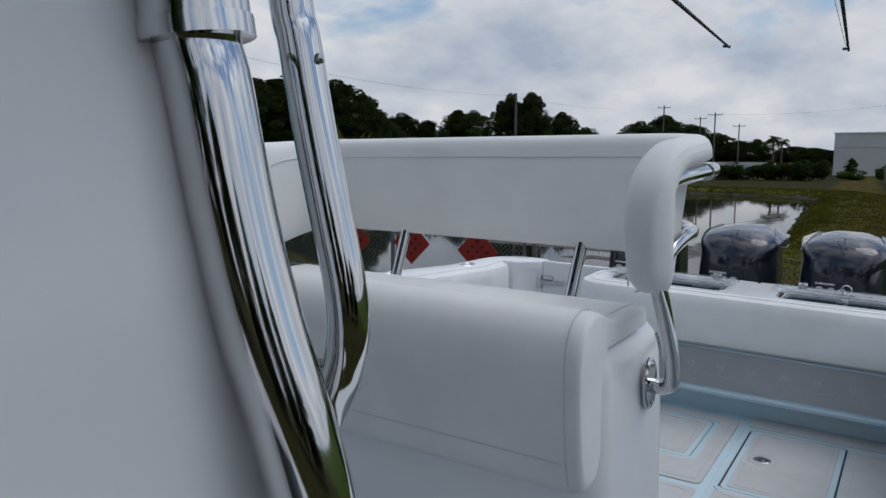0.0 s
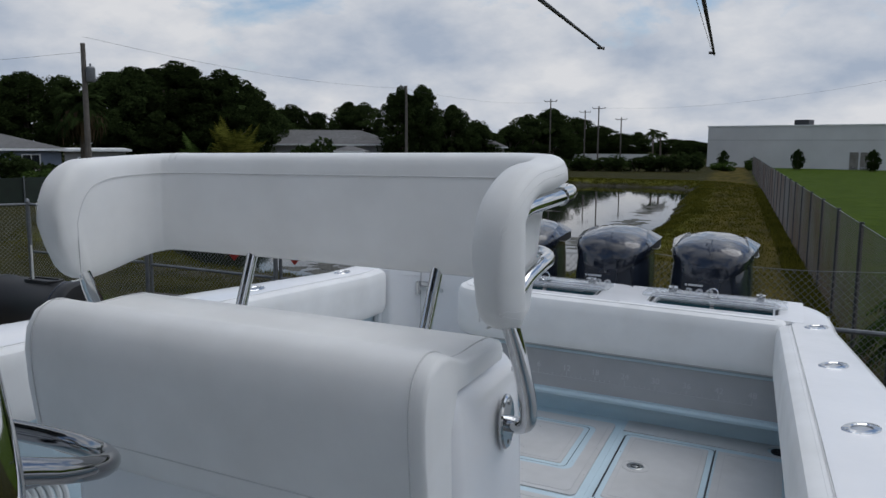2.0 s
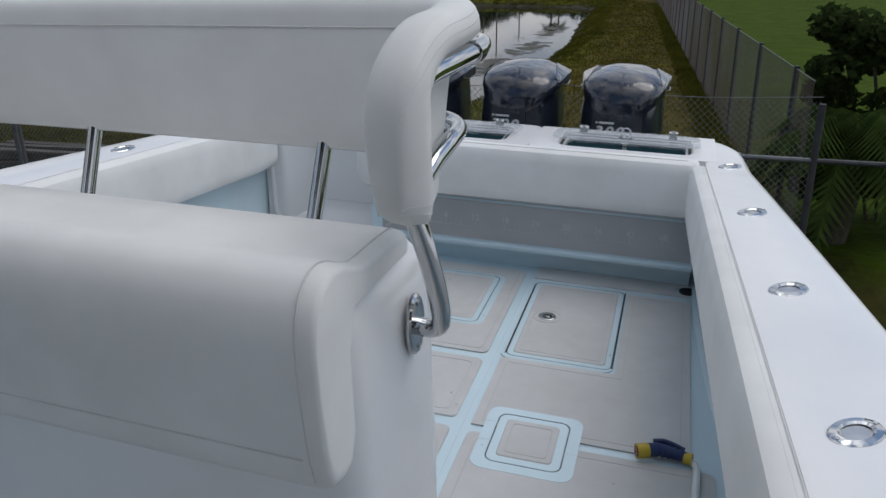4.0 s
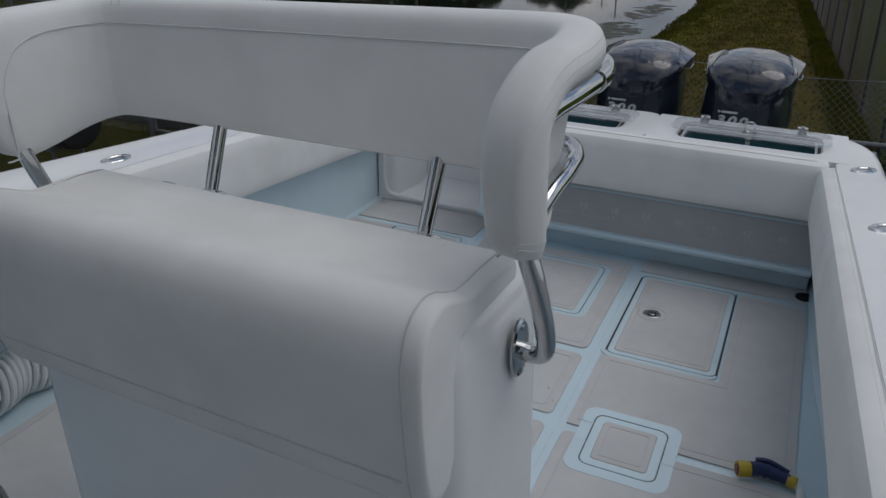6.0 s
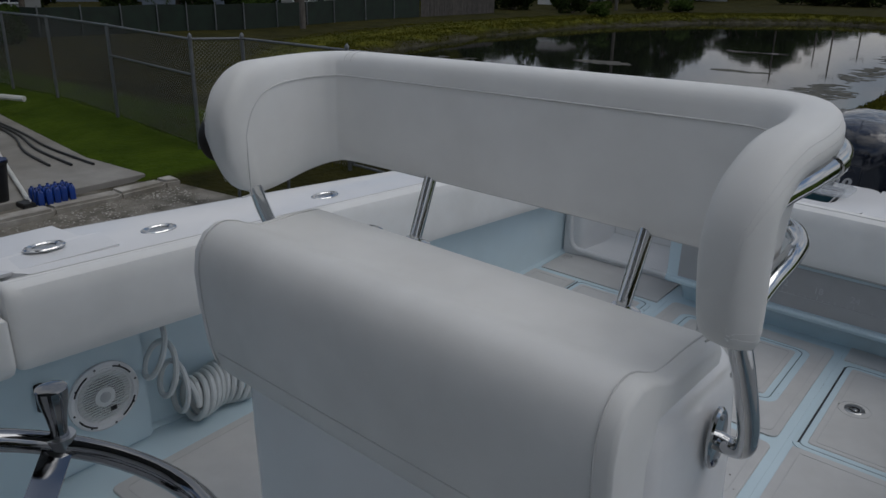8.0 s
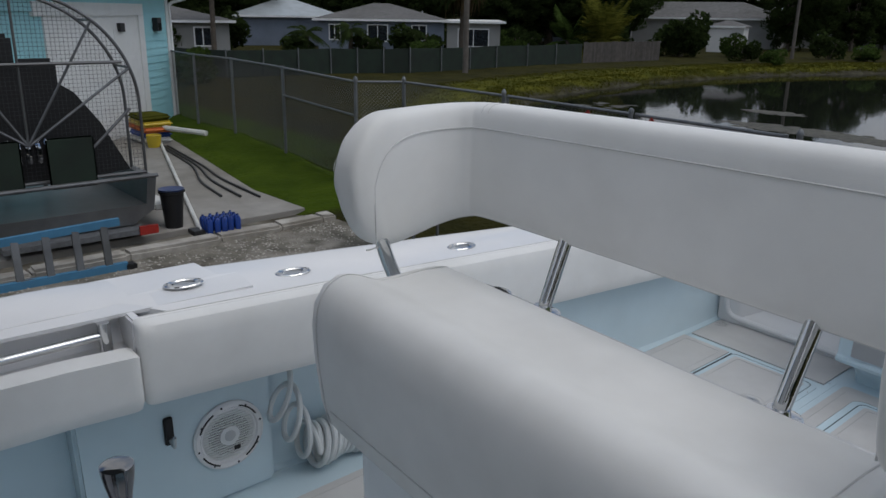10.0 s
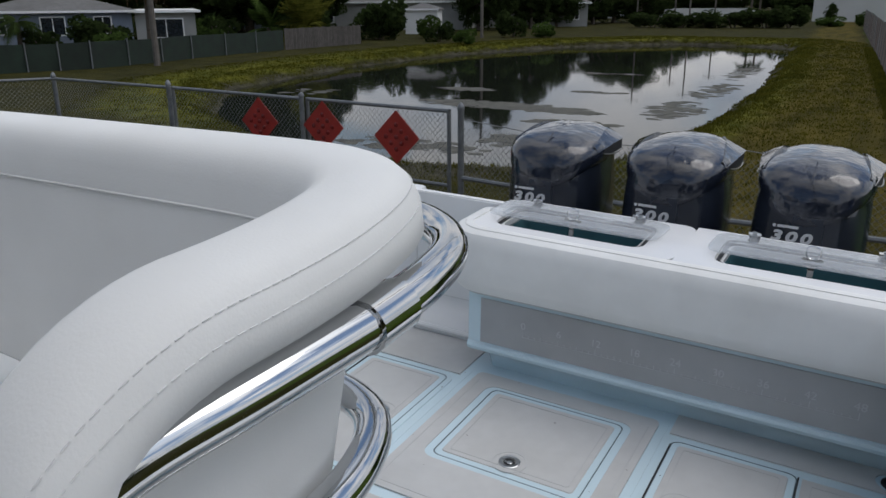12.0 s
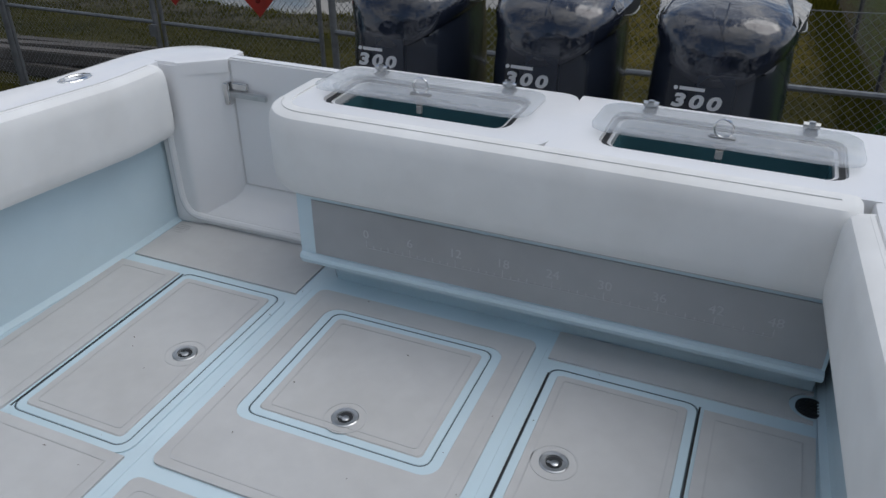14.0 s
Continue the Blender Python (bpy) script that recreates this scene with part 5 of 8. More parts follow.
def hardtop():
    # Out of view: inferred from the legs, and sized to shade the helm.
    t = thing("hardtop", (0, -4.3, 2.08), "white moulded hardtop over the helm", "hardtop", m=TILT)
    bm = bmesh.new()
    o = round_rect(-1.08, 1.08, -5.6, -2.92, 0.3, 6)
    k = round_rect(-1.04, 1.04, -5.56, -2.96, 0.27, 6)
    rings(bm, [[(x, y, 2.095) for x, y in k], [(x, y, 2.12) for x, y in o], [(x, y, 2.15) for x, y in o], [(x * 0.98, y * 0.995, 2.175) for x, y in k]])
    part("roof_shell", bm, GEL, t)
    # dark panel added unseen, to darken reflections and the seat front
    bm = slab(round_rect(-1.02, 1.02, -5.5, -2.98, 0.25, 5), 2.082, 2.094)
    part("headliner", bm, UNSEEN_DARK, t, "dark grey panel added unseen under the hardtop to dim the helm")


hardtop()


def outrigger(name, pts):
    o = thing(name, pts[0], "slim black outrigger pole with line rings", "outrigger", "outriggers", m=TILT)
    P = [Vector(p) for p in pts]
    part("pole", tube([P[0].lerp(P[1], k / 10) for k in range(11)], lambda t: 0.017 - 0.009 * t, 8), BLACK, o)
    d = (P[1] - P[0]).normalized()
    part("tip_ring", tube([P[1], P[1] + d * 0.02, P[1] + Vector((0, 0, 0.02)) + d * 0.02], 0.006, 6), BLACK, o)
    part("line", tube([P[0] + Vector((-0.10, 0, 0.05)), P[1] - d * 0.25 + Vector((-0.02, 0, 0.02)), P[1] - d * 0.08], 0.002, 4), STEEL_DULL, o)
    part("line_ring", tube([P[1] - d * 0.09, P[1] - d * 0.10 + Vector((-0.035, 0, 0))], 0.01, 6), BLACK, o)


outrigger("outrigger", ((0.30, -4.6, 2.20), (-0.295, 2.2, 2.10)))
outrigger("outrigger", ((0.925, -4.6, 2.33), (0.515, 2.2, 2.05)))

# ---- small gear in the cockpit ----


def speaker():
    c = Vector((-1.402, -2.50, 0.248))
    sp = thing("speaker", c, "round white marine speaker with slatted grille in the cockpit side", "speaker", m=TILT)
    base = part("panel", box(-1.52, -1.404, -2.98, -2.335, -0.004, 0.60, bevel=0.012), BLUE, sp, "pale blue speaker box")
    part("ring", lathe([(0.126, 0.0), (0.126, 0.010), (0.118, 0.015), (0.105, 0.013), (0.100, 0.006), (0.0, 0.004)], 36, c + Vector((-0.002, 0, 0)), "X"), GEL, sp, "white grille ring")
    for k in range(19):
        z = -0.0855 + 0.0095 * k
        hw = math.sqrt(max(0.0, 0.093 ** 2 - z * z))
        part("slat", box(c.x + 0.003, c.x + 0.009, c.y - hw, c.y + hw, c.z + z - 0.0023, c.z + z + 0.0023), TRIM, sp)
    part("cone", lathe([(0.099, 0.0), (0.099, 0.0035), (0.0, 0.0035)], 30, c, "X"), BLACK, sp, "dark speaker cone")
    part("hub", lathe([(0.036, 0.002), (0.036, 0.011), (0.030, 0.013), (0.0, 0.013)], 24, c, "X"), TRIM, sp)
    for a0 in (0.5, 2.05, 3.6, 5.2):
        part("ring_slot", tube([c + Vector((0.0125, 0.111 * math.cos(a0 + 0.1 * k), 0.111 * math.sin(a0 + 0.1 * k))) for k in range(8)], 0.0032, 5), BLACK, sp)
    part("centre_cap", lathe([(0.02, 0.0), (0.02, 0.014), (0.012, 0.018), (0.0, 0.019)], 20, c, "X"), STEEL_DULL, sp)
    for k in range(8):
        a = 2 * math.pi * k / 8 + 0.2
        part("screw", lathe([(0.004, 0.010), (0.004, 0.014), (0.0, 0.0145)], 8, c + Vector((0, 0.115 * math.cos(a), 0.115 * math.sin(a))), "X"), DARK, sp)
    part("emblem", box(c.x + 0.0105, c.x + 0.0125, c.y + 0.012, c.y + 0.034, c.z - 0.062, c.z - 0.046), BLACK, sp)


speaker()


def coil_hose():
    h = thing("coiled_hose", (-1.40, -2.1, 0.0), "white coiled washdown hose on the deck", "hose", m=TILT)
    pts = []
    turns, n = 10, 18
    for k in range(turns * n + 1):
        a = 2 * math.pi * k / n
        f = k / (turns * n)
        pts.append((-1.375 + 0.064 * math.cos(a) + 0.012 * math.sin(9 * f), -2.20 + 0.27 * f + 0.014 * math.sin(a), 0.094 + 0.082 * math.sin(a) + 0.008 * math.sin(5 * f)))
    part("coil", tube(pts, 0.0118, 8), HOSE, h)
    loose = []
    for k in range(3 * n + 10):
        a = 2 * math.pi * k / n
        f = k / (3 * n + 9)
        loose.append((-1.375 + 0.02 * f + 0.066 * math.cos(a), -2.20 - 0.15 * f + 0.05 * math.sin(a) * f, 0.094 + 0.33 * f ** 1.15 + (0.082 - 0.01 * f) * math.sin(a)))
    part("loose_coil", tube(smooth_path(loose, 2), 0.0105, 8), HOSE, h)


coil_hose()


def nozzle():
    z = thing("hose_nozzle", (1.09, -1.36, 0.0), "navy and yellow hose nozzle lying on the deck", "hose nozzle", m=TILT)
    part("grip", tube(smooth_path([(1.035, -1.368, 0.034), (1.07, -1.352, 0.032), (1.11, -1.353, 0.028), (1.155, -1.36, 0.026)], 5), lambda t: 0.024 - 0.006 * t, 12), NAVY, z)
    part("head", tube([(1.000, -1.382, 0.032), (1.036, -1.367, 0.032)], 0.025, 14), YELLOW, z, "yellow spray head")
    part("collar", tube([(1.150, -1.360, 0.024), (1.175, -1.366, 0.024)], 0.020, 12), YELLOW, z)
    part("opening", tube([(0.9975, -1.383, 0.032), (1.0005, -1.382, 0.032)], 0.018, 14), RED_DARK, z, "dark red spray opening")
    for k in range(5):
        x = 1.058 + 0.02 * k
        part("rib", tube([(x, -1.3535, 0.031 - 0.001 * k), (x + 0.007, -1.3530, 0.031 - 0.001 * k)], 0.0245 - 0.0011 * k, 12), NAVY, z)
    part("trigger", tube(smooth_path([(1.05, -1.33, 0.045), (1.09, -1.322, 0.046), (1.15, -1.338, 0.036)], 4), 0.009, 8), NAVY, z)
    part("hose_end", tube(smooth_path([(1.172, -1.366, 0.02), (1.19, -1.40, 0.016), (1.185, -1.56, 0.014), (1.18, -1.9, 0.014), (1.20, -2.5, 0.014)], 6), 0.012, 8), HOSE, z)


nozzle()


def recess():
    bm = bmesh.new()
    sec = [(-1.385, 0.80), (-1.372, 0.79), (-1.366, 0.75), (-1.35, 0.715), (-1.31, 0.705), (-1.24, 0.705), (-1.235, 0.60), (-1.40, 0.60)]
    rings(bm, [[(x, y, z) for x, z in sec] for y in (-2.795, -2.80, -3.9)])
    add_box(bm, -1.39, -1.245, -2.815, -2.785, 0.60, zg(-2.8) - 0.004, bevel=0.006)
    part("gunwale_recess", bm, GEL, boat, "moulded white recess in the gunwale")


recess()


def side_grab_rail():
    g = thing("grab_rail", (-1.30, -3.2, 0.705), "short polished steel rail in a gunwale recess", "grab rail", m=TILT)
    part("rail", tube([(-1.30, -3.6, 0.775), (-1.30, -2.885, 0.770)], 0.012, 12), STEEL, g)
    part("stanchion", tube([(-1.30, -2.876, 0.705), (-1.30, -2.876, 0.810)], 0.018, 14), STEEL, g, "thick steel rail post")


side_grab_rail()


def cleat_hook():
    h = thing("wall_hook", (-1.40, -2.70, 0.34), "black hook on the pale blue cockpit side", "hook", m=TILT)
    part("plate", box(-1.405, -1.392, -2.715, -2.685, 0.29, 0.39, bevel=0.004), BLACK, h)
    part("prong", tube(smooth_path([(-1.392, -2.70, 0.31), (-1.36, -2.70, 0.30), (-1.35, -2.70, 0.34)], 4), 0.006, 8), STEEL_DULL, h)


cleat_hook()

def debris():
    """A few dry leaf crumbs and specks lie on the treads."""
    rs = random.Random(19)
    verts, faces = [], []
    for _ in range(46):
        x, y = rs.uniform(-1.0, 1.0), rs.uniform(-1.7, 0.0)
        r, a = rs.uniform(0.0015, 0.006), rs.uniform(0, 6.28)
        c, d = r * math.cos(a), r * math.sin(a)
        i = len(verts)
        verts += [(x + c, y + d, 0.0066), (x - 0.5 * d, y + 0.5 * c, 0.0085), (x - c, y - d, 0.0066), (x + 0.5 * d, y - 0.5 * c, 0.0072)]
        faces.append((i, i + 1, i + 2, i + 3))
    me = bpy.data.meshes.new("deck_debris")
    me.from_pydata(verts, [], faces)
    me.materials.append(BARK)
    ob = new("deck_debris", me)
    ob.matrix_world = TILT
    tagged(ob, "dry leaf crumbs and dark specks on the deck", "debris", kind="stuff")


debris()

# ---- the ground and the pond ----
G = -1.30          # ground level
W = -1.76          # water level
YARD = -1.40       # concrete slab before the garage
POND = [(-3.9, 11.5), (-3.3, 18.0), (-3.3, 23.0), (-3.5, 31.0), (-4.3, 39.5), (-5.0, 54.0), (-6.5, 57.5), (-13.7, 58.5), (-20.0, 52.0), (-23.5, 41.0),
        (-23.7, 31.0), (-21.7, 20.0), (-16.5, 14.0), (-11.0, 10.8), (-6.4, 10.2)]


def pond_distance(x, y):
    """Metres to the pond's edge; below zero inside."""
    best, inside = 1e9, False
    n = len(POND)
    for i in range(n):
        ax, ay = POND[i]
        bx, by = POND[(i + 1) % n]
        dx, dy = bx - ax, by - ay
        t = max(0.0, min(1.0, ((x - ax) * dx + (y - ay) * dy) / (dx * dx + dy * dy)))
        best = min(best, math.hypot(x - ax - t * dx, y - ay - t * dy))
        if (ay > y) != (by > y) and x < (bx - ax) * (y - ay) / (by - ay) + ax:
            inside = not inside
    return -best if inside else best


def fence_x(y):
    """The long side fence runs a little across the boat's line."""
    return 2.47 - 0.058 * y


def ground_z(x, y):
    d = pond_distance(x, y) + 0.35 * (noise.noise((x * 0.5, y * 0.5, 0)))
    z = G + 0.05 * noise.noise((x * 0.15, y * 0.15, 3)) + 0.03 * noise.noise((x * 0.9, y * 0.9, 7))
    if d < 1.1:
        s = min(1.0, max(0.0, (1.1 - d) / 2.4))
        z -= 1.0 * s * s * (3 - 2 * s)
    if y < 8 and x < 4:
        k = min(1.0, max(0.0, (8 - y) / 4))
        z = z * (1 - k) + (G - 0.01) * k
    if -30 < x < 8 and y < 4.6:
        # the yard lies a little lower than the land behind the fence
        edge = 2.5 if x > -11.4 else 2.5 + 0.155 * (-11.4 - x)
        if x > -9.6:
            z = G - 0.23 * min(1.0, max(0.0, (4.2 - y) / 1.0))
        elif y > edge:
            z = YARD - 0.015 + 0.10 * min(1.0, (y - edge) / 1.4)
        else:
            z = YARD - 0.18
    return z


def ground_cover():
    """Rough grass, mown track, lawn and mud, mixed by what grows where."""
    m = bpy.data.materials.new("ground_cover")
    m.use_nodes = True
    nt = m.node_tree
    b = nt.nodes["Principled BSDF"]
    b.inputs["Roughness"].default_value = 0.95
    b.inputs["Specular IOR Level"].default_value = 0.06
    co = nt.nodes.new("ShaderNodeTexCoord")

    def tone(dark, light, scale, stretch=(1, 1, 1)):
        mp = nt.nodes.new("ShaderNodeMapping"); mp.inputs["Scale"].default_value = stretch
        n = nt.nodes.new("ShaderNodeTexNoise")
        n.inputs["Scale"].default_value, n.inputs["Detail"].default_value, n.inputs["Roughness"].default_value = scale, 8, 0.65
        r = nt.nodes.new("ShaderNodeValToRGB")
        r.color_ramp.elements[0].position, r.color_ramp.elements[0].color = 0.34, (*dark, 1)
        r.color_ramp.elements[1].position, r.color_ramp.elements[1].color = 0.66, (*light, 1)
        nt.links.new(co.outputs["Object"], mp.inputs[0]); nt.links.new(mp.outputs[0], n.inputs["Vector"]); nt.links.new(n.outputs["Fac"], r.inputs[0])
        return r.outputs[0]
    at = nt.nodes.new("ShaderNodeAttribute"); at.attribute_name = "cover"
    sp = nt.nodes.new("ShaderNodeSeparateColor")
    nt.links.new(at.outputs["Color"], sp.inputs[0])
    wob = nt.nodes.new("ShaderNodeTexNoise"); wob.inputs["Scale"].default_value, wob.inputs["Detail"].default_value = 1.6, 6
    nt.links.new(co.outputs["Object"], wob.inputs["Vector"])
    last = tone((0.017, 0.018, 0.005), (0.044, 0.040, 0.010), 0.8)
    for ch, col in ((3, tone((0.036, 0.044, 0.005), (0.118, 0.114, 0.013), 1.1)), (0, tone((0.036, 0.031, 0.006), (0.086, 0.067, 0.012), 0.9, (1.6, 0.25, 1))), (1, tone((0.030, 0.053, 0.003), (0.054, 0.084, 0.006), 1.2)), (2, tone((0.022, 0.021, 0.013), (0.085, 0.078, 0.055), 2.6))):
        ad = nt.nodes.new("ShaderNodeMath"); ad.operation = "ADD"
        sb = nt.nodes.new("ShaderNodeMapRange")
        sb.inputs["From Min"].default_value, sb.inputs["From Max"].default_value = 0.75, 1.25
        nt.links.new(at.outputs["Alpha"] if ch == 3 else sp.outputs[ch], ad.inputs[0]); nt.links.new(wob.outputs["Fac"], ad.inputs[1]); nt.links.new(ad.outputs[0], sb.inputs["Value"])
        mx = nt.nodes.new("ShaderNodeMix"); mx.data_type = "RGBA"
        nt.links.new(sb.outputs[0], mx.inputs[0]); nt.links.new(last, mx.inputs[6]); nt.links.new(col, mx.inputs[7])
        last = mx.outputs[2]
    nt.links.new(last, b.inputs["Base Color"])
    n = nt.nodes.new("ShaderNodeTexNoise"); n.inputs["Scale"].default_value, n.inputs["Detail"].default_value = 9, 6
    bp = nt.nodes.new("ShaderNodeBump"); bp.inputs["Strength"].default_value, bp.inputs["Distance"].default_value = 1.0, 0.06
    nt.links.new(co.outputs["Object"], n.inputs["Vector"]); nt.links.new(n.outputs["Fac"], bp.inputs["Height"]); nt.links.new(bp.outputs[0], b.inputs["Normal"])
    return m


def build_ground():
    def axis(lo, hi, fine, step, far):
        a = list(np.arange(lo, hi + 1e-6, fine))
        v, s = hi, fine
        while v < far[1]:
            s *= step
            v += s
            a.append(v)
        v, s = lo, fine
        while v > far[0]:
            s *= step
            v -= s
            a.insert(0, v)
        return a
    xs = axis(-30, 8, 0.75, 1.28, (-900, 900))
    ys = axis(-4, 82, 0.75, 1.28, (-900, 1500))
    verts = [(x, y, ground_z(x, y) if -45 < x < 20 and -10 < y < 92 else G) for y in ys for x in xs]
    nx = len(xs)
    faces = [(j * nx + i, j * nx + i + 1, (j + 1) * nx + i + 1, (j + 1) * nx + i) for j in range(len(ys) - 1) for i in range(nx - 1)]
    step = lambda v, a, b: min(1.0, max(0.0, (v - a) / (b - a)))
    cover = []
    for x, y, _ in verts:
        d = pond_distance(x, y) if -45 < x < 20 and y < 92 else 99
        u = x - fence_x(y)
        track = step(u, -4.4, -3.2) * (1 - step(u, -0.7, 0.0)) * step(y, 5, 9) * step(d, 0.6, 2.2)
        lawn = step(u, 0.0, 0.3) * step(y, 3.5, 4.5) + (1.0 if x < -9.4 and 2.0 < y < 6 else 0.0)
        mud = max(1 - step(d, 0.0, 0.5), (1 - step(abs(y - 9.3), 0.5, 1.4)) * step(x, -13, -11) * (1 - step(x, -5.5, -4.0)))
        bank = step(d, 0.2, 0.6) * (1 - step(d, 2.6, 4.2)) * step(y, 9, 12)
        cover += [track, min(1.0, lawn), mud, bank]
    me = bpy.data.meshes.new("ground")
    me.from_pydata(verts, [], faces)
    me.color_attributes.new("cover", "FLOAT_COLOR", "POINT").data.foreach_set("color", cover)
    me.materials.append(ground_cover())
    me.polygons.foreach_set("use_smooth", [True] * len(faces))
    tagged(new("ground", me), "rough grass land with a mown track, green lawn and muddy pond bank", "ground", kind="structure")
    bm = bmesh.new()
    bm.faces.new([bm.verts.new((x, y, W)) for x, y in ((-30, 6), (0, 6), (0, 84), (-30, 84))])
    solo("pond_water", bm, WATER, "still dark pond water with sky reflections", "water", "structure", smooth=False)


build_ground()


def scum():
    """Rafts of weed with ragged rims: many low flakes that run together."""
    rs = random.Random(5)
    bm = bmesh.new()
    for cx, cy, rx, ry, n in ((-10.6, 20.5, 2.6, 0.85, 330), (-8.0, 20.2, 1.2, 0.7, 150), (-13.5, 24.4, 1.3, 0.5, 90), (-6.9, 18.0, 1.6, 0.4, 70), (-4.9, 22.0, 0.8, 2.2, 120), (-4.8, 28.0, 0.6, 3.0, 90),
                              (-5.2, 36.0, 0.6, 4.0, 70), (-8.4, 25.5, 1.2, 0.3, 26), (-9.0, 13.0, 2.2, 0.7, 90), (-6.5, 14.5, 1.2, 1.0, 60), (-10.5, 33.0, 1.6, 0.35, 22), (-18.5, 21.0, 1.0, 1.2, 24)):
        for _ in range(n):
            a0, q0 = rs.uniform(0, 6.28), math.sqrt(rs.random()) * rs.uniform(0.7, 1.15)
            x, y = cx + rx * q0 * math.cos(a0), cy + ry * q0 * math.sin(a0)
            if pond_distance(x, y) > -0.1:
                continue
            a = rs.uniform(0.06, 0.34)
            b, t0, k = a * rs.uniform(0.35, 0.8), rs.uniform(-0.4, 0.4), 9
            pts = []
            for i in range(k):
                t = 2 * math.pi * i / k
                q = 0.55 + 0.7 * rs.random()
                px, py = a * q * math.cos(t), b * q * math.sin(t)
                pts.append((x + px * math.cos(t0) - py * math.sin(t0), y + px * math.sin(t0) + py * math.cos(t0)))
            h = rs.uniform(0.002, 0.006)
            rings(bm, [[(p[0], p[1], W - 0.01) for p in pts], [(p[0], p[1], W + h) for p in pts]])
    solo("pond_scum", bm, SCUM, "floating grey-brown weed and scum on the pond", "pond weed", "stuff", smooth=False)


scum()


def tufts(name, n, place, mat_, h, label, seed):
    """Many blades of grass in one object."""
    rs = random.Random(seed)
    verts, faces = [], []
    for _ in range(n):
        x, y = place(rs)
        if pond_distance(x, y) < 0.0 and rs.random() < 0.9:
            continue
        z = ground_z(x, y) - 0.02
        for _b in range(rs.randint(3, 5)):
            a = rs.uniform(0, 6.28)
            l, w = h * rs.uniform(0.5, 1.3), rs.uniform(0.006, 0.014) * (1 + y / 30)
            lean = rs.uniform(0.15, 0.6) * l
            dx, dy = math.cos(a), math.sin(a)
            bx, by = x + rs.uniform(-0.12, 0.12), y + rs.uniform(-0.12, 0.12)
            i = len(verts)
            verts += [(bx - dy * w, by + dx * w, z), (bx + dy * w, by - dx * w, z), (bx + dx * lean, by + dy * lean, z + l)]
            faces.append((i, i + 1, i + 2))
    me = bpy.data.meshes.new(name)
    me.from_pydata(verts, [], faces)
    me.materials.append(mat_)
    tagged(new(name, me), label, "grass", kind="stuff")


def on_bank(rs):
    while True:
        x, y = rs.uniform(-29, 0.5), rs.uniform(8, 80)
        d = pond_distance(x, y)
        if 0.1 < d < 4.2 and rs.random() < (0.9 if d < 1.5 else 0.5):
            return x, y


tufts("bank_grass", 22000, on_bank, BLADE, 0.075, "tufts of yellow-green grass along the pond bank", 3)
tufts("meadow_grass", 9000, lambda rs: (fence_x(0) - 0.2 - rs.random() ** 1.3 * 5.5, 4.6 + 30 * rs.random() ** 1.6), BLADE, 0.05, "short rough grass behind the fence", 4)
tufts("yard_grass", 3000, lambda rs: (rs.uniform(-13, -2), rs.uniform(4.3, 9.5)), BLADE, 0.06, "rough grass behind the gate", 6)
tufts("fence_weeds", 4000, lambda rs: (lambda y: (fence_x(y) - rs.uniform(0.0, 0.4), y))(4.5 + 45 * rs.random() ** 1.5), BLADE, 0.14, "green weeds at the foot of the side fence", 8)

# ---- drive, slab and kerb ----
bm = bmesh.new()
bm.faces.new([bm.verts.new((x, y, z)) for x, y, z in ((-9.0, -14, -1.49), (3.5, -14, -1.49), (3.0, 2.9, -1.49), (-3.0, 3.0, -1.49), (-7.0, 2.95, -1.49), (-9.75, 2.7, -1.49))])
solo("gravel_drive", bm, GRAVEL, "pale shell gravel drive with dark patches", "driveway", "structure", smooth=False)
bm = bmesh.new()
add_slab(bm, [(-9.1, -14), (-9.75, 2.55), (-11.4, 2.5), (-17.2, 3.4), (-22, 4.0), (-24, -14)], YARD - 0.2, YARD, edge=0.01)
solo("concrete_slab", bm, CONCRETE, "worn stained concrete slab before the garage", "slab", "structure", smooth=False)


def kerb():
    rs = random.Random(2)
    k = thing("kerb", (-9.3, -3, -1.49), "weathered broken concrete kerb along the slab", "kerb", kind="structure")
    y = -9.0
    while y < 2.6:
        l = rs.uniform(0.7, 1.3)
        x = -9.05 - 0.06 * (y + 1)
        bm = box(x - 0.13, x + 0.16, y, min(y + l, 2.75) - 0.012, YARD - 0.2, YARD + 0.012 + rs.uniform(-0.012, 0.012), bevel=0.035)
        for v in bm.verts:
            v.co.x += 0.02 * noise.noise(v.co * 5)
            v.co.z += 0.015 * noise.noise(v.co * 6)
        part("kerb_stone", bm, KERB, k)
        y += l


kerb()


def pebbles():
    rs = random.Random(12)
    verts, faces = [], []
    for _ in range(5200):
        x, y = -9.2 + 5.5 * rs.random() ** 1.5, rs.uniform(-4, 2.6)
        r = rs.uniform(0.007, 0.022)
        i = len(verts)
        z = -1.488
        verts += [(x - r, y - r * rs.random(), z), (x + r, y - r * 0.7, z), (x + r * 0.6, y + r, z), (x - r * 0.8, y + r * 0.7, z), (x + rs.uniform(-r, r) * 0.4, y, z + r * rs.uniform(0.4, 0.9))]
        faces += [(i, i + 1, i + 4), (i + 1, i + 2, i + 4), (i + 2, i + 3, i + 4), (i + 3, i, i + 4)]
    me = bpy.data.meshes.new("pebbles")
    me.from_pydata(verts, [], faces)
    me.materials.append(KERB)
    tagged(new("pebbles", me), "loose shell and stone on the gravel", "gravel", kind="stuff")


pebbles()

# ---- chain link fences ----


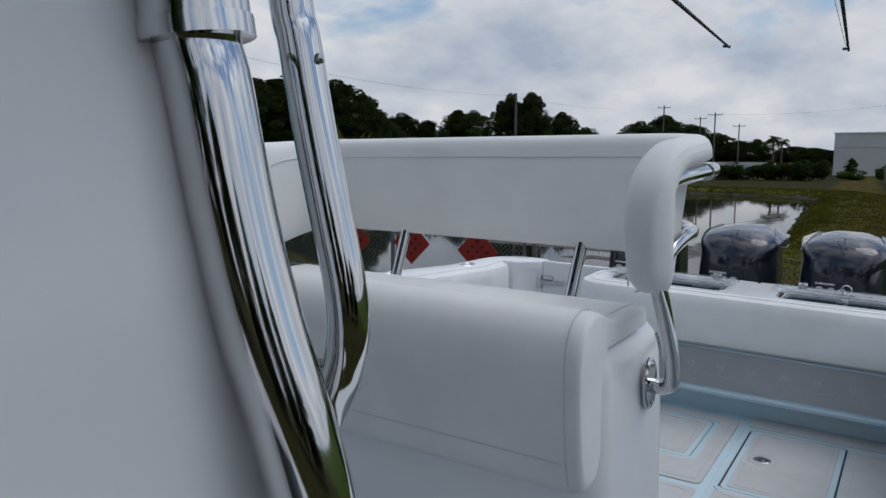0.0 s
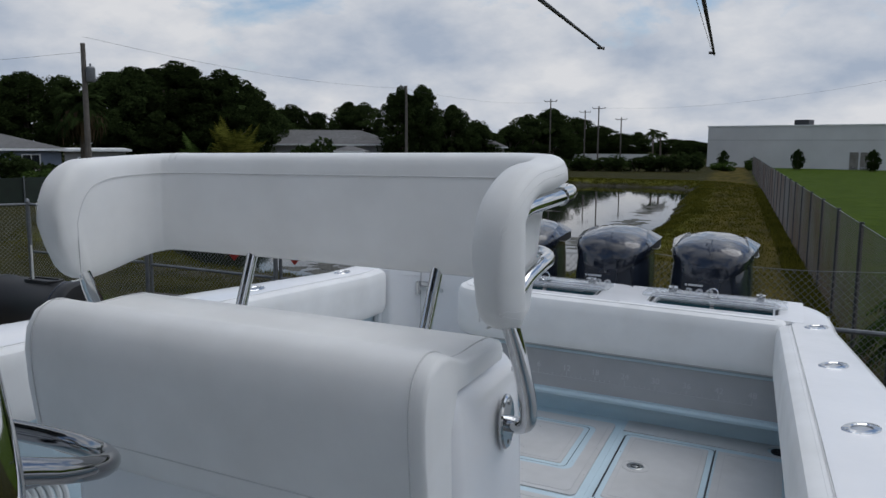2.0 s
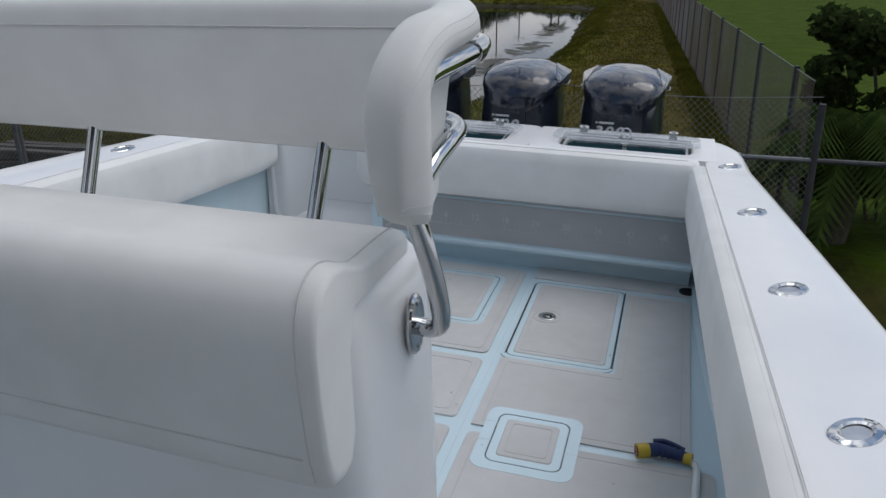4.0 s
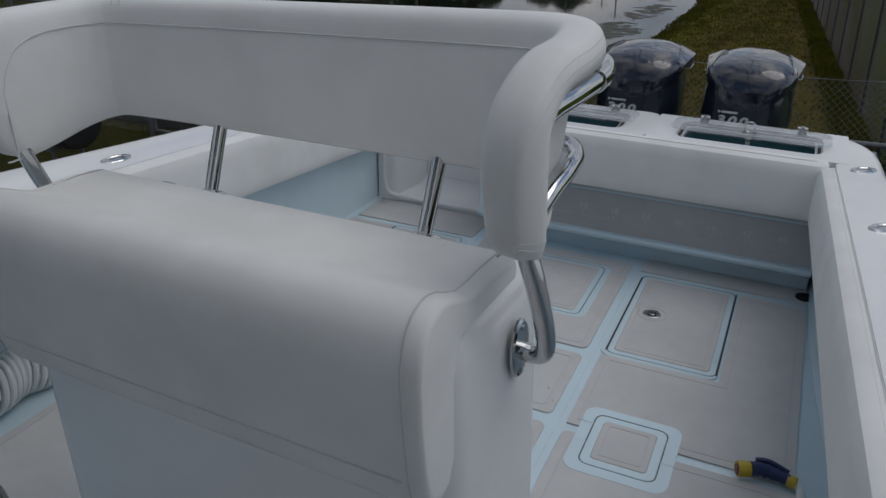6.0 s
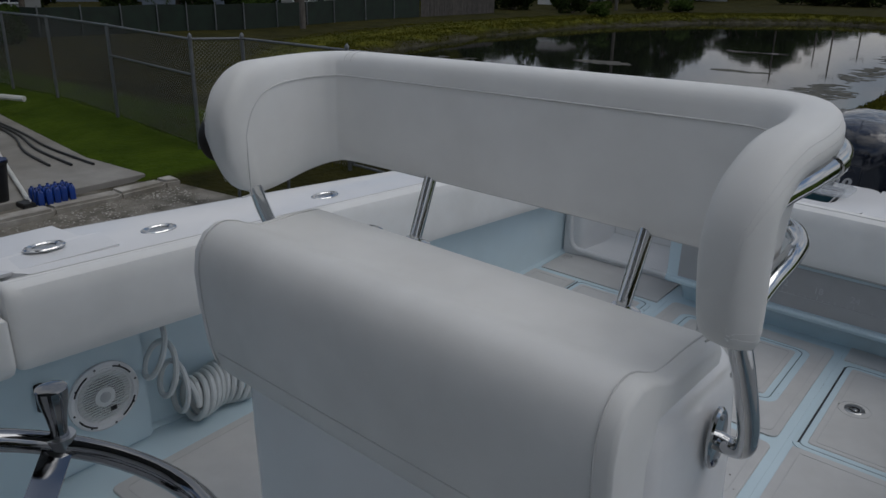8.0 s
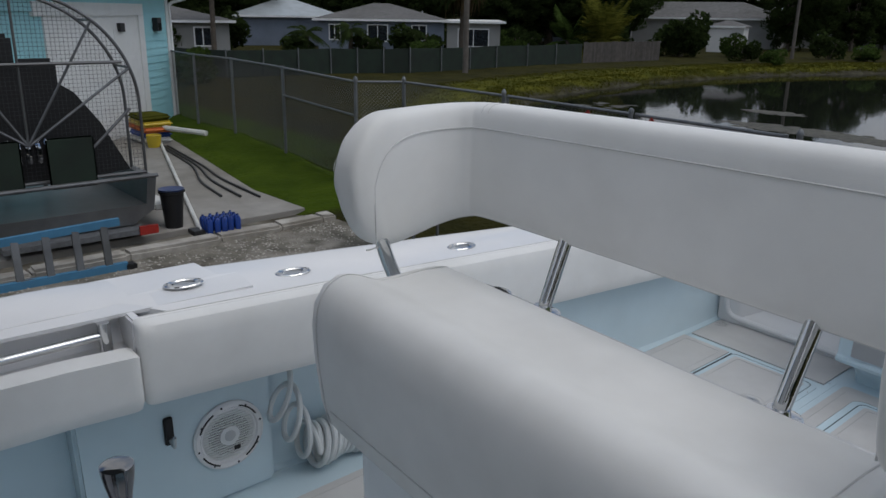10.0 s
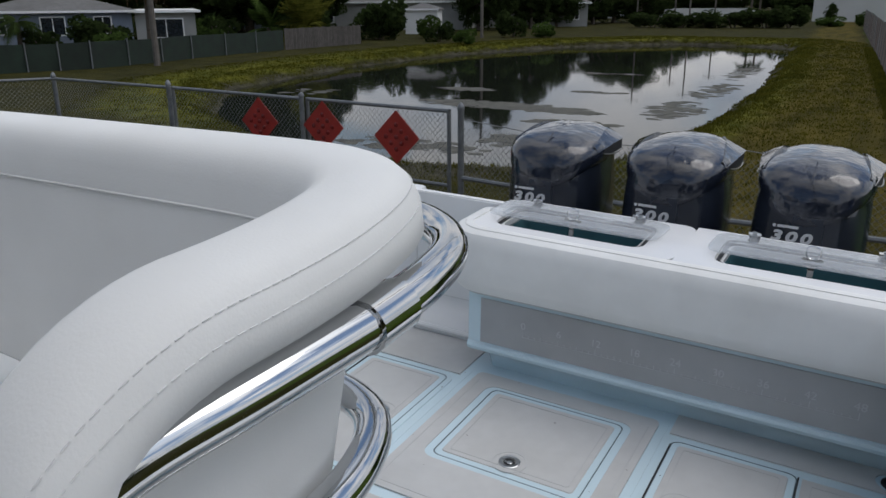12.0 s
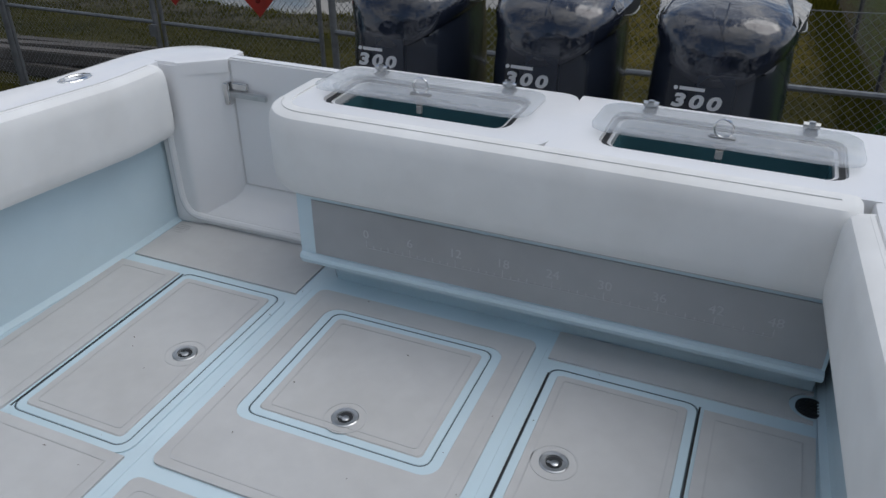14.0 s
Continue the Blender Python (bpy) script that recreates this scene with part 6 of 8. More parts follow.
def chain_link(bm, a, b, z0, z1, pitch=0.045, r=0.0019):
    """Crossing wires between two plan points."""
    A, B = Vector((a[0], a[1], 0)), Vector((b[0], b[1], 0))
    L = (B - A).length
    u = (B - A) / L
    nrm = Vector((-u.y, u.x, 0))
    H = z1 - z0
    slope = 1.0
    for sgn in (1, -1):
        s = -H / slope
        while s < L:
            p0, p1 = s, s + H / slope
            q0, q1 = max(0.0, p0), min(L, p1)
            if q1 - q0 > 0.02:
                za = (q0 - p0) * slope
                zb = (q1 - p0) * slope
                if sgn < 0:
                    za, zb = H - za, H - zb
                P, Q = A + u * q0 + Vector((0, 0, z0 + za)), A + u * q1 + Vector((0, 0, z0 + zb))
                d = (Q - P).normalized()
                w = d.cross(nrm).normalized() * r
                o = nrm * r * 1.2 * sgn
                k = nrm * r
                rings(bm, [[p + o + w, p + o + k, p + o - w] for p in (P, Q)], cap=False)
            s += pitch * 1.414


def post(parent, x, y, z1, r=0.032, cap=True, name="fence_post", m=None):
    prof = [(r, G - 0.05), (r, z1)] + ([(r * 1.15, z1), (r * 1.15, z1 + 0.02), (r * 0.7, z1 + 0.05), (r * 0.2, z1 + 0.065)] if cap else [])
    part(name, lathe(prof, 12, (x, y, 0)), m or GALV, parent)


def rail(parent, a, b, z, r=0.021, name="rail", z2=None):
    part(name, tube([(a[0], a[1], z), (b[0], b[1], z if z2 is None else z2)], r, 8), GALV, parent)


def gate_y(x):
    """The line of the gate and its posts."""
    return 4.17 - 0.0733 * (x + 2.8)


def gate():
    g = thing("chain_link_gate", (-4.9, 4.3, G), "galvanised double chain link gate hung with red diamond markers", "gate")
    top, mid, low = 0.47, -0.30, G + 0.1
    for xa, xb in ((-7.22, -4.93), (-4.84, -2.90)):
        a, b = (xa, gate_y(xa)), (xb, gate_y(xb))
        for z in (top, mid, low):
            rail(g, a, b, z)
        for x, y in (a, b):
            part("gate_stile", tube([(x, y, low), (x, y, top + 0.02)], 0.022, 8), GALV, g)
        bm = bmesh.new()
        chain_link(bm, a, b, low, top)
        part("chain_link_mesh", bm, WIRE, g, kind="stuff")
    part("drop_rod", lathe([(0.03, G), (0.03, 0.50), (0.034, 0.50), (0.034, 0.52), (0.02, 0.545), (0.0, 0.55)], 12, (-4.885, gate_y(-4.885) - 0.05, 0)), GALV, g)
    part("latch", box(-4.93, -4.83, gate_y(-4.88) - 0.12, gate_y(-4.88) - 0.07, -0.42, -0.30, bevel=0.01), GALV, g)
    for x, z in ((-5.60, 0.165), (-4.58, 0.185), (-3.545, 0.155)):
        y = gate_y(x) - 0.04
        d = part("diamond_marker", lathe([(0.285, -0.004), (0.285, 0.004)], 4, (x, y, z), "Y"), RED, g, "red diamond road marker")
        for dx, dz in ((0, 0.13), (0, -0.13), (0.13, 0), (-0.13, 0), (0.065, 0.065), (-0.065, 0.065), (0.065, -0.065), (-0.065, -0.065), (0, 0)):
            part("reflector", lathe([(0.026, -0.004), (0.026, -0.010), (0.016, -0.014), (0.0, -0.015)], 12, (x + dx, y, z + dz), "Y"), RED_DARK, d)


gate()


def fence_left():
    f = thing("chain_link_fence", (-9, 4.5, G), "galvanised chain link fence with capped posts", "fence")
    P = [(-7.31, 4.50), (-9.85, 4.60), (-10.3, 3.92)]
    for x, y in P:
        post(f, x, y, 0.50)
    for a, b in zip(P, P[1:]):
        rail(f, a, b, 0.47)
        bm = bmesh.new()
        chain_link(bm, a, b, G + 0.05, 0.47)
        part("chain_link_mesh", bm, WIRE, f, kind="stuff")
    rail(f, P[0], P[1], -0.28, name="brace_rail")
    f = thing("screened_fence", (-17, 4.7, G), "old chain link fence hung with sheer dark brown mesh", "fence")
    P = [(-10.36, 3.93), (-13.9, 4.5), (-17.1, 4.86), (-19.2, 4.8), (-24.0, 5.2)]
    for x, y in P[1:]:
        post(f, x, y, 0.50, cap=False)
    for a, b in zip(P, P[1:]):
        rail(f, a, b, 0.47)
        bm = bmesh.new()
        chain_link(bm, a, b, G + 0.05, 0.47, 0.06)
        part("chain_link_mesh", bm, WIRE, f, kind="stuff")
        bm = bmesh.new()
        n = 24
        rows = []
        for k in range(n + 1):
            t = k / n
            x, y = a[0] + (b[0] - a[0]) * t, a[1] + (b[1] - a[1]) * t + 0.03
            o = 0.03 * math.sin(t * 9) * math.sin(math.pi * t)
            rows.append([bm.verts.new((x, y + o * (1 - 0.5 * q), G + (0.46 - G) * q)) for q in (0, 0.33, 0.67, 1)])
        for r0, r1 in zip(rows, rows[1:]):
            for q in range(3):
                bm.faces.new((r0[q], r1[q], r1[q + 1], r0[q + 1]))
        part("screen", bm, BROWN_MESH, f, "sheer dark brown screening mesh")
    rail(f, P[0], P[1], -0.10, name="brace_rail")


fence_left()


def fence_right():
    f = thing("chain_link_fence", (0, 3.8, G), "chain link fence with one low rail behind the outboards", "fence")
    P = [(-2.76, 4.17), (-0.16, 3.78), (2.24, 3.74)]
    for (x, y), z in zip(P, (0.50, 0.42)):
        post(f, x, y, z)
    post(f, P[-1][0], P[-1][1], 0.30, cap=False, m=POST_DARK)
    for a, b in zip(P, P[1:]):
        rail(f, a, b, -0.20, r=0.024)
        bm = bmesh.new()
        chain_link(bm, a, b, G + 0.05, 0.32)
        part("chain_link_mesh", bm, WIRE, f, kind="stuff")
        part("top_wire", tube(smooth_path([(a[0], a[1], 0.40), ((a[0] + b[0]) / 2, (a[1] + b[1]) / 2, 0.32), (b[0], b[1], 0.36)], 6), 0.004, 5), WIRE, f)
    part("rail", tube([(2.24, 3.74, -0.20), (7.5, 3.7, -0.20)], 0.024, 8), POST_DARK, f)
    s = thing("side_fence", (fence_x(30), 30, G), "long rusty chain link fence beside the mown track", "fence")
    ends = [2.65] + [5.1 + 2.45 * k for k in range(33)]
    for a, b in zip(ends, ends[1:]):
        if a > 4:
            post(s, fence_x(a), a, 0.46, r=0.03, cap=False, m=POST_DARK)
        a = max(a, 4.2)
        bm = bmesh.new()
        chain_link(bm, (fence_x(a), a), (fence_x(b), b), G + 0.03, 0.43, 0.05 if b < 30 else 0.09, 0.0032 if b < 30 else 0.0055)
        part("chain_link_mesh", bm, RUSTY_WIRE, s, kind="stuff")
        part("tension_wire", tube([(fence_x(a), a, 0.43), (fence_x(b), b, 0.43)], 0.006, 5), GALV, s)


fence_right()


def green_fence():
    f = thing("green_screen_fence", (-31, 22, G), "low fence screened with dark green mesh beyond the pond", "fence")
    P = [(-46.0, 9.0), (-38.0, 10.5), (-32.0, 11.5), (-31.9, 16.8), (-30.3, 20.3), (-31.2, 27.0), (-31.7, 34.8)]
    for a, b in zip(P, P[1:]):
        A, B = Vector((*a, 0)), Vector((*b, 0))
        u = B - A
        nrm = Vector((-u.y, u.x, 0)).normalized() * 0.02
        bm = bmesh.new()
        rings(bm, [[p + nrm + Vector((0, 0, G - 0.05)), p - nrm + Vector((0, 0, G - 0.05)), p - nrm + Vector((0, 0, z)), p + nrm + Vector((0, 0, z))] for p, z in ((A, -0.12), (A.lerp(B, 0.5), -0.16), (B, -0.12))])
        part("screen", bm, GREEN_MESH, f)
        for k in range(3):
            p = A.lerp(B, k / 3) - nrm * 4
            post(f, p.x, p.y, -0.06, r=0.03, cap=False)
    w = thing("board_fence", (-31.6, 38, G), "dark weathered board fence beyond the pond", "fence")
    a, b = Vector((-31.7, 34.95, 0)), Vector((-31.5, 42.6, 0))
    L = (b - a).length
    n = int(L / 0.16)
    for k in range(n):
        p, q = a.lerp(b, k / n), a.lerp(b, (k + 0.9) / n)
        d = Vector((0.02, 0, 0))
        h = -0.08 + 0.06 * random.random()
        bm = bmesh.new()
        rings(bm, [[p + Vector((0, 0, G)), p + d + Vector((0, 0, G)), p + d + Vector((0, 0, h)), p + Vector((0, 0, h))], [q + Vector((0, 0, G)), q + d + Vector((0, 0, G)), q + d + Vector((0, 0, h)), q + Vector((0, 0, h))]])
        part("board", bm, WOOD, w, smooth=False)


green_fence()

# ---- garage and yard ----


def garage():
    g = thing("garage", (-20.2, 4.1, G), "pale aqua lap-sided garage with white trim and metal roof", "garage")
    c, e = Vector((-21.2, 4.95, 0)), Vector((0.752, -0.659, 0))      # corner, and the way along the front
    n = Vector((0.659, 0.752, 0))                                   # out of the front
    z0, z1 = YARD - 0.05, 2.0
    F = lambda u, o, z: c + e * u + n * o + Vector((0, 0, z))

    def slab_uv(u0, u1, o0, o1, a, b):
        bm = bmesh.new()
        rings(bm, [[F(u, o0, a), F(u, o1, a), F(u, o1, b), F(u, o0, b)] for u in (u0, u1)])
        return bm
    wall = part("wall", slab_uv(0, 11, -7.0, -0.03, z0, z1 + 0.1), SIDING, g)
    z = z0
    while z < z1:
        for u0, u1 in (((0.16, 1.75),) if z < 1.48 else ((0.16, 9.0),)):
            bm = bmesh.new()
            h = min(0.185, z1 - z)
            rings(bm, [[F(u, -0.03, z), F(u, 0.022, z), F(u, 0.004, z + h), F(u, -0.03, z + h)] for u in (u0, u1)])
            part("siding_board", bm, SIDING, wall, smooth=False)
        z += 0.185
    part("corner_trim", slab_uv(-0.03, 0.16, -0.05, 0.04, z0, z1), TRIM, g)
    part("door_casing", slab_uv(1.75, 2.05, -0.03, 0.045, z0, 1.70), TRIM, g)
    part("door_head", slab_uv(2.05, 7.0, -0.03, 0.045, 1.42, 1.70), TRIM, g)
    d = part("garage_door", slab_uv(2.05, 6.6, -0.028, 0.004, z0, 1.42), TRIM, g, "white panelled garage door")
    for k in range(4):
        for j in range(3):
            za = z0 + 0.08 + 0.66 * k
            bm = slab_uv(2.2 + 1.45 * j, 3.5 + 1.45 * j, 0.002, 0.016, za, za + 0.5)
            part("door_panel", bm, TRIM, d, smooth=False)
    part("fascia", slab_uv(-0.75, 11.5, 0.55, 0.62, z1 + 0.10, z1 + 0.33), TRIM, g, "white gutter")
    part("soffit", slab_uv(-0.7, 11.5, -0.2, 0.58, z1 + 0.08, z1 + 0.11), TRIM, g)
    bm = bmesh.new()
    rings(bm, [[F(-0.75, 0.62, z1 + 0.30), F(-0.75, -7.5, z1 + 0.30), F(2.8, -3.4, z1 + 1.75)], [F(11.5, 0.62, z1 + 0.30), F(11.5, -7.5, z1 + 0.30), F(8, -3.4, z1 + 1.75)]])
    roof = part("roof", bm, ROOF_METAL, g, "pale standing seam metal roof", smooth=False)
    for k in range(22):
        u = -0.3 + 0.5 * k
        t = max(0.0, (2.8 - u) / 3.55) if u < 2.8 else 0.0
        part("roof_seam", tube([F(u, 0.60, z1 + 0.315), F(max(u, 0.0) if t else u, 0.62 - 4.02 * (1 - t), z1 + 0.315 + 1.45 * (1 - t))], 0.022, 6), ROOF_METAL, roof)
    part("downpipe", tube(smooth_path([F(-0.65, 0.5, z1 + 0.15), F(-0.60, 0.35, z1 - 0.12), F(-0.10, 0.06, z1 - 0.30), F(-0.06, 0.06, z1 - 0.8), F(-0.06, 0.06, z0 + 0.1)], 5), 0.045, 8), TRIM, g)
    lamp = part("wall_lamp", slab_uv(0.85, 1.13, 0.0, 0.16, 1.02, 1.36), DARK, g, "dark wall lantern")
    part("lamp_glass", slab_uv(0.89, 1.09, 0.161, 0.166, 1.05, 1.22), GLASS_DARK, lamp)
    bm = slab_uv(3.05, 3.28, -0.02, 0.10, 1.05, 1.25)
    part("door_light", bm, DARK, g)


garage()


def airboat():
    a = thing("airboat", (-10.3, -1.2, YARD), "aluminium airboat with black seats and round propeller cage on a trailer", "airboat")
    cx, cy, cz, R = -10.0, -1.235, 0.35, 1.435
    hy = -0.98
    # hoops of the cage face along x
    for dx, rr in ((0.0, R), (-0.55, R * 0.99)):
        bm = bmesh.new()
        arc = [(cx + dx, cy + rr * math.cos(t), cz + rr * math.sin(t)) for t in (math.pi * k / 40 for k in range(41))]
        add_tube(bm, [(cx + dx, cy + rr, cz - 0.95)] + arc + [(cx + dx, cy - rr, cz - 0.95)], 0.022, 8)
        part("cage_hoop", bm, ALU, a)
    for ang in (20, 50, 90, 130, 160):
        t = radians(ang)
        p = Vector((cx, cy + R * math.cos(t), cz + R * math.sin(t)))
        part("cage_strut", tube([p, Vector((cx, cy, cz - 0.45))], 0.018, 6), ALU, a)
        part("cage_spacer", tube([p, p + Vector((-0.55, 0, 0))], 0.018, 6), ALU, a)
    part("cage_bar", tube([(cx + 0.05, cy - R * 0.82, cz + 0.57), (cx + 0.05, cy + R * 0.86, cz + 0.57)], 0.022, 8), ALU, a)
    part("cage_bar", tube([(cx, cy - R * 0.98, cz - 0.93), (cx, cy + R * 1.0, cz - 0.93)], 0.026, 8), ALU, a)
    part("cage_diagonal", tube([(cx, cy + 1.3, cz - 0.05), (cx, cy + 0.35, cz - 0.93)], 0.02, 6), ALU, a)
    bm = bmesh.new()
    for k in range(-27, 28):
        y = k * 0.052
        h = math.sqrt(max(0.0, R * R - y * y))
        add_tube(bm, [(cx - 0.02, cy + y, cz - 0.93), (cx - 0.02, cy + y, cz + h)], 0.0022, 3, cap=False)
    for k in range(-17, 28):
        z = k * 0.052
        h = math.sqrt(max(0.0, R * R - max(0.0, z) ** 2))
        add_tube(bm, [(cx - 0.02, cy - h, cz + z), (cx - 0.02, cy + h, cz + z)], 0.0022, 3, cap=False)
    part("cage_mesh", bm, POST_DARK, a, kind="stuff")
    bm = bmesh.new()
    hull = [(-0.95, -0.62), (-1.0, -1.05), (-0.85, -1.24), (0.85, -1.24), (1.15, -1.06), (1.22, -0.60), (1.10, -0.60), (1.05, -0.98), (-0.88, -0.98), (-0.86, -0.62)]
    rings(bm, [[(x, hy + u, z) for u, z in hull] for x in (-14.2, -13.4, -10.6, -9.72)])
    part("hull", bm, ALU, a, "dull aluminium hull", smooth=False)
    part("hull_rim", tube([(-9.72, hy - 0.95, -0.60), (-9.72, hy + 1.24, -0.59)], 0.03, 8), ALU, a)
    for y in (-0.45, 0.42):
        part("rudder", box(-9.78, -9.74, cy + y - 0.28, cy + y + 0.30, -0.64, 0.02, bevel=0.02), GREEN_MESH, a, "dark green rudder")
    bm = bmesh.new()
    side = [(-2.0, 0.85), (-1.35, 0.95), (-0.95, 0.80), (-0.58, 0.52), (-0.25, 0.08), (0.08, -0.58), (-0.4, -0.60), (-2.0, -0.60)]
    rings(bm, [[(x, y + 0.04 * noise.noise((x * 3, y * 4, z)), z + 0.07 * noise.noise((x * 5, y * 3, z * 2))) for y, z in side] for x in (-10.75, -10.62, -10.5, -10.38, -10.26)])
    part("engine_cover", bm, BLACK, a, "crumpled black cover over the engine", smooth=False)
    part("engine_block", box(-10.9, -10.3, cy - 0.35, cy + 0.35, -0.6, 0.25, bevel=0.05), DARK, a, "black engine")
    for k in range(6):
        part("exhaust_pipe", tube(smooth_path([(-10.35, cy - 0.3 + 0.12 * k, -0.45), (-10.22, cy - 0.32 + 0.12 * k, -0.2), (-10.4, cy - 0.25 + 0.1 * k, 0.08)], 4), 0.035, 7), STEEL, a, "bright exhaust header pipe")
    for y, z, w, h in ((-0.85, 0.62, 0.62, 0.65), (-0.12, 0.78, 0.6, 0.95), (0.42, 0.60, 0.55, 0.65)):
        part("seat_back", box(-11.15, -11.0, cy + y - w / 2, cy + y + w / 2, z - h / 2, z + h / 2, bevel=0.06), BLACK, a, "black padded seat")
        part("seat_pad", box(-11.6, -11.05, cy + y - w / 2, cy + y + w / 2, z - h / 2 - 0.12, z - h / 2, bevel=0.05), BLACK, a)
        part("seat_post", tube([(-11.3, cy + y, z - h / 2 - 0.1), (-11.3, cy + y, -0.9)], 0.03, 8), ALU, a)
    part("trailer_frame", box(-14.2, -9.5, hy - 0.8, hy + 0.95, -1.33, -1.26), GALV, a)
    part("trailer_light", box(-9.52, -9.48, hy + 0.85, hy + 1.10, -1.34, -1.22), RED, a)
    for y in (hy - 1.0, hy + 1.15):
        part("wheel", lathe([(0.18, -0.09), (0.28, -0.09), (0.30, 0.0), (0.28, 0.09), (0.18, 0.09)], 24, (-12.0, y, YARD + 0.30), "Y"), BLACK, a)
    part("trailer_fender", box(-12.6, -9.9, hy + 1.22, hy + 1.5, -1.14, -1.06, bevel=0.02), PIPE_WHITE, a)


airboat()


def ladder():
    l = thing("step_ladder", (-8.7, -1.4, -1.49), "blue fibreglass step ladder lying on its side", "ladder")
    A = [Vector((-8.60, -2.9, -1.445)), Vector((-8.63, -0.60, -1.445))]
    B = [Vector((-8.80, -2.9, -1.00)), Vector((-8.72, -0.62, -0.90))]
    for P in (A, B):
        bm = bmesh.new()
        rings(bm, [[p + Vector((dx, 0, dz)) for dx, dz in ((-0.035, -0.045), (0.035, -0.045), (0.035, 0.045), (-0.035, 0.045))] for p in P])
        part("rail", bm, LADDER, l)
    for k in range(7):
        t = (k + 0.35) / 7
        p, q = A[0].lerp(A[1], t), B[0].lerp(B[1], t + 0.01)
        bm = bmesh.new()
        rings(bm, [[r + Vector((dx, dy, 0)) for dx, dy in ((-0.03, -0.04), (0.03, -0.04), (0.03, 0.04), (-0.03, 0.04))] for r in (p, q)])
        part("step", bm, ALU, l)
        if k % 2:
            part("brace", tube([p.lerp(q, 0.1) + Vector((0.03, 0, 0)), A[0].lerp(A[1], t + 0.09) + Vector((0, 0, 0.03))], 0.012, 6), ALU, l)
    part("foot", box(-8.70, -8.56, -0.62, -0.50, -1.49, -1.42, bevel=0.01), BLACK, l)


ladder()


def jugs():
    rs = random.Random(9)
    first = None
    for i in range(3):
        for j in range(5):
            x, y = -9.45 + 0.115 * i + rs.uniform(-0.008, 0.008), 0.745 + 0.102 * j + rs.uniform(-0.008, 0.008)
            if first is None:
                first = thing("plastic_jug", (0, 0, 0), "blue plastic oil jug standing on the slab", "jug", "blue jugs on the slab")
                bm = bmesh.new()
                rings(bm, [[(a, b, z) for a, b in round_rect(-0.06 * s, 0.06 * s, -0.055 * s, 0.055 * s, 0.02 * s, 3)] for z, s in ((0, 0.95), (0.01, 1), (0.22, 1), (0.26, 0.8), (0.285, 0.45))])
                bd = part("body", bm, JUG, first)
                part("cap", lathe([(0.024, 0.28), (0.024, 0.315), (0.0, 0.318)], 12), NAVY, first)
                part("handle", tube(smooth_path([(0.045, 0, 0.22), (0.055, 0, 0.27), (0.02, 0, 0.29)], 4), 0.012, 6), JUG, bd)
                ob = first
                ob.matrix_world = Matrix.Translation((x, y, YARD)) @ Matrix.Scale(0.72, 4)
            else:
                copy_thing(first, Matrix.Translation((x, y, YARD)) @ Matrix.Rotation(rs.uniform(-0.4, 0.4), 4, "Z"))


jugs()


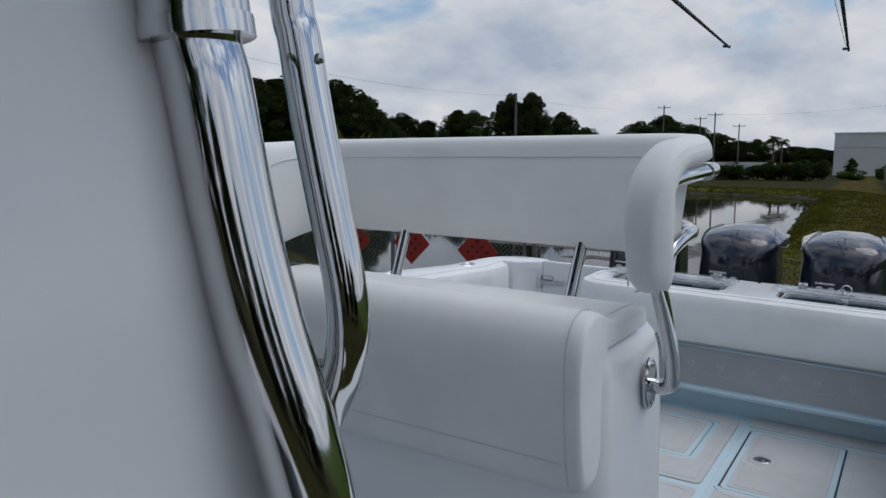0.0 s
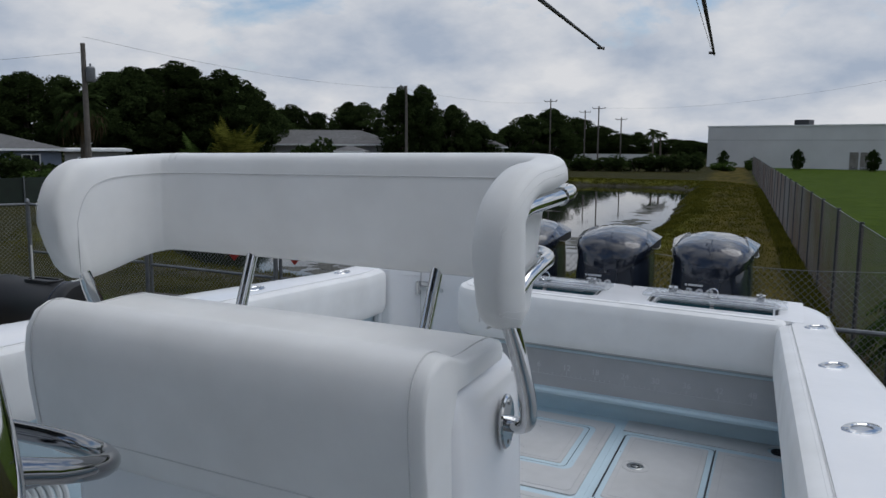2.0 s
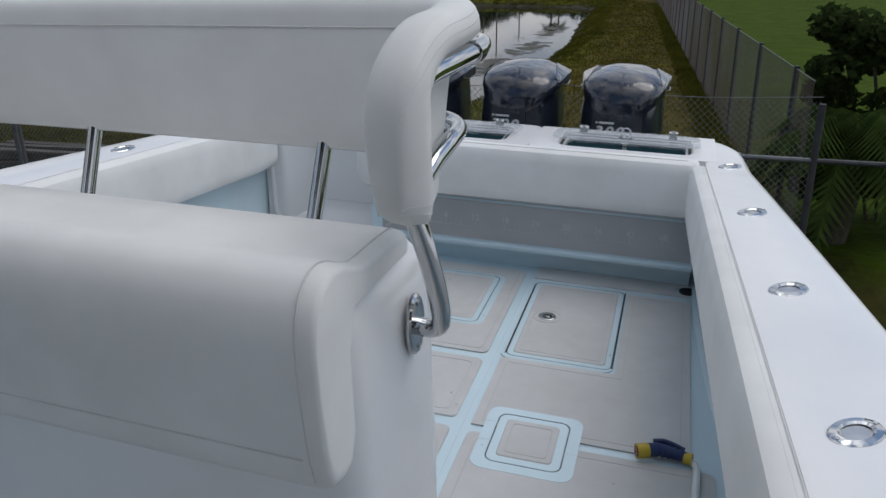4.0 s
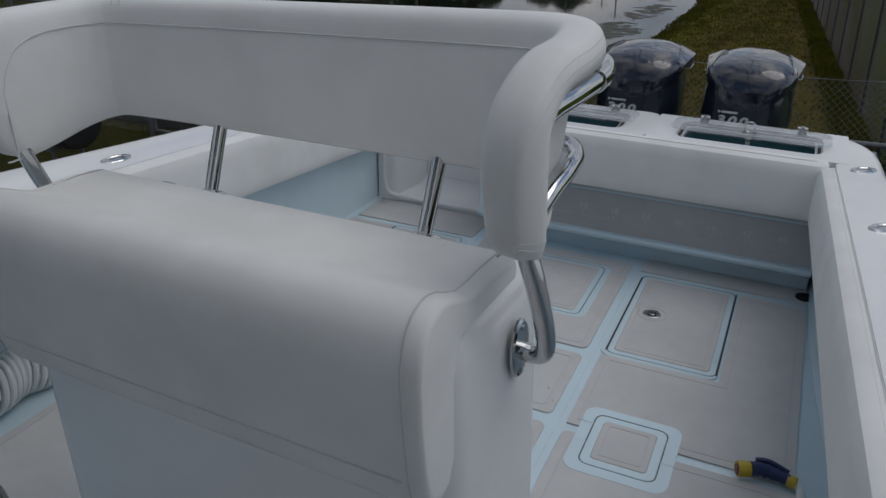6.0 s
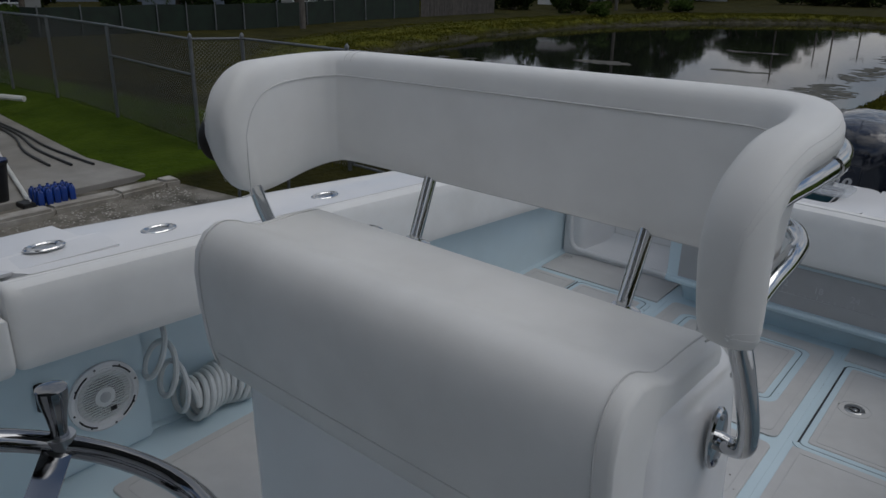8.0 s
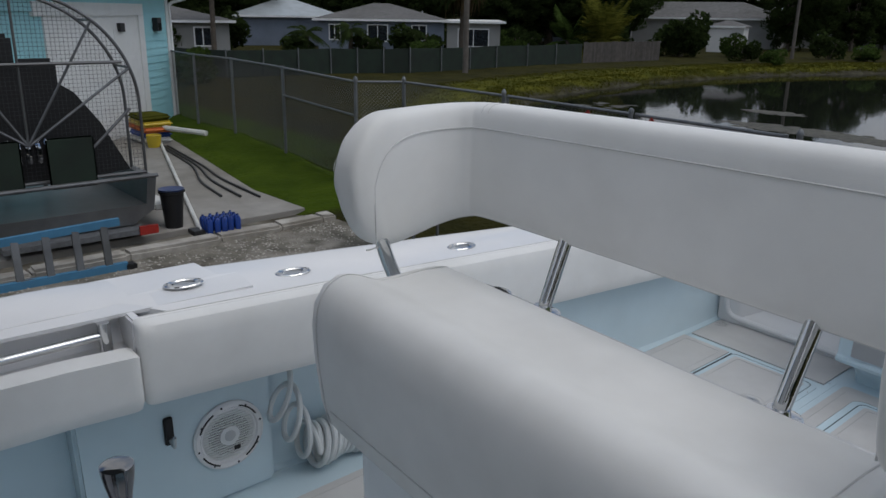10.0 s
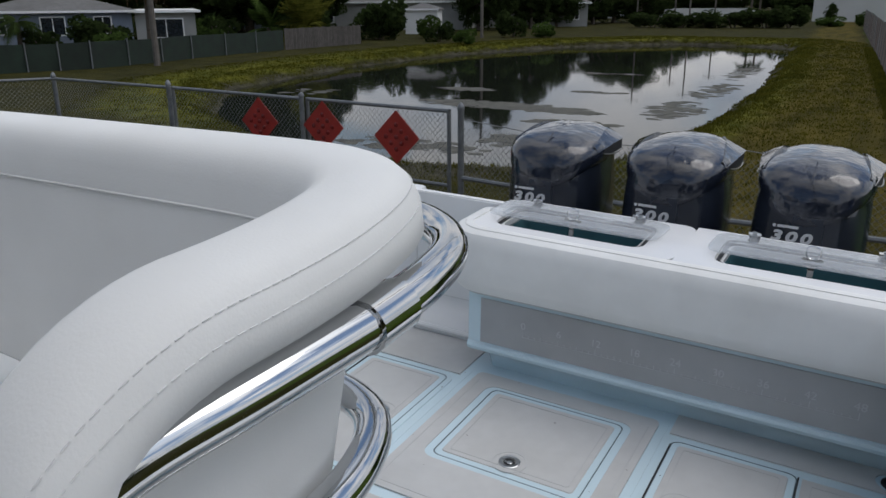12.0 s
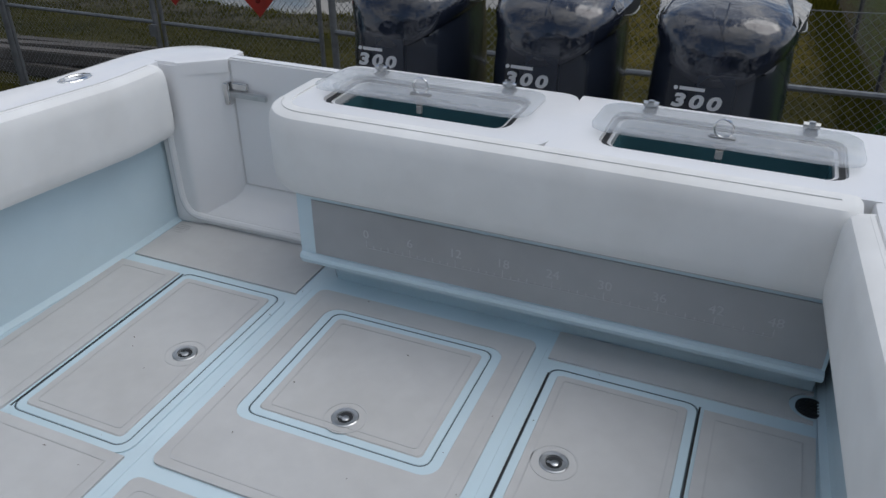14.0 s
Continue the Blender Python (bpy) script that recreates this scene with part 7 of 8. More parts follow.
def yard_bits():
    b = thing("waste_bin", (-9.86, 0.48, YARD), "black plastic bin with blue liner", "bin")
    part("body", lathe([(0.12, 0.0), (0.165, 0.50), (0.185, 0.51), (0.185, 0.54), (0.16, 0.54), (0.145, 0.3), (0.0, 0.28)], 20, (-9.86, 0.48, YARD)), BLACK, b)
    part("liner", lathe([(0.175, 0.545), (0.18, 0.56), (0.16, 0.55)], 20, (-9.86, 0.48, YARD)), NAVY, b, "blue liner rim")
    zs = YARD + 0.04
    p = thing("white_pipe", (-13, 1.7, zs), "long white plastic pipe lying on the slab", "pipe")
    part("pipe", tube([(-17.0, 2.95, zs), (-9.25, 0.62, zs)], 0.032, 10), PIPE_WHITE, p)
    part("end_bracket", box(-9.42, -9.18, 0.5, 0.66, YARD, YARD + 0.07, bevel=0.01), BLACK, p)
    for k in range(3):
        q = thing("dark_hose", (-13, 2.0 + 0.15 * k, zs), "length of dark hose on the slab", "hose", "dark hoses")
        part("hose", tube(smooth_path([(-16.6, 2.8 + 0.08 * k, zs - 0.02), (-14, 2.45 + 0.1 * k, zs - 0.02), (-12.5, 2.0 + 0.2 * k, zs - 0.02), (-11.2 + 0.2 * k, 1.8 + 0.25 * k, zs - 0.02)], 6), 0.022, 6), BLACK, q)
    s = thing("tarp_stack", (-17.6, 2.95, YARD), "stack of folded orange and yellow floats by the garage", "stack")
    for k, (m, w) in enumerate(((PIPE_WHITE, 0.5), (JUG, 0.5), (ORANGE, 0.62), (YELLOW, 0.58), (LEAF_YEL, 0.5))):
        bm = box(-17.6 - w, -17.6 + w, 2.95 - 0.35, 2.95 + 0.35, YARD + 0.13 * k, YARD + 0.12 + 0.13 * k, bevel=0.05, seg=3)
        for v in bm.verts:
            v.co.z += 0.03 * noise.noise(v.co * 3)
        part("float_pad", bm, m, s)
    part("white_board", tube([(-17.3, 3.0, YARD + 0.36), (-15.9, 3.6, YARD + 0.33)], 0.06, 8), PIPE_WHITE, s)
    c = thing("yellow_bucket", (-16.9, 2.75, YARD), "yellow bucket on the slab", "bucket")
    part("body", lathe([(0.14, 0), (0.17, 0.27), (0.16, 0.28), (0.13, 0.1), (0, 0.1)], 18, (-16.7, 2.7, YARD)), YELLOW, c)
    # timber and drum behind the fence
    t = thing("timber_pile", (-7.9, 5.4, G), "pile of weathered dark timbers behind the fence", "timber")
    rs = random.Random(3)
    for k in range(7):
        x, y = -8.6 + 0.1 * rs.random(), 5.0 + 0.22 * (k % 4)
        bm = box(x, x + 2.4 + rs.random(), y, y + 0.17, G + 0.16 * (k // 4), G + 0.15 + 0.16 * (k // 4), bevel=0.015)
        bmesh.ops.rotate(bm, cent=(x, y, 0), matrix=Matrix.Rotation(rs.uniform(-0.15, 0.15), 3, "Z"), verts=bm.verts)
        part("timber", bm, WOOD, t)
    zc, xc, yc = -0.52, -7.02, 2.5
    d = thing("black_drum", (xc, yc, G), "large black plastic drum lying on a stand", "drum")
    bd = part("body", lathe([(0.26, -0.70), (0.32, -0.695), (0.345, -0.66), (0.345, -0.57), (0.332, -0.55), (0.332, 0.49), (0.345, 0.51), (0.345, 0.65), (0.32, 0.69), (0.26, 0.70)], 30, (xc, yc, zc), "X"), BLACK, d)
    # flat end disc, coloured dark for the shaded inside of the drum
    part("open_mouth", lathe([(0.285, -0.703), (0.285, -0.70), (0.0, -0.70)], 26, (xc, yc, zc), "X"), DARK, bd, "flat disc with the open end's shade as dark colour")
    part("grey_band", tube([(xc + 0.48, yc + 0.334 * math.cos(a), zc + 0.334 * math.sin(a)) for a in (2 * math.pi * k / 30 for k in range(31))], 0.011, 6), COWL_PANEL, bd)
    bm = bmesh.new()
    add_frame(bm, round_rect(xc - 0.16, xc + 0.36, yc - 0.13, yc + 0.08, 0.09, 5), round_rect(xc - 0.12, xc + 0.32, yc - 0.10, yc + 0.05, 0.07, 5), zc + 0.28, zc + 0.345)
    part("filler_rim", bm, BLACK, bd)
    part("rod", tube([(xc - 0.02, yc - 0.07, zc + 0.32), (xc - 0.02, yc - 0.07, zc + 0.75)], 0.012, 8), PIPE_WHITE, bd, "thin pale rod")
    for x in (xc - 0.08, xc + 0.42):
        bm = box(x - 0.045, x + 0.045, yc - 0.26, yc + 0.26, zc - 0.34, zc - 0.24, bevel=0.01)
        for o in (-0.2, 0.2):
            add_box(bm, x - 0.014, x + 0.014, yc + o - 0.014, yc + o + 0.014, -1.55, zc - 0.33)
        part("stand_leg", bm, GALV, d, "thin galvanised trestle")


yard_bits()

# ---- trees ----


def leaf_cloud(rs, blobs, n, size):
    """Many small leaf clumps spread through uneven blobs: flat triangles and quads, each turned its own way."""
    verts, faces = [], []
    for _ in range(n):
        cx, cy, cz, r = blobs[rs.randrange(len(blobs))]
        while True:
            p = Vector((rs.uniform(-1, 1), rs.uniform(-1, 1), rs.uniform(-1, 1)))
            if 0.25 < p.length < 1:
                break
        p = p.normalized() * (p.length ** 0.6)
        c = Vector((cx, cy, cz)) + Vector((p.x * r, p.y * r, p.z * r * 0.8))
        u = Vector((rs.gauss(0, 1), rs.gauss(0, 1), rs.gauss(0, 0.7))).normalized()
        v = u.orthogonal().normalized()
        s = size * rs.uniform(0.5, 1.4)
        i = len(verts)
        verts += [c + u * s, c + v * s * 0.55, c - u * s * 0.8, c - v * s * 0.5]
        faces.append((i, i + 1, i + 2, i + 3))
    return verts, faces


def make_tree(seed, mat_, h=10.0, w=8.0, n=20000, trunk=0.28, clear=0.10, size=0.13, tall=0.45):
    """A trunk with limbs and an uneven dome of many small leaf clumps."""
    rs = random.Random(seed)
    t = thing("tree", (0, 0, 0), "dark leafy broad tree beyond the pond", "tree", "trees beyond the pond")
    part("trunk", tube(smooth_path([(0, 0, -0.2), (0.1, 0, h * 0.2), (-0.1, 0.1, h * 0.45), (0.1, 0, h * 0.75)], 5), lambda q: trunk * (1 - 0.8 * q), 9), BARK, t)
    off = rs.uniform(0, 50)
    blobs = []
    for k in range(150):
        a = rs.uniform(0, 2 * math.pi)
        q = rs.random() ** 0.8
        zt = clear + (1 - clear) * q
        e = (zt - tall) / (1 - tall) if zt > tall else (tall - zt) / (tall - clear) * 0.72
        lobes = 1 + 0.30 * noise.noise((math.cos(a) * 1.2 + off, math.sin(a) * 1.2, zt * 2.4)) + 0.16 * noise.noise((math.cos(a) * 3 + off, math.sin(a) * 3, zt * 6))
        rad = 0.5 * w * math.sqrt(max(0.0, 1 - e * e)) * lobes
        r = w * rs.uniform(0.045, 0.105)
        d = max(0.0, rad - r) * (0.35 + 0.65 * math.sqrt(rs.random()))
        z = h * zt * (0.94 + 0.09 * noise.noise((a * 2 + off, zt, 4)))
        blobs.append((d * math.cos(a), d * math.sin(a), min(z, h - r * 0.8), r))
        if k % 19 == 0:
            part("limb", tube(smooth_path([(0, 0, h * 0.24), (d * 0.5 * math.cos(a), d * 0.5 * math.sin(a), max(h * 0.3, z * 0.75)), (d * math.cos(a), d * math.sin(a), z)], 4), lambda q: trunk * 0.4 * (1 - 0.8 * q), 6), BARK, t)
    v, f = leaf_cloud(rs, blobs, n, size)
    # thick dark twigs and leaves deep inside close the crown
    inner = [(x * 0.6, y * 0.6, h * 0.1 + z * 0.78, r * 1.6) for x, y, z, r in blobs[:40]]
    v2, f2 = leaf_cloud(rs, inner, 1600, size * 3.2)
    f += [tuple(i + len(v) for i in q) for q in f2]
    me = bpy.data.meshes.new("crown")
    me.from_pydata(v + v2, [], f)
    me.materials.append(mat_)
    ob = new("crown", me)
    ob.parent = t
    return t


def place(src, x, y, sx, sz, rot, z=None):
    m = Matrix.Translation((x, y, G if z is None else z)) @ Matrix.Rotation(rot, 4, "Z") @ Matrix.Diagonal((sx, sx, sz, 1))
    return copy_thing(src, m)


T = [make_tree(11, LEAF_DARK), make_tree(12, LEAF_DARK, tall=0.38), make_tree(13, LEAF_DARK, clear=0.06, tall=0.5), make_tree(14, LEAF_DARK, clear=0.16, tall=0.55)]
for t_, (x, y) in zip(T, ((-86, 30), (-92, 44), (-80, 8), (-84, 60))):
    t_.matrix_world = Matrix.Translation((x, y, G))
rs_t = random.Random(21)
# x, y, height, breadth
TREES_WEST = ((-64.8, 21, 6.7, 6.2), (-67.3, 25.8, 8, 6.8), (-65.8, 28.9, 7.4, 5.6), (-68.2, 33, 6.8, 4.6), (-77.3, 41.4, 6.3, 5.4), (-65.3, 38.2, 7.4, 5.8), (-61.6, 40.2, 8.4, 7.2),
              (-59.9, 47.9, 8.9, 6), (-50.1, 46.7, 9.2, 6.7), (-49, 50.5, 10, 9.4), (-46.1, 53, 9.4, 7.3), (-46.5, 57.9, 8.3, 5.3), (-58.9, 53, 9.6, 8.5), (-55.7, 56.2, 9.3, 8.5), (-65.8, 18.4, 7, 4.8),
              (-57.9, 42.3, 8.7, 7.5), (-61, 12, 8, 7), (-58, 6, 8, 7), (-66, 9, 8.5, 8), (-54, 1, 8, 7), (-51.2, 66.8, 7.2, 4.2))
TREES_NORTH = ((-52.4, 59.2, 8.6, 7.3), (-61.8, 86.3, 8.2, 7.6), (-59, 88.2, 7.2, 5.4), (-47.6, 77.6, 7.8, 5.4), (-45.9, 78.6, 7.8, 6.1), (-35.2, 67.4, 8.7, 4.3), (-33.3, 68.3, 8.8, 4.3), (-32.1, 73.2, 7, 4.8),
               (-32, 79.8, 5.6, 4.5), (-30.9, 96.1, 6.9, 7.1), (-28.7, 99.9, 7.8, 6.5), (-31.6, 90.6, 5.3, 5), (-33.4, 131.8, 7.7, 9.8), (-30.6, 137.6, 6.4, 9), (-28.1, 143.2, 5.1, 8.2),
               (-27.4, 158.6, 5.6, 6.2), (-17.8, 185.1, 3.7, 8), (-21.2, 184.8, 3, 5.6), (-33.8, 89.8, 4, 4.3), (-31, 111.7, 4.9, 6.8), (-56, 74, 6.5, 7), (-41, 88, 5.5, 8), (-37, 95, 5, 7), (-21, 192, 4.2, 11), (-26, 200, 4.6, 12), (-16, 197, 3.9, 9))
for k, (x, y, h, w) in enumerate(TREES_WEST + TREES_NORTH):
    place(T[k % 4], x, y, w / 8.0 * rs_t.uniform(1.2, 1.35), h / 10.0, rs_t.uniform(0, 6.28))
# unseen trees added behind the view, to darken reflections and low sky light
for k, (x, y, h, w) in enumerate(((21, -6, 6.5, 9), (22, -14, 7, 9), (16, -22, 8, 10), (5, -23, 11, 12), (-4, -24, 10, 12), (-12, -23, 10, 11))):
    tagged(place(T[k % 4], x, y, w / 8.0, h / 10.0, k * 1.3), "dark leafy tree added out of view to darken reflections", "tree", "trees round the yard")


def shrub(seed, mat_, label, r=1.0, n=1500, size=0.11):
    rs = random.Random(seed)
    s = thing("shrub", (0, 0, 0), label, "shrub", "shrubs")
    blobs = [(rs.uniform(-0.55, 0.55) * r, rs.uniform(-0.55, 0.55) * r, rs.uniform(0.3, 1.1) * r, r * rs.uniform(0.35, 0.55)) for _ in range(9)]
    v, f = leaf_cloud(rs, blobs, n, size)
    me = bpy.data.meshes.new("foliage")
    me.from_pydata(v, [], f)
    me.materials.append(mat_)
    ob = new("foliage", me)
    ob.parent = s
    for k in range(4):
        a = 1.6 * k
        part("stem", tube([(0.05 * math.cos(a), 0.05 * math.sin(a), -0.1), (0.4 * r * math.cos(a), 0.4 * r * math.sin(a), 0.9 * r)], 0.03, 5), BARK, s)
    return s


S1 = shrub(31, LEAF_DARK, "round dark green shrub beyond the pond")
S2 = shrub(32, LEAF_MID, "loose green leafy shrub beyond the pond")
S1.matrix_world = Matrix.Translation((-33.4, 48, G)) 
S2.matrix_world = Matrix.Translation((-30.0, 9.3, G)) 
for src, x, y, a, b in ((S1, -33.9, 48.3, 2.1, 2.3), (S1, -42.5, 21.2, 1.4, 1.2), (S1, -42, 26.0, 1.3, 1.1), (S2, -40.5, 29.5, 1.0, 0.8), (S1, -44, 31.5, 1.8, 1.5), (S1, -38, 36, 1.6, 1.5), (S2, -36.5, 33.5, 1.0, 0.9), (S1, -40, 46.5, 2.0, 1.8), (S2, -31.5, 52, 1.2, 1.2),
                       (S1, -26.0, 55.5, 1.3, 1.5), (S2, -23.5, 56, 1.0, 0.8), (S1, -11.0, 83, 2.4, 1.5), (S1, -14.0, 82, 2.3, 1.35), (S1, -16.5, 82, 2.3, 1.3), (S1, -19, 81, 2.2, 1.2), (S1, -9.0, 84, 1.7, 1.5), (S1, -21.5, 80, 2.2, 1.1), (S2, -5.5, 88, 1.5, 0.7), (S2, -2.6, 91, 1.1, 1.0),
                       (S1, -49, 40, 1.8, 1.6), (S2, -45.5, 42, 1.3, 1.2), (S2, -24.5, 45.0, 0.9, 0.7), (S1, -27.8, 47.0, 1.0, 1.0), (S1, -51, 20, 2.2, 2.0), (S1, -47, 13.5, 2.0, 2.2)):
    place(src, x, y, a, b, rs_t.uniform(0, 6.28))


def palm(x, y, h, spread, mat_, label, seed, n=26, trunk=0.16, droop=0.8, up=0.5, leaflets=15):
    rs = random.Random(seed)
    p = thing("palm", (x, y, G), label, "palm tree")
    part("trunk", tube(smooth_path([(x, y, G - 0.1), (x + 0.08, y, G + h * 0.5), (x, y + 0.05, G + h)], 5), lambda q: trunk * (1.1 - 0.25 * q), 10), BARK, p)
    for _ in range(n):
        a = rs.uniform(0, 6.28)
        e = rs.uniform(-0.5, 1.35)
        d = Vector((math.cos(a), math.sin(a), 0))
        L = spread * rs.uniform(0.75, 1.1)
        verts, faces = [], []
        prev = None
        for k in range(leaflets + 1):
            t = k / leaflets
            c = Vector((x, y, G + h)) + d * (L * t * math.cos(e * 0.7)) + Vector((0, 0, L * (up * math.sin(e) * t * 1.6 - droop * t * t * 0.75)))
            if prev is not None and k > 1:
                ax = (c - prev).normalized()
                s = ax.cross(Vector((0, 0, 1))).normalized()
                w = spread * 0.30 * math.sin(math.pi * min(1, t * 0.92 + 0.08))
                for sg in (-1, 1):
                    i = len(verts)
                    tip = c + s * sg * w + ax * w * 0.5 - Vector((0, 0, w * 0.45))
                    verts += [prev, c, tip]
                    faces.append((i, i + 1, i + 2))
            prev = c
        me = bpy.data.meshes.new("frond")
        me.from_pydata([v - Vector((x, y, G)) for v in verts], [], faces)
        me.materials.append(mat_)
        f = new("frond", me)
        f.parent = p
    return p


def skirt(p, x, y, z0, z1, r, seed, n=110):
    """Dead brown fronds hanging under a palm's head."""
    rs = random.Random(seed)
    verts, faces = [], []
    for _ in range(n):
        a, q = rs.uniform(0, 6.28), rs.uniform(0.25, 1.0)
        d = Vector((math.cos(a), math.sin(a), 0))
        top = Vector((x, y, z1 - rs.uniform(0, 0.5)))
        end = Vector((x, y, z0 + rs.uniform(0, 0.6) * (z1 - z0))) + d * r * q
        mid = top.lerp(end, 0.5) + d * r * 0.4
        sd = d.cross(Vector((0, 0, 1))) * rs.uniform(0.04, 0.12)
        i = len(verts)
        verts += [v - Vector((x, y, G)) for v in (top, mid + sd, end, mid - sd)]
        faces.append((i, i + 1, i + 2, i + 3))
    me = bpy.data.meshes.new("dead_fronds")
    me.from_pydata(verts, [], faces)
    me.materials.append(LEAF_DRY)
    ob = new("dead_fronds", me)
    ob.parent = p
    tagged(ob, "brown hanging dead fronds", kind="stuff")


cabbage = palm(-31.3, 24.6, 4.7, 1.55, LEAF_DARK, "cabbage palm with a shaggy dark green head and dead fronds", 41, n=130, trunk=0.2, droop=0.95, up=0.6, leaflets=26)
skirt(cabbage, -31.3, 24.6, 1.2, 3.5, 1.3, 61, n=190)
palm(-37.4, 43.6, 1.5, 2.5, LEAF_YEL, "banana-like palm with spreading yellow-green fronds", 42, n=46, trunk=0.22, droop=0.5, up=0.95, leaflets=24)
palm(-36.2, 42.6, 1.1, 2.5, LEAF_YEL, "low clump of yellow-green fronds", 43, n=32, trunk=0.15, droop=0.4, up=1.1, leaflets=24)
palm(-39.3, 42.0, 1.0, 2.3, LEAF_MID, "low clump of green palm fronds", 44, n=26, trunk=0.15, droop=0.5, up=1.0, leaflets=20)
palm(-44.0, 16.3, 5.6, 1.9, LEAF_MID, "slender palm behind the houses", 45, n=30, trunk=0.15)
palm(-43.5, 25.5, 1.8, 1.6, LEAF_DARK, "small dark palm before the house", 46, n=22)
palm(-42.8, 21.8, 1.6, 1.6, LEAF_DARK, "small dark palm before the house", 47, n=22)
palm(-15.0, 98, 4.6, 1.5, LEAF_DARK, "slender palm standing in the distance", 48, n=22, trunk=0.12)
palm(-14.2, 99, 4.2, 1.4, LEAF_DARK, "slender palm standing in the distance", 49, n=22, trunk=0.12)
palm(2.72, 4.9, 1.25, 1.05, LEAF_MID, "overgrown palm with drooping fronds at the fence corner", 50, n=46, trunk=0.12, droop=1.1, leaflets=22)


def corner_bush():
    rs = random.Random(77)
    b = thing("fence_bush", (3.3, 5.7, G), "overgrown dark leafy bush at the fence corner", "shrub")
    blobs = [(2.85 + rs.uniform(-0.45, 1.5), 5.4 + rs.uniform(-0.5, 1.0), G + rs.uniform(0.3, 2.3), rs.uniform(0.16, 0.30)) for _ in range(52)]
    v, f = leaf_cloud(rs, blobs, 9000, 0.065)
    me = bpy.data.meshes.new("foliage")
    me.from_pydata([p - Vector((3.3, 5.7, G)) for p in v], [], f)
    me.materials.append(LEAF_DARK)
    ob = new("foliage", me)
    ob.parent = b
    for k in range(7):
        part("stem", tube(smooth_path([(3.2 + 0.1 * k, 5.7, G), (3.0 + 0.2 * k, 5.8, G + 0.9), (2.7 + 0.3 * k, 5.8 + 0.1 * k, G + 1.9)], 4), 0.018, 5), BARK, b)


corner_bush()

# ---- houses, the long white building, poles ----


def house(name, a, b, depth, wall_h, roof_h, wall_m, roof_m, label, windows=(), hip=True, over=0.4):
    """A low house whose front runs from a to b on plan; windows: (place along 0..1, width, sill, head)."""
    A, B = Vector((*a, 0)), Vector((*b, 0))
    L = (B - A).length
    e = (B - A) / L
    n = Vector((e.y, -e.x, 0))
    if n.dot(Vector((0, 0, 0)) - A) < 0:
        n = -n
    h = thing(name, (A.x, A.y, G), label, "house")
    F = lambda u, o, z: A + e * u + n * o + Vector((0, 0, G + z))
    bm = bmesh.new()
    rings(bm, [[F(u, 0, -0.2), F(u, -depth, -0.2), F(u, -depth, wall_h), F(u, 0, wall_h)] for u in (0, L)])
    wall = part("wall", bm, wall_m, h, smooth=False)
    r = min(depth / 2, L / 2) * (1.0 if hip else 0.0)
    bm = bmesh.new()
    lo = [F(-over, over, wall_h), F(L + over, over, wall_h), F(L + over, -depth - over, wall_h), F(-over, -depth - over, wall_h)]
    hi = [F(r, -depth / 2, wall_h + roof_h), F(L - r, -depth / 2, wall_h + roof_h)]
    V = [bm.verts.new(p) for p in lo + [p + Vector((0, 0, 0.14)) for p in lo] + hi]
    for q in ((0, 1, 5, 4), (1, 2, 6, 5), (2, 3, 7, 6), (3, 0, 4, 7), (4, 5, 9, 8), (6, 7, 8, 9), (5, 6, 9), (7, 4, 8), (3, 2, 1, 0)):
        bm.faces.new([V[i] for i in q])
    part("roof", bm, roof_m, h, smooth=False)
    bm = bmesh.new()
    rings(bm, [[F(u, over + 0.01, wall_h + 0.0), F(u, over + 0.04, wall_h), F(u, over + 0.04, wall_h + 0.15), F(u, over + 0.01, wall_h + 0.15)] for u in (-over, L + over)])
    part("fascia", bm, TRIM, h, smooth=False)
    for t, w, z0, z1 in windows:
        u = t * L
        bm = bmesh.new()
        for du0, du1, za, zb in ((-w / 2 - 0.08, w / 2 + 0.08, z1, z1 + 0.08), (-w / 2 - 0.08, w / 2 + 0.08, z0 - 0.08, z0), (-w / 2 - 0.08, -w / 2, z0, z1), (w / 2, w / 2 + 0.08, z0, z1), (-0.03, 0.03, z0, z1)):
            rings(bm, [[F(u + d, 0.0, za), F(u + d, 0.05, za), F(u + d, 0.05, zb), F(u + d, 0.0, zb)] for d in (du0, du1)])
        wn = part("window", bm, TRIM, h, smooth=False)
        bm = bmesh.new()
        rings(bm, [[F(u + d, -0.02, z0), F(u + d, 0.02, z0), F(u + d, 0.02, z1), F(u + d, -0.02, z1)] for d in (-w / 2, w / 2)])
        part("pane", bm, GLASS_DARK, wn, smooth=False)
    return h, F, L


house("house", (-50.7, 27.4), (-45.3, 35.0), 8, 2.2, 1.3, WALL_GREY, SHINGLE, "low blue-grey house with a grey hipped roof", ((0.13, 0.7, 0.9, 1.9), (0.47, 1.4, 0.8, 1.9), (0.8, 1.0, 0.9, 1.9)))
house("porch_house", (-45.2, 35.2), (-42.6, 38.2), 4, 2.15, 0.25, WALL_DULL, WALL_WHITE, "flat-roofed white porch room with wide windows", ((0.5, 2.2, 0.5, 1.7),), hip=False)
house("shed_house", (-47.5, 10.5), (-44.6, 17.6), 7, 2.1, 1.0, WALL_DULL, SHINGLE, "white garage house with a grey shingle roof", ((0.8, 0.9, 0.8, 1.8),))
house("far_house", (-63.5, 59), (-57.5, 63), 7, 2.7, 1.9, WALL_GREY, SHINGLE, "grey gabled house among trees", ((0.5, 1.2, 0.8, 1.8),))
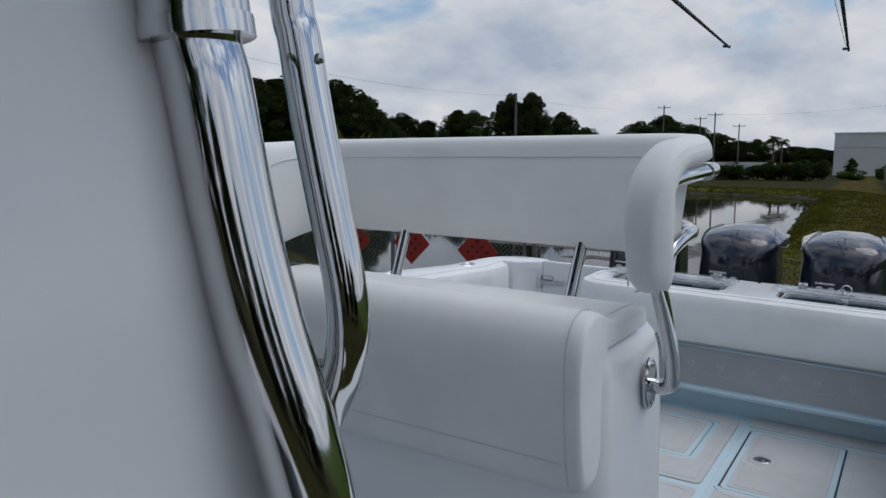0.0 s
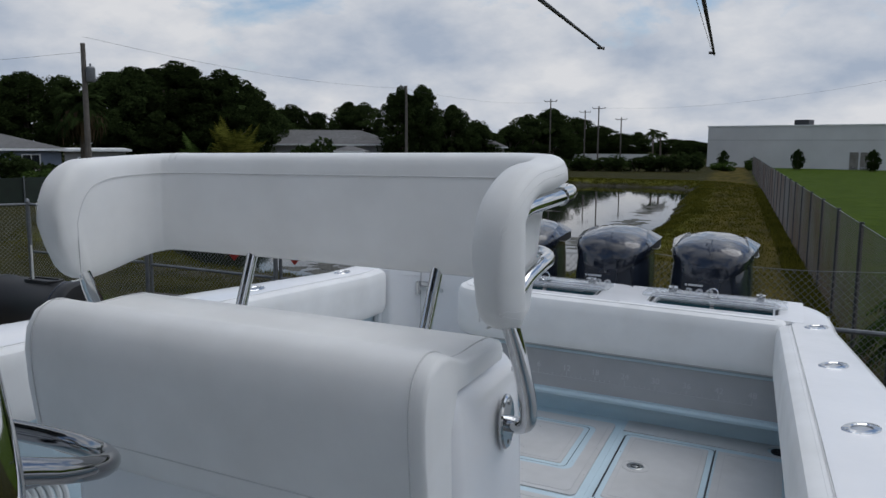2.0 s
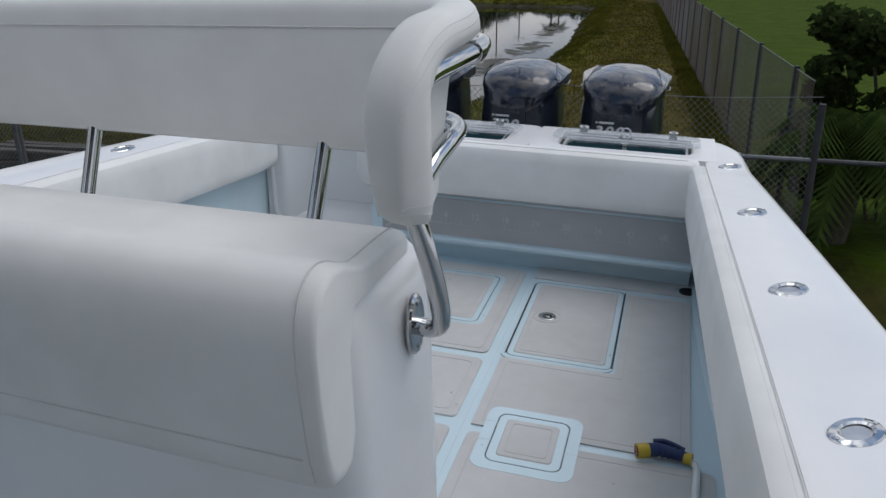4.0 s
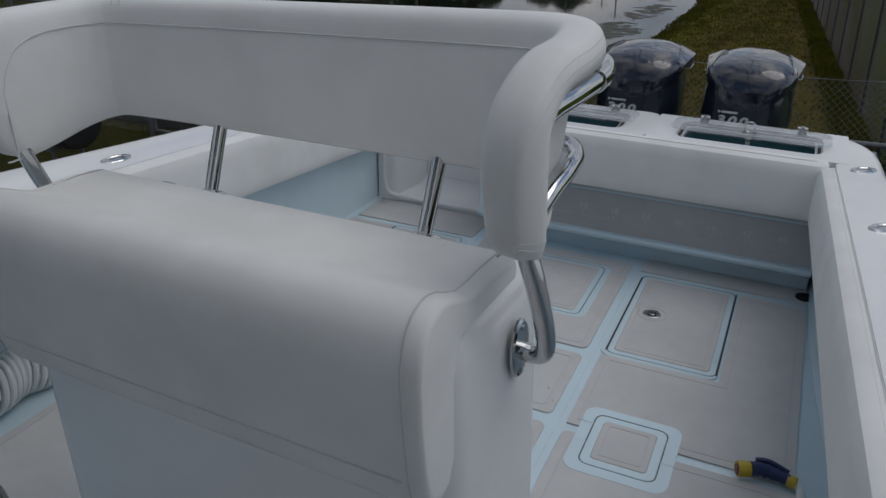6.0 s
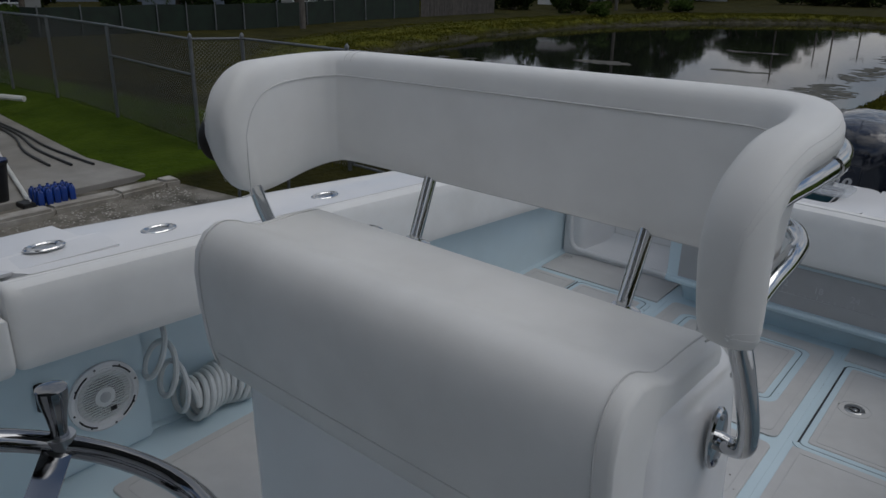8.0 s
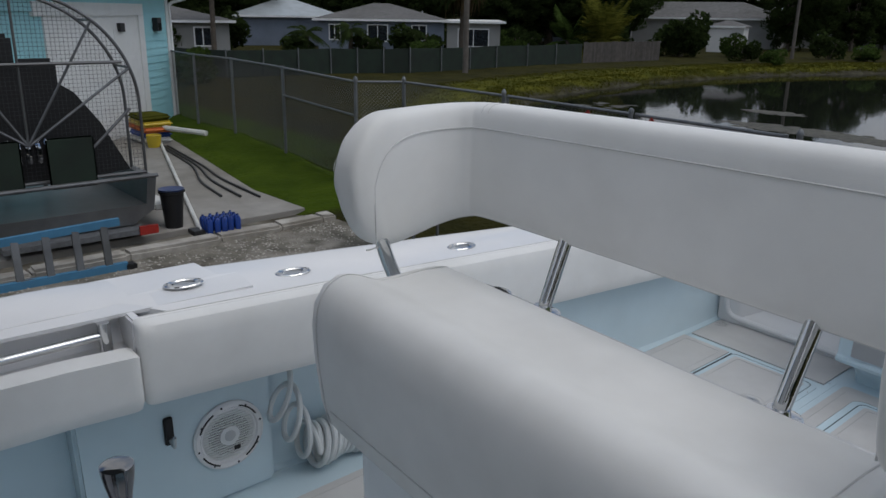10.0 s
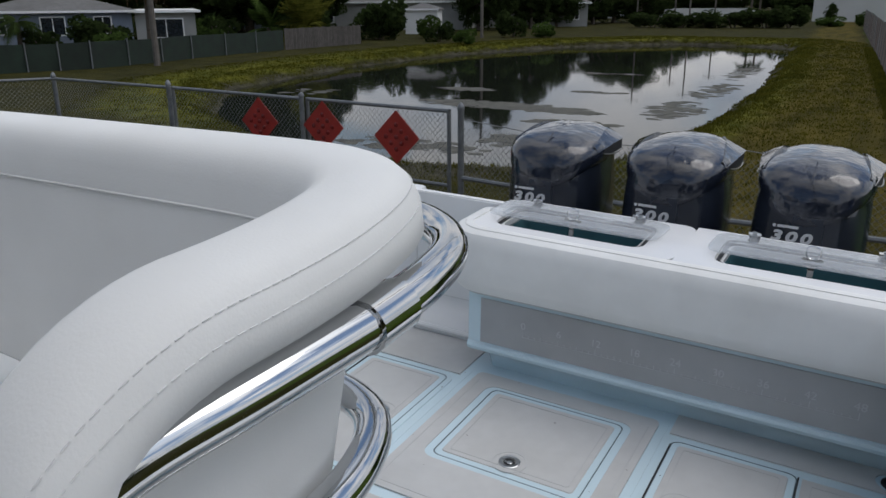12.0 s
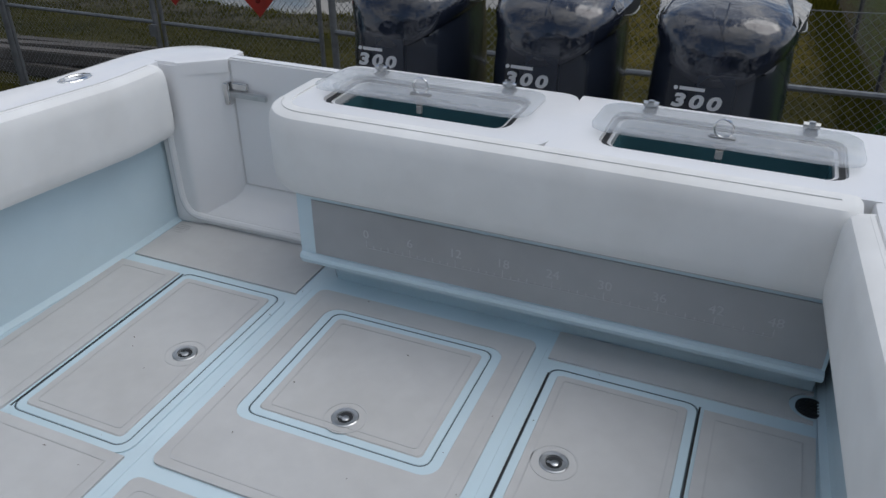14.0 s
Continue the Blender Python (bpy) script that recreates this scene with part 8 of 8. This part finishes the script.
house("far_house", (-54, 62), (-37, 69), 8, 2.6, 1.7, WALL_DULL, SHINGLE, "long low house with a grey shingle roof", ((0.2, 1.4, 0.8, 1.8), (0.5, 1.4, 0.8, 1.8), (0.8, 1.4, 0.8, 1.8)))
house("garden_shed", (-37.3, 57.5), (-34.6, 58.5), 2.4, 2.0, 0.6, WALL_WHITE, SHINGLE, "small white garden shed", (), over=0.15)
house("far_house", (-41, 74), (-34.4, 76), 7, 2.3, 1.2, WALL_DULL, SHINGLE, "low white house behind trees", ((0.3, 1.2, 0.8, 1.7), (0.7, 1.2, 0.8, 1.7)))
house("far_house", (-34.0, 79), (-28.9, 81), 7, 2.4, 1.6, WALL_DULL, SHINGLE, "white house with a pale roof near the pond", ((0.3, 1.0, 0.8, 1.7), (0.75, 0.8, 0.8, 1.7)))
house("far_house", (-62, 26), (-58, 34), 8, 2.3, 1.6, WALL_GREY, ROOF_METAL, "house with a pale metal roof behind trees", ())


def white_building():
    w = thing("white_building", (8, 100, G), "long plain white commercial building", "building")
    A, B = Vector((-9.3, 109, 0)), Vector((42, 92, 0))
    e = (B - A).normalized()
    n = Vector((e.y, -e.x, 0))
    L = (B - A).length
    F = lambda u, o, z: A + e * u + n * o + Vector((0, 0, G + z))

    def slab_uv(u0, u1, o0, o1, a, b):
        bm = bmesh.new()
        rings(bm, [[F(u, o0, a), F(u, o1, a), F(u, o1, b), F(u, o0, b)] for u in (u0, u1)])
        return bm
    part("wall", slab_uv(0, L, -20, 0, 0, 5.35), WALL_WHITE, w, smooth=False)
    part("parapet_cap", slab_uv(-0.1, L, -20.1, 0.10, 5.35, 5.50), TRIM, w, smooth=False)
    part("base_band", slab_uv(0, L, 0.0, 0.05, 0, 0.35), WALL_WHITE, w, smooth=False)
    part("band", slab_uv(0, L, 0.0, 0.03, 3.56, 3.60), WALL_DULL, w, smooth=False)
    part("roof_unit", slab_uv(10.6, 12.4, -4, -2, 5.4, 6.2), DARK, w, "dark rooftop unit", smooth=False)
    for u in (18, 19.2, 33):
        part("door", slab_uv(u, u + 1.0, 0.0, 0.05, 0, 2.1), CONCRETE, w, smooth=False)


white_building()
for x, y, s in ((-6.5, 100, 0.22), (2.0, 97, 0.24), (9.6, 94.5, 0.24), (16, 92, 0.22)):
    place(T[2], x, y, s * 0.9, s * 1.05, rs_t.uniform(0, 6))


def utility_pole(x, y, z1, r=0.13, arm=True, box_=False, label="weathered timber utility pole"):
    p = thing("utility_pole", (x, y, G), label, "utility pole", "utility poles")
    part("pole", tube([(x, y, G - 0.2), (x, y, z1)], lambda t: r * (1 - 0.3 * t), 10), POLE, p)
    if arm:
        part("crossarm", box(x - 0.8, x + 0.8, y - 0.04, y + 0.04, z1 - 0.33, z1 - 0.25), POLE, p)
        for dx in (-0.8, 0.8):
            part("insulator", lathe([(0.04, 0), (0.06, 0.06), (0.03, 0.14)], 10, (x + dx, y, z1 - 0.23)), GALV, p)
    if box_:
        part("transformer", lathe([(0.19, -1.75), (0.205, -1.70), (0.205, -1.12), (0.15, -1.06), (0.05, -1.04), (0.04, -0.92), (0.0, -0.92)], 18, (x + 0.30, y + 0.1, z1)), GALV, p, "grey transformer can")


utility_pole(-29.0, 22.85, 6.0, 0.15, False, True)
utility_pole(-27.8, 53.7, 6.2, 0.14, False)
utility_pole(-21.3, 95, 6.4, 0.11)
utility_pole(-27.6, 95, 7.4, 0.11)
utility_pole(-26.7, 110, 6.6, 0.11)
utility_pole(-21.4, 110, 5.5, 0.11)
utility_pole(9.4, 71.2, 7.5, 0.14, True)


def wires():
    for a, b, sag in (((-29.0, 22.85, 5.6), (-80, 20, 6.0), 0.6), ((-29.0, 22.85, 6.3), (-27.8, 53.7, 6.0), 0.5), ((-27.8, 53.7, 5.9), (-27.6, 95, 7.0), 0.5), ((9.4, 71.2, 7.2), (-21.3, 95, 6.2), 0.9), ((9.4, 71.2, 6.0), (60, 40, 6.5), 1.0)):
        A, B = Vector(a), Vector(b)
        w = thing("power_line", A, "thin overhead power line", "cable", "power lines")
        part("wire", tube([A.lerp(B, k / 16) - Vector((0, 0, sag * 4 * (k / 16) * (1 - k / 16))) for k in range(17)], 0.007, 4), POST_DARK, w)


wires()
solo("far_wall", box(-46, -18, 121, 121.4, G, 0.15), WALL_WHITE, "low white wall far beyond the pond", "wall", "structure", smooth=False)
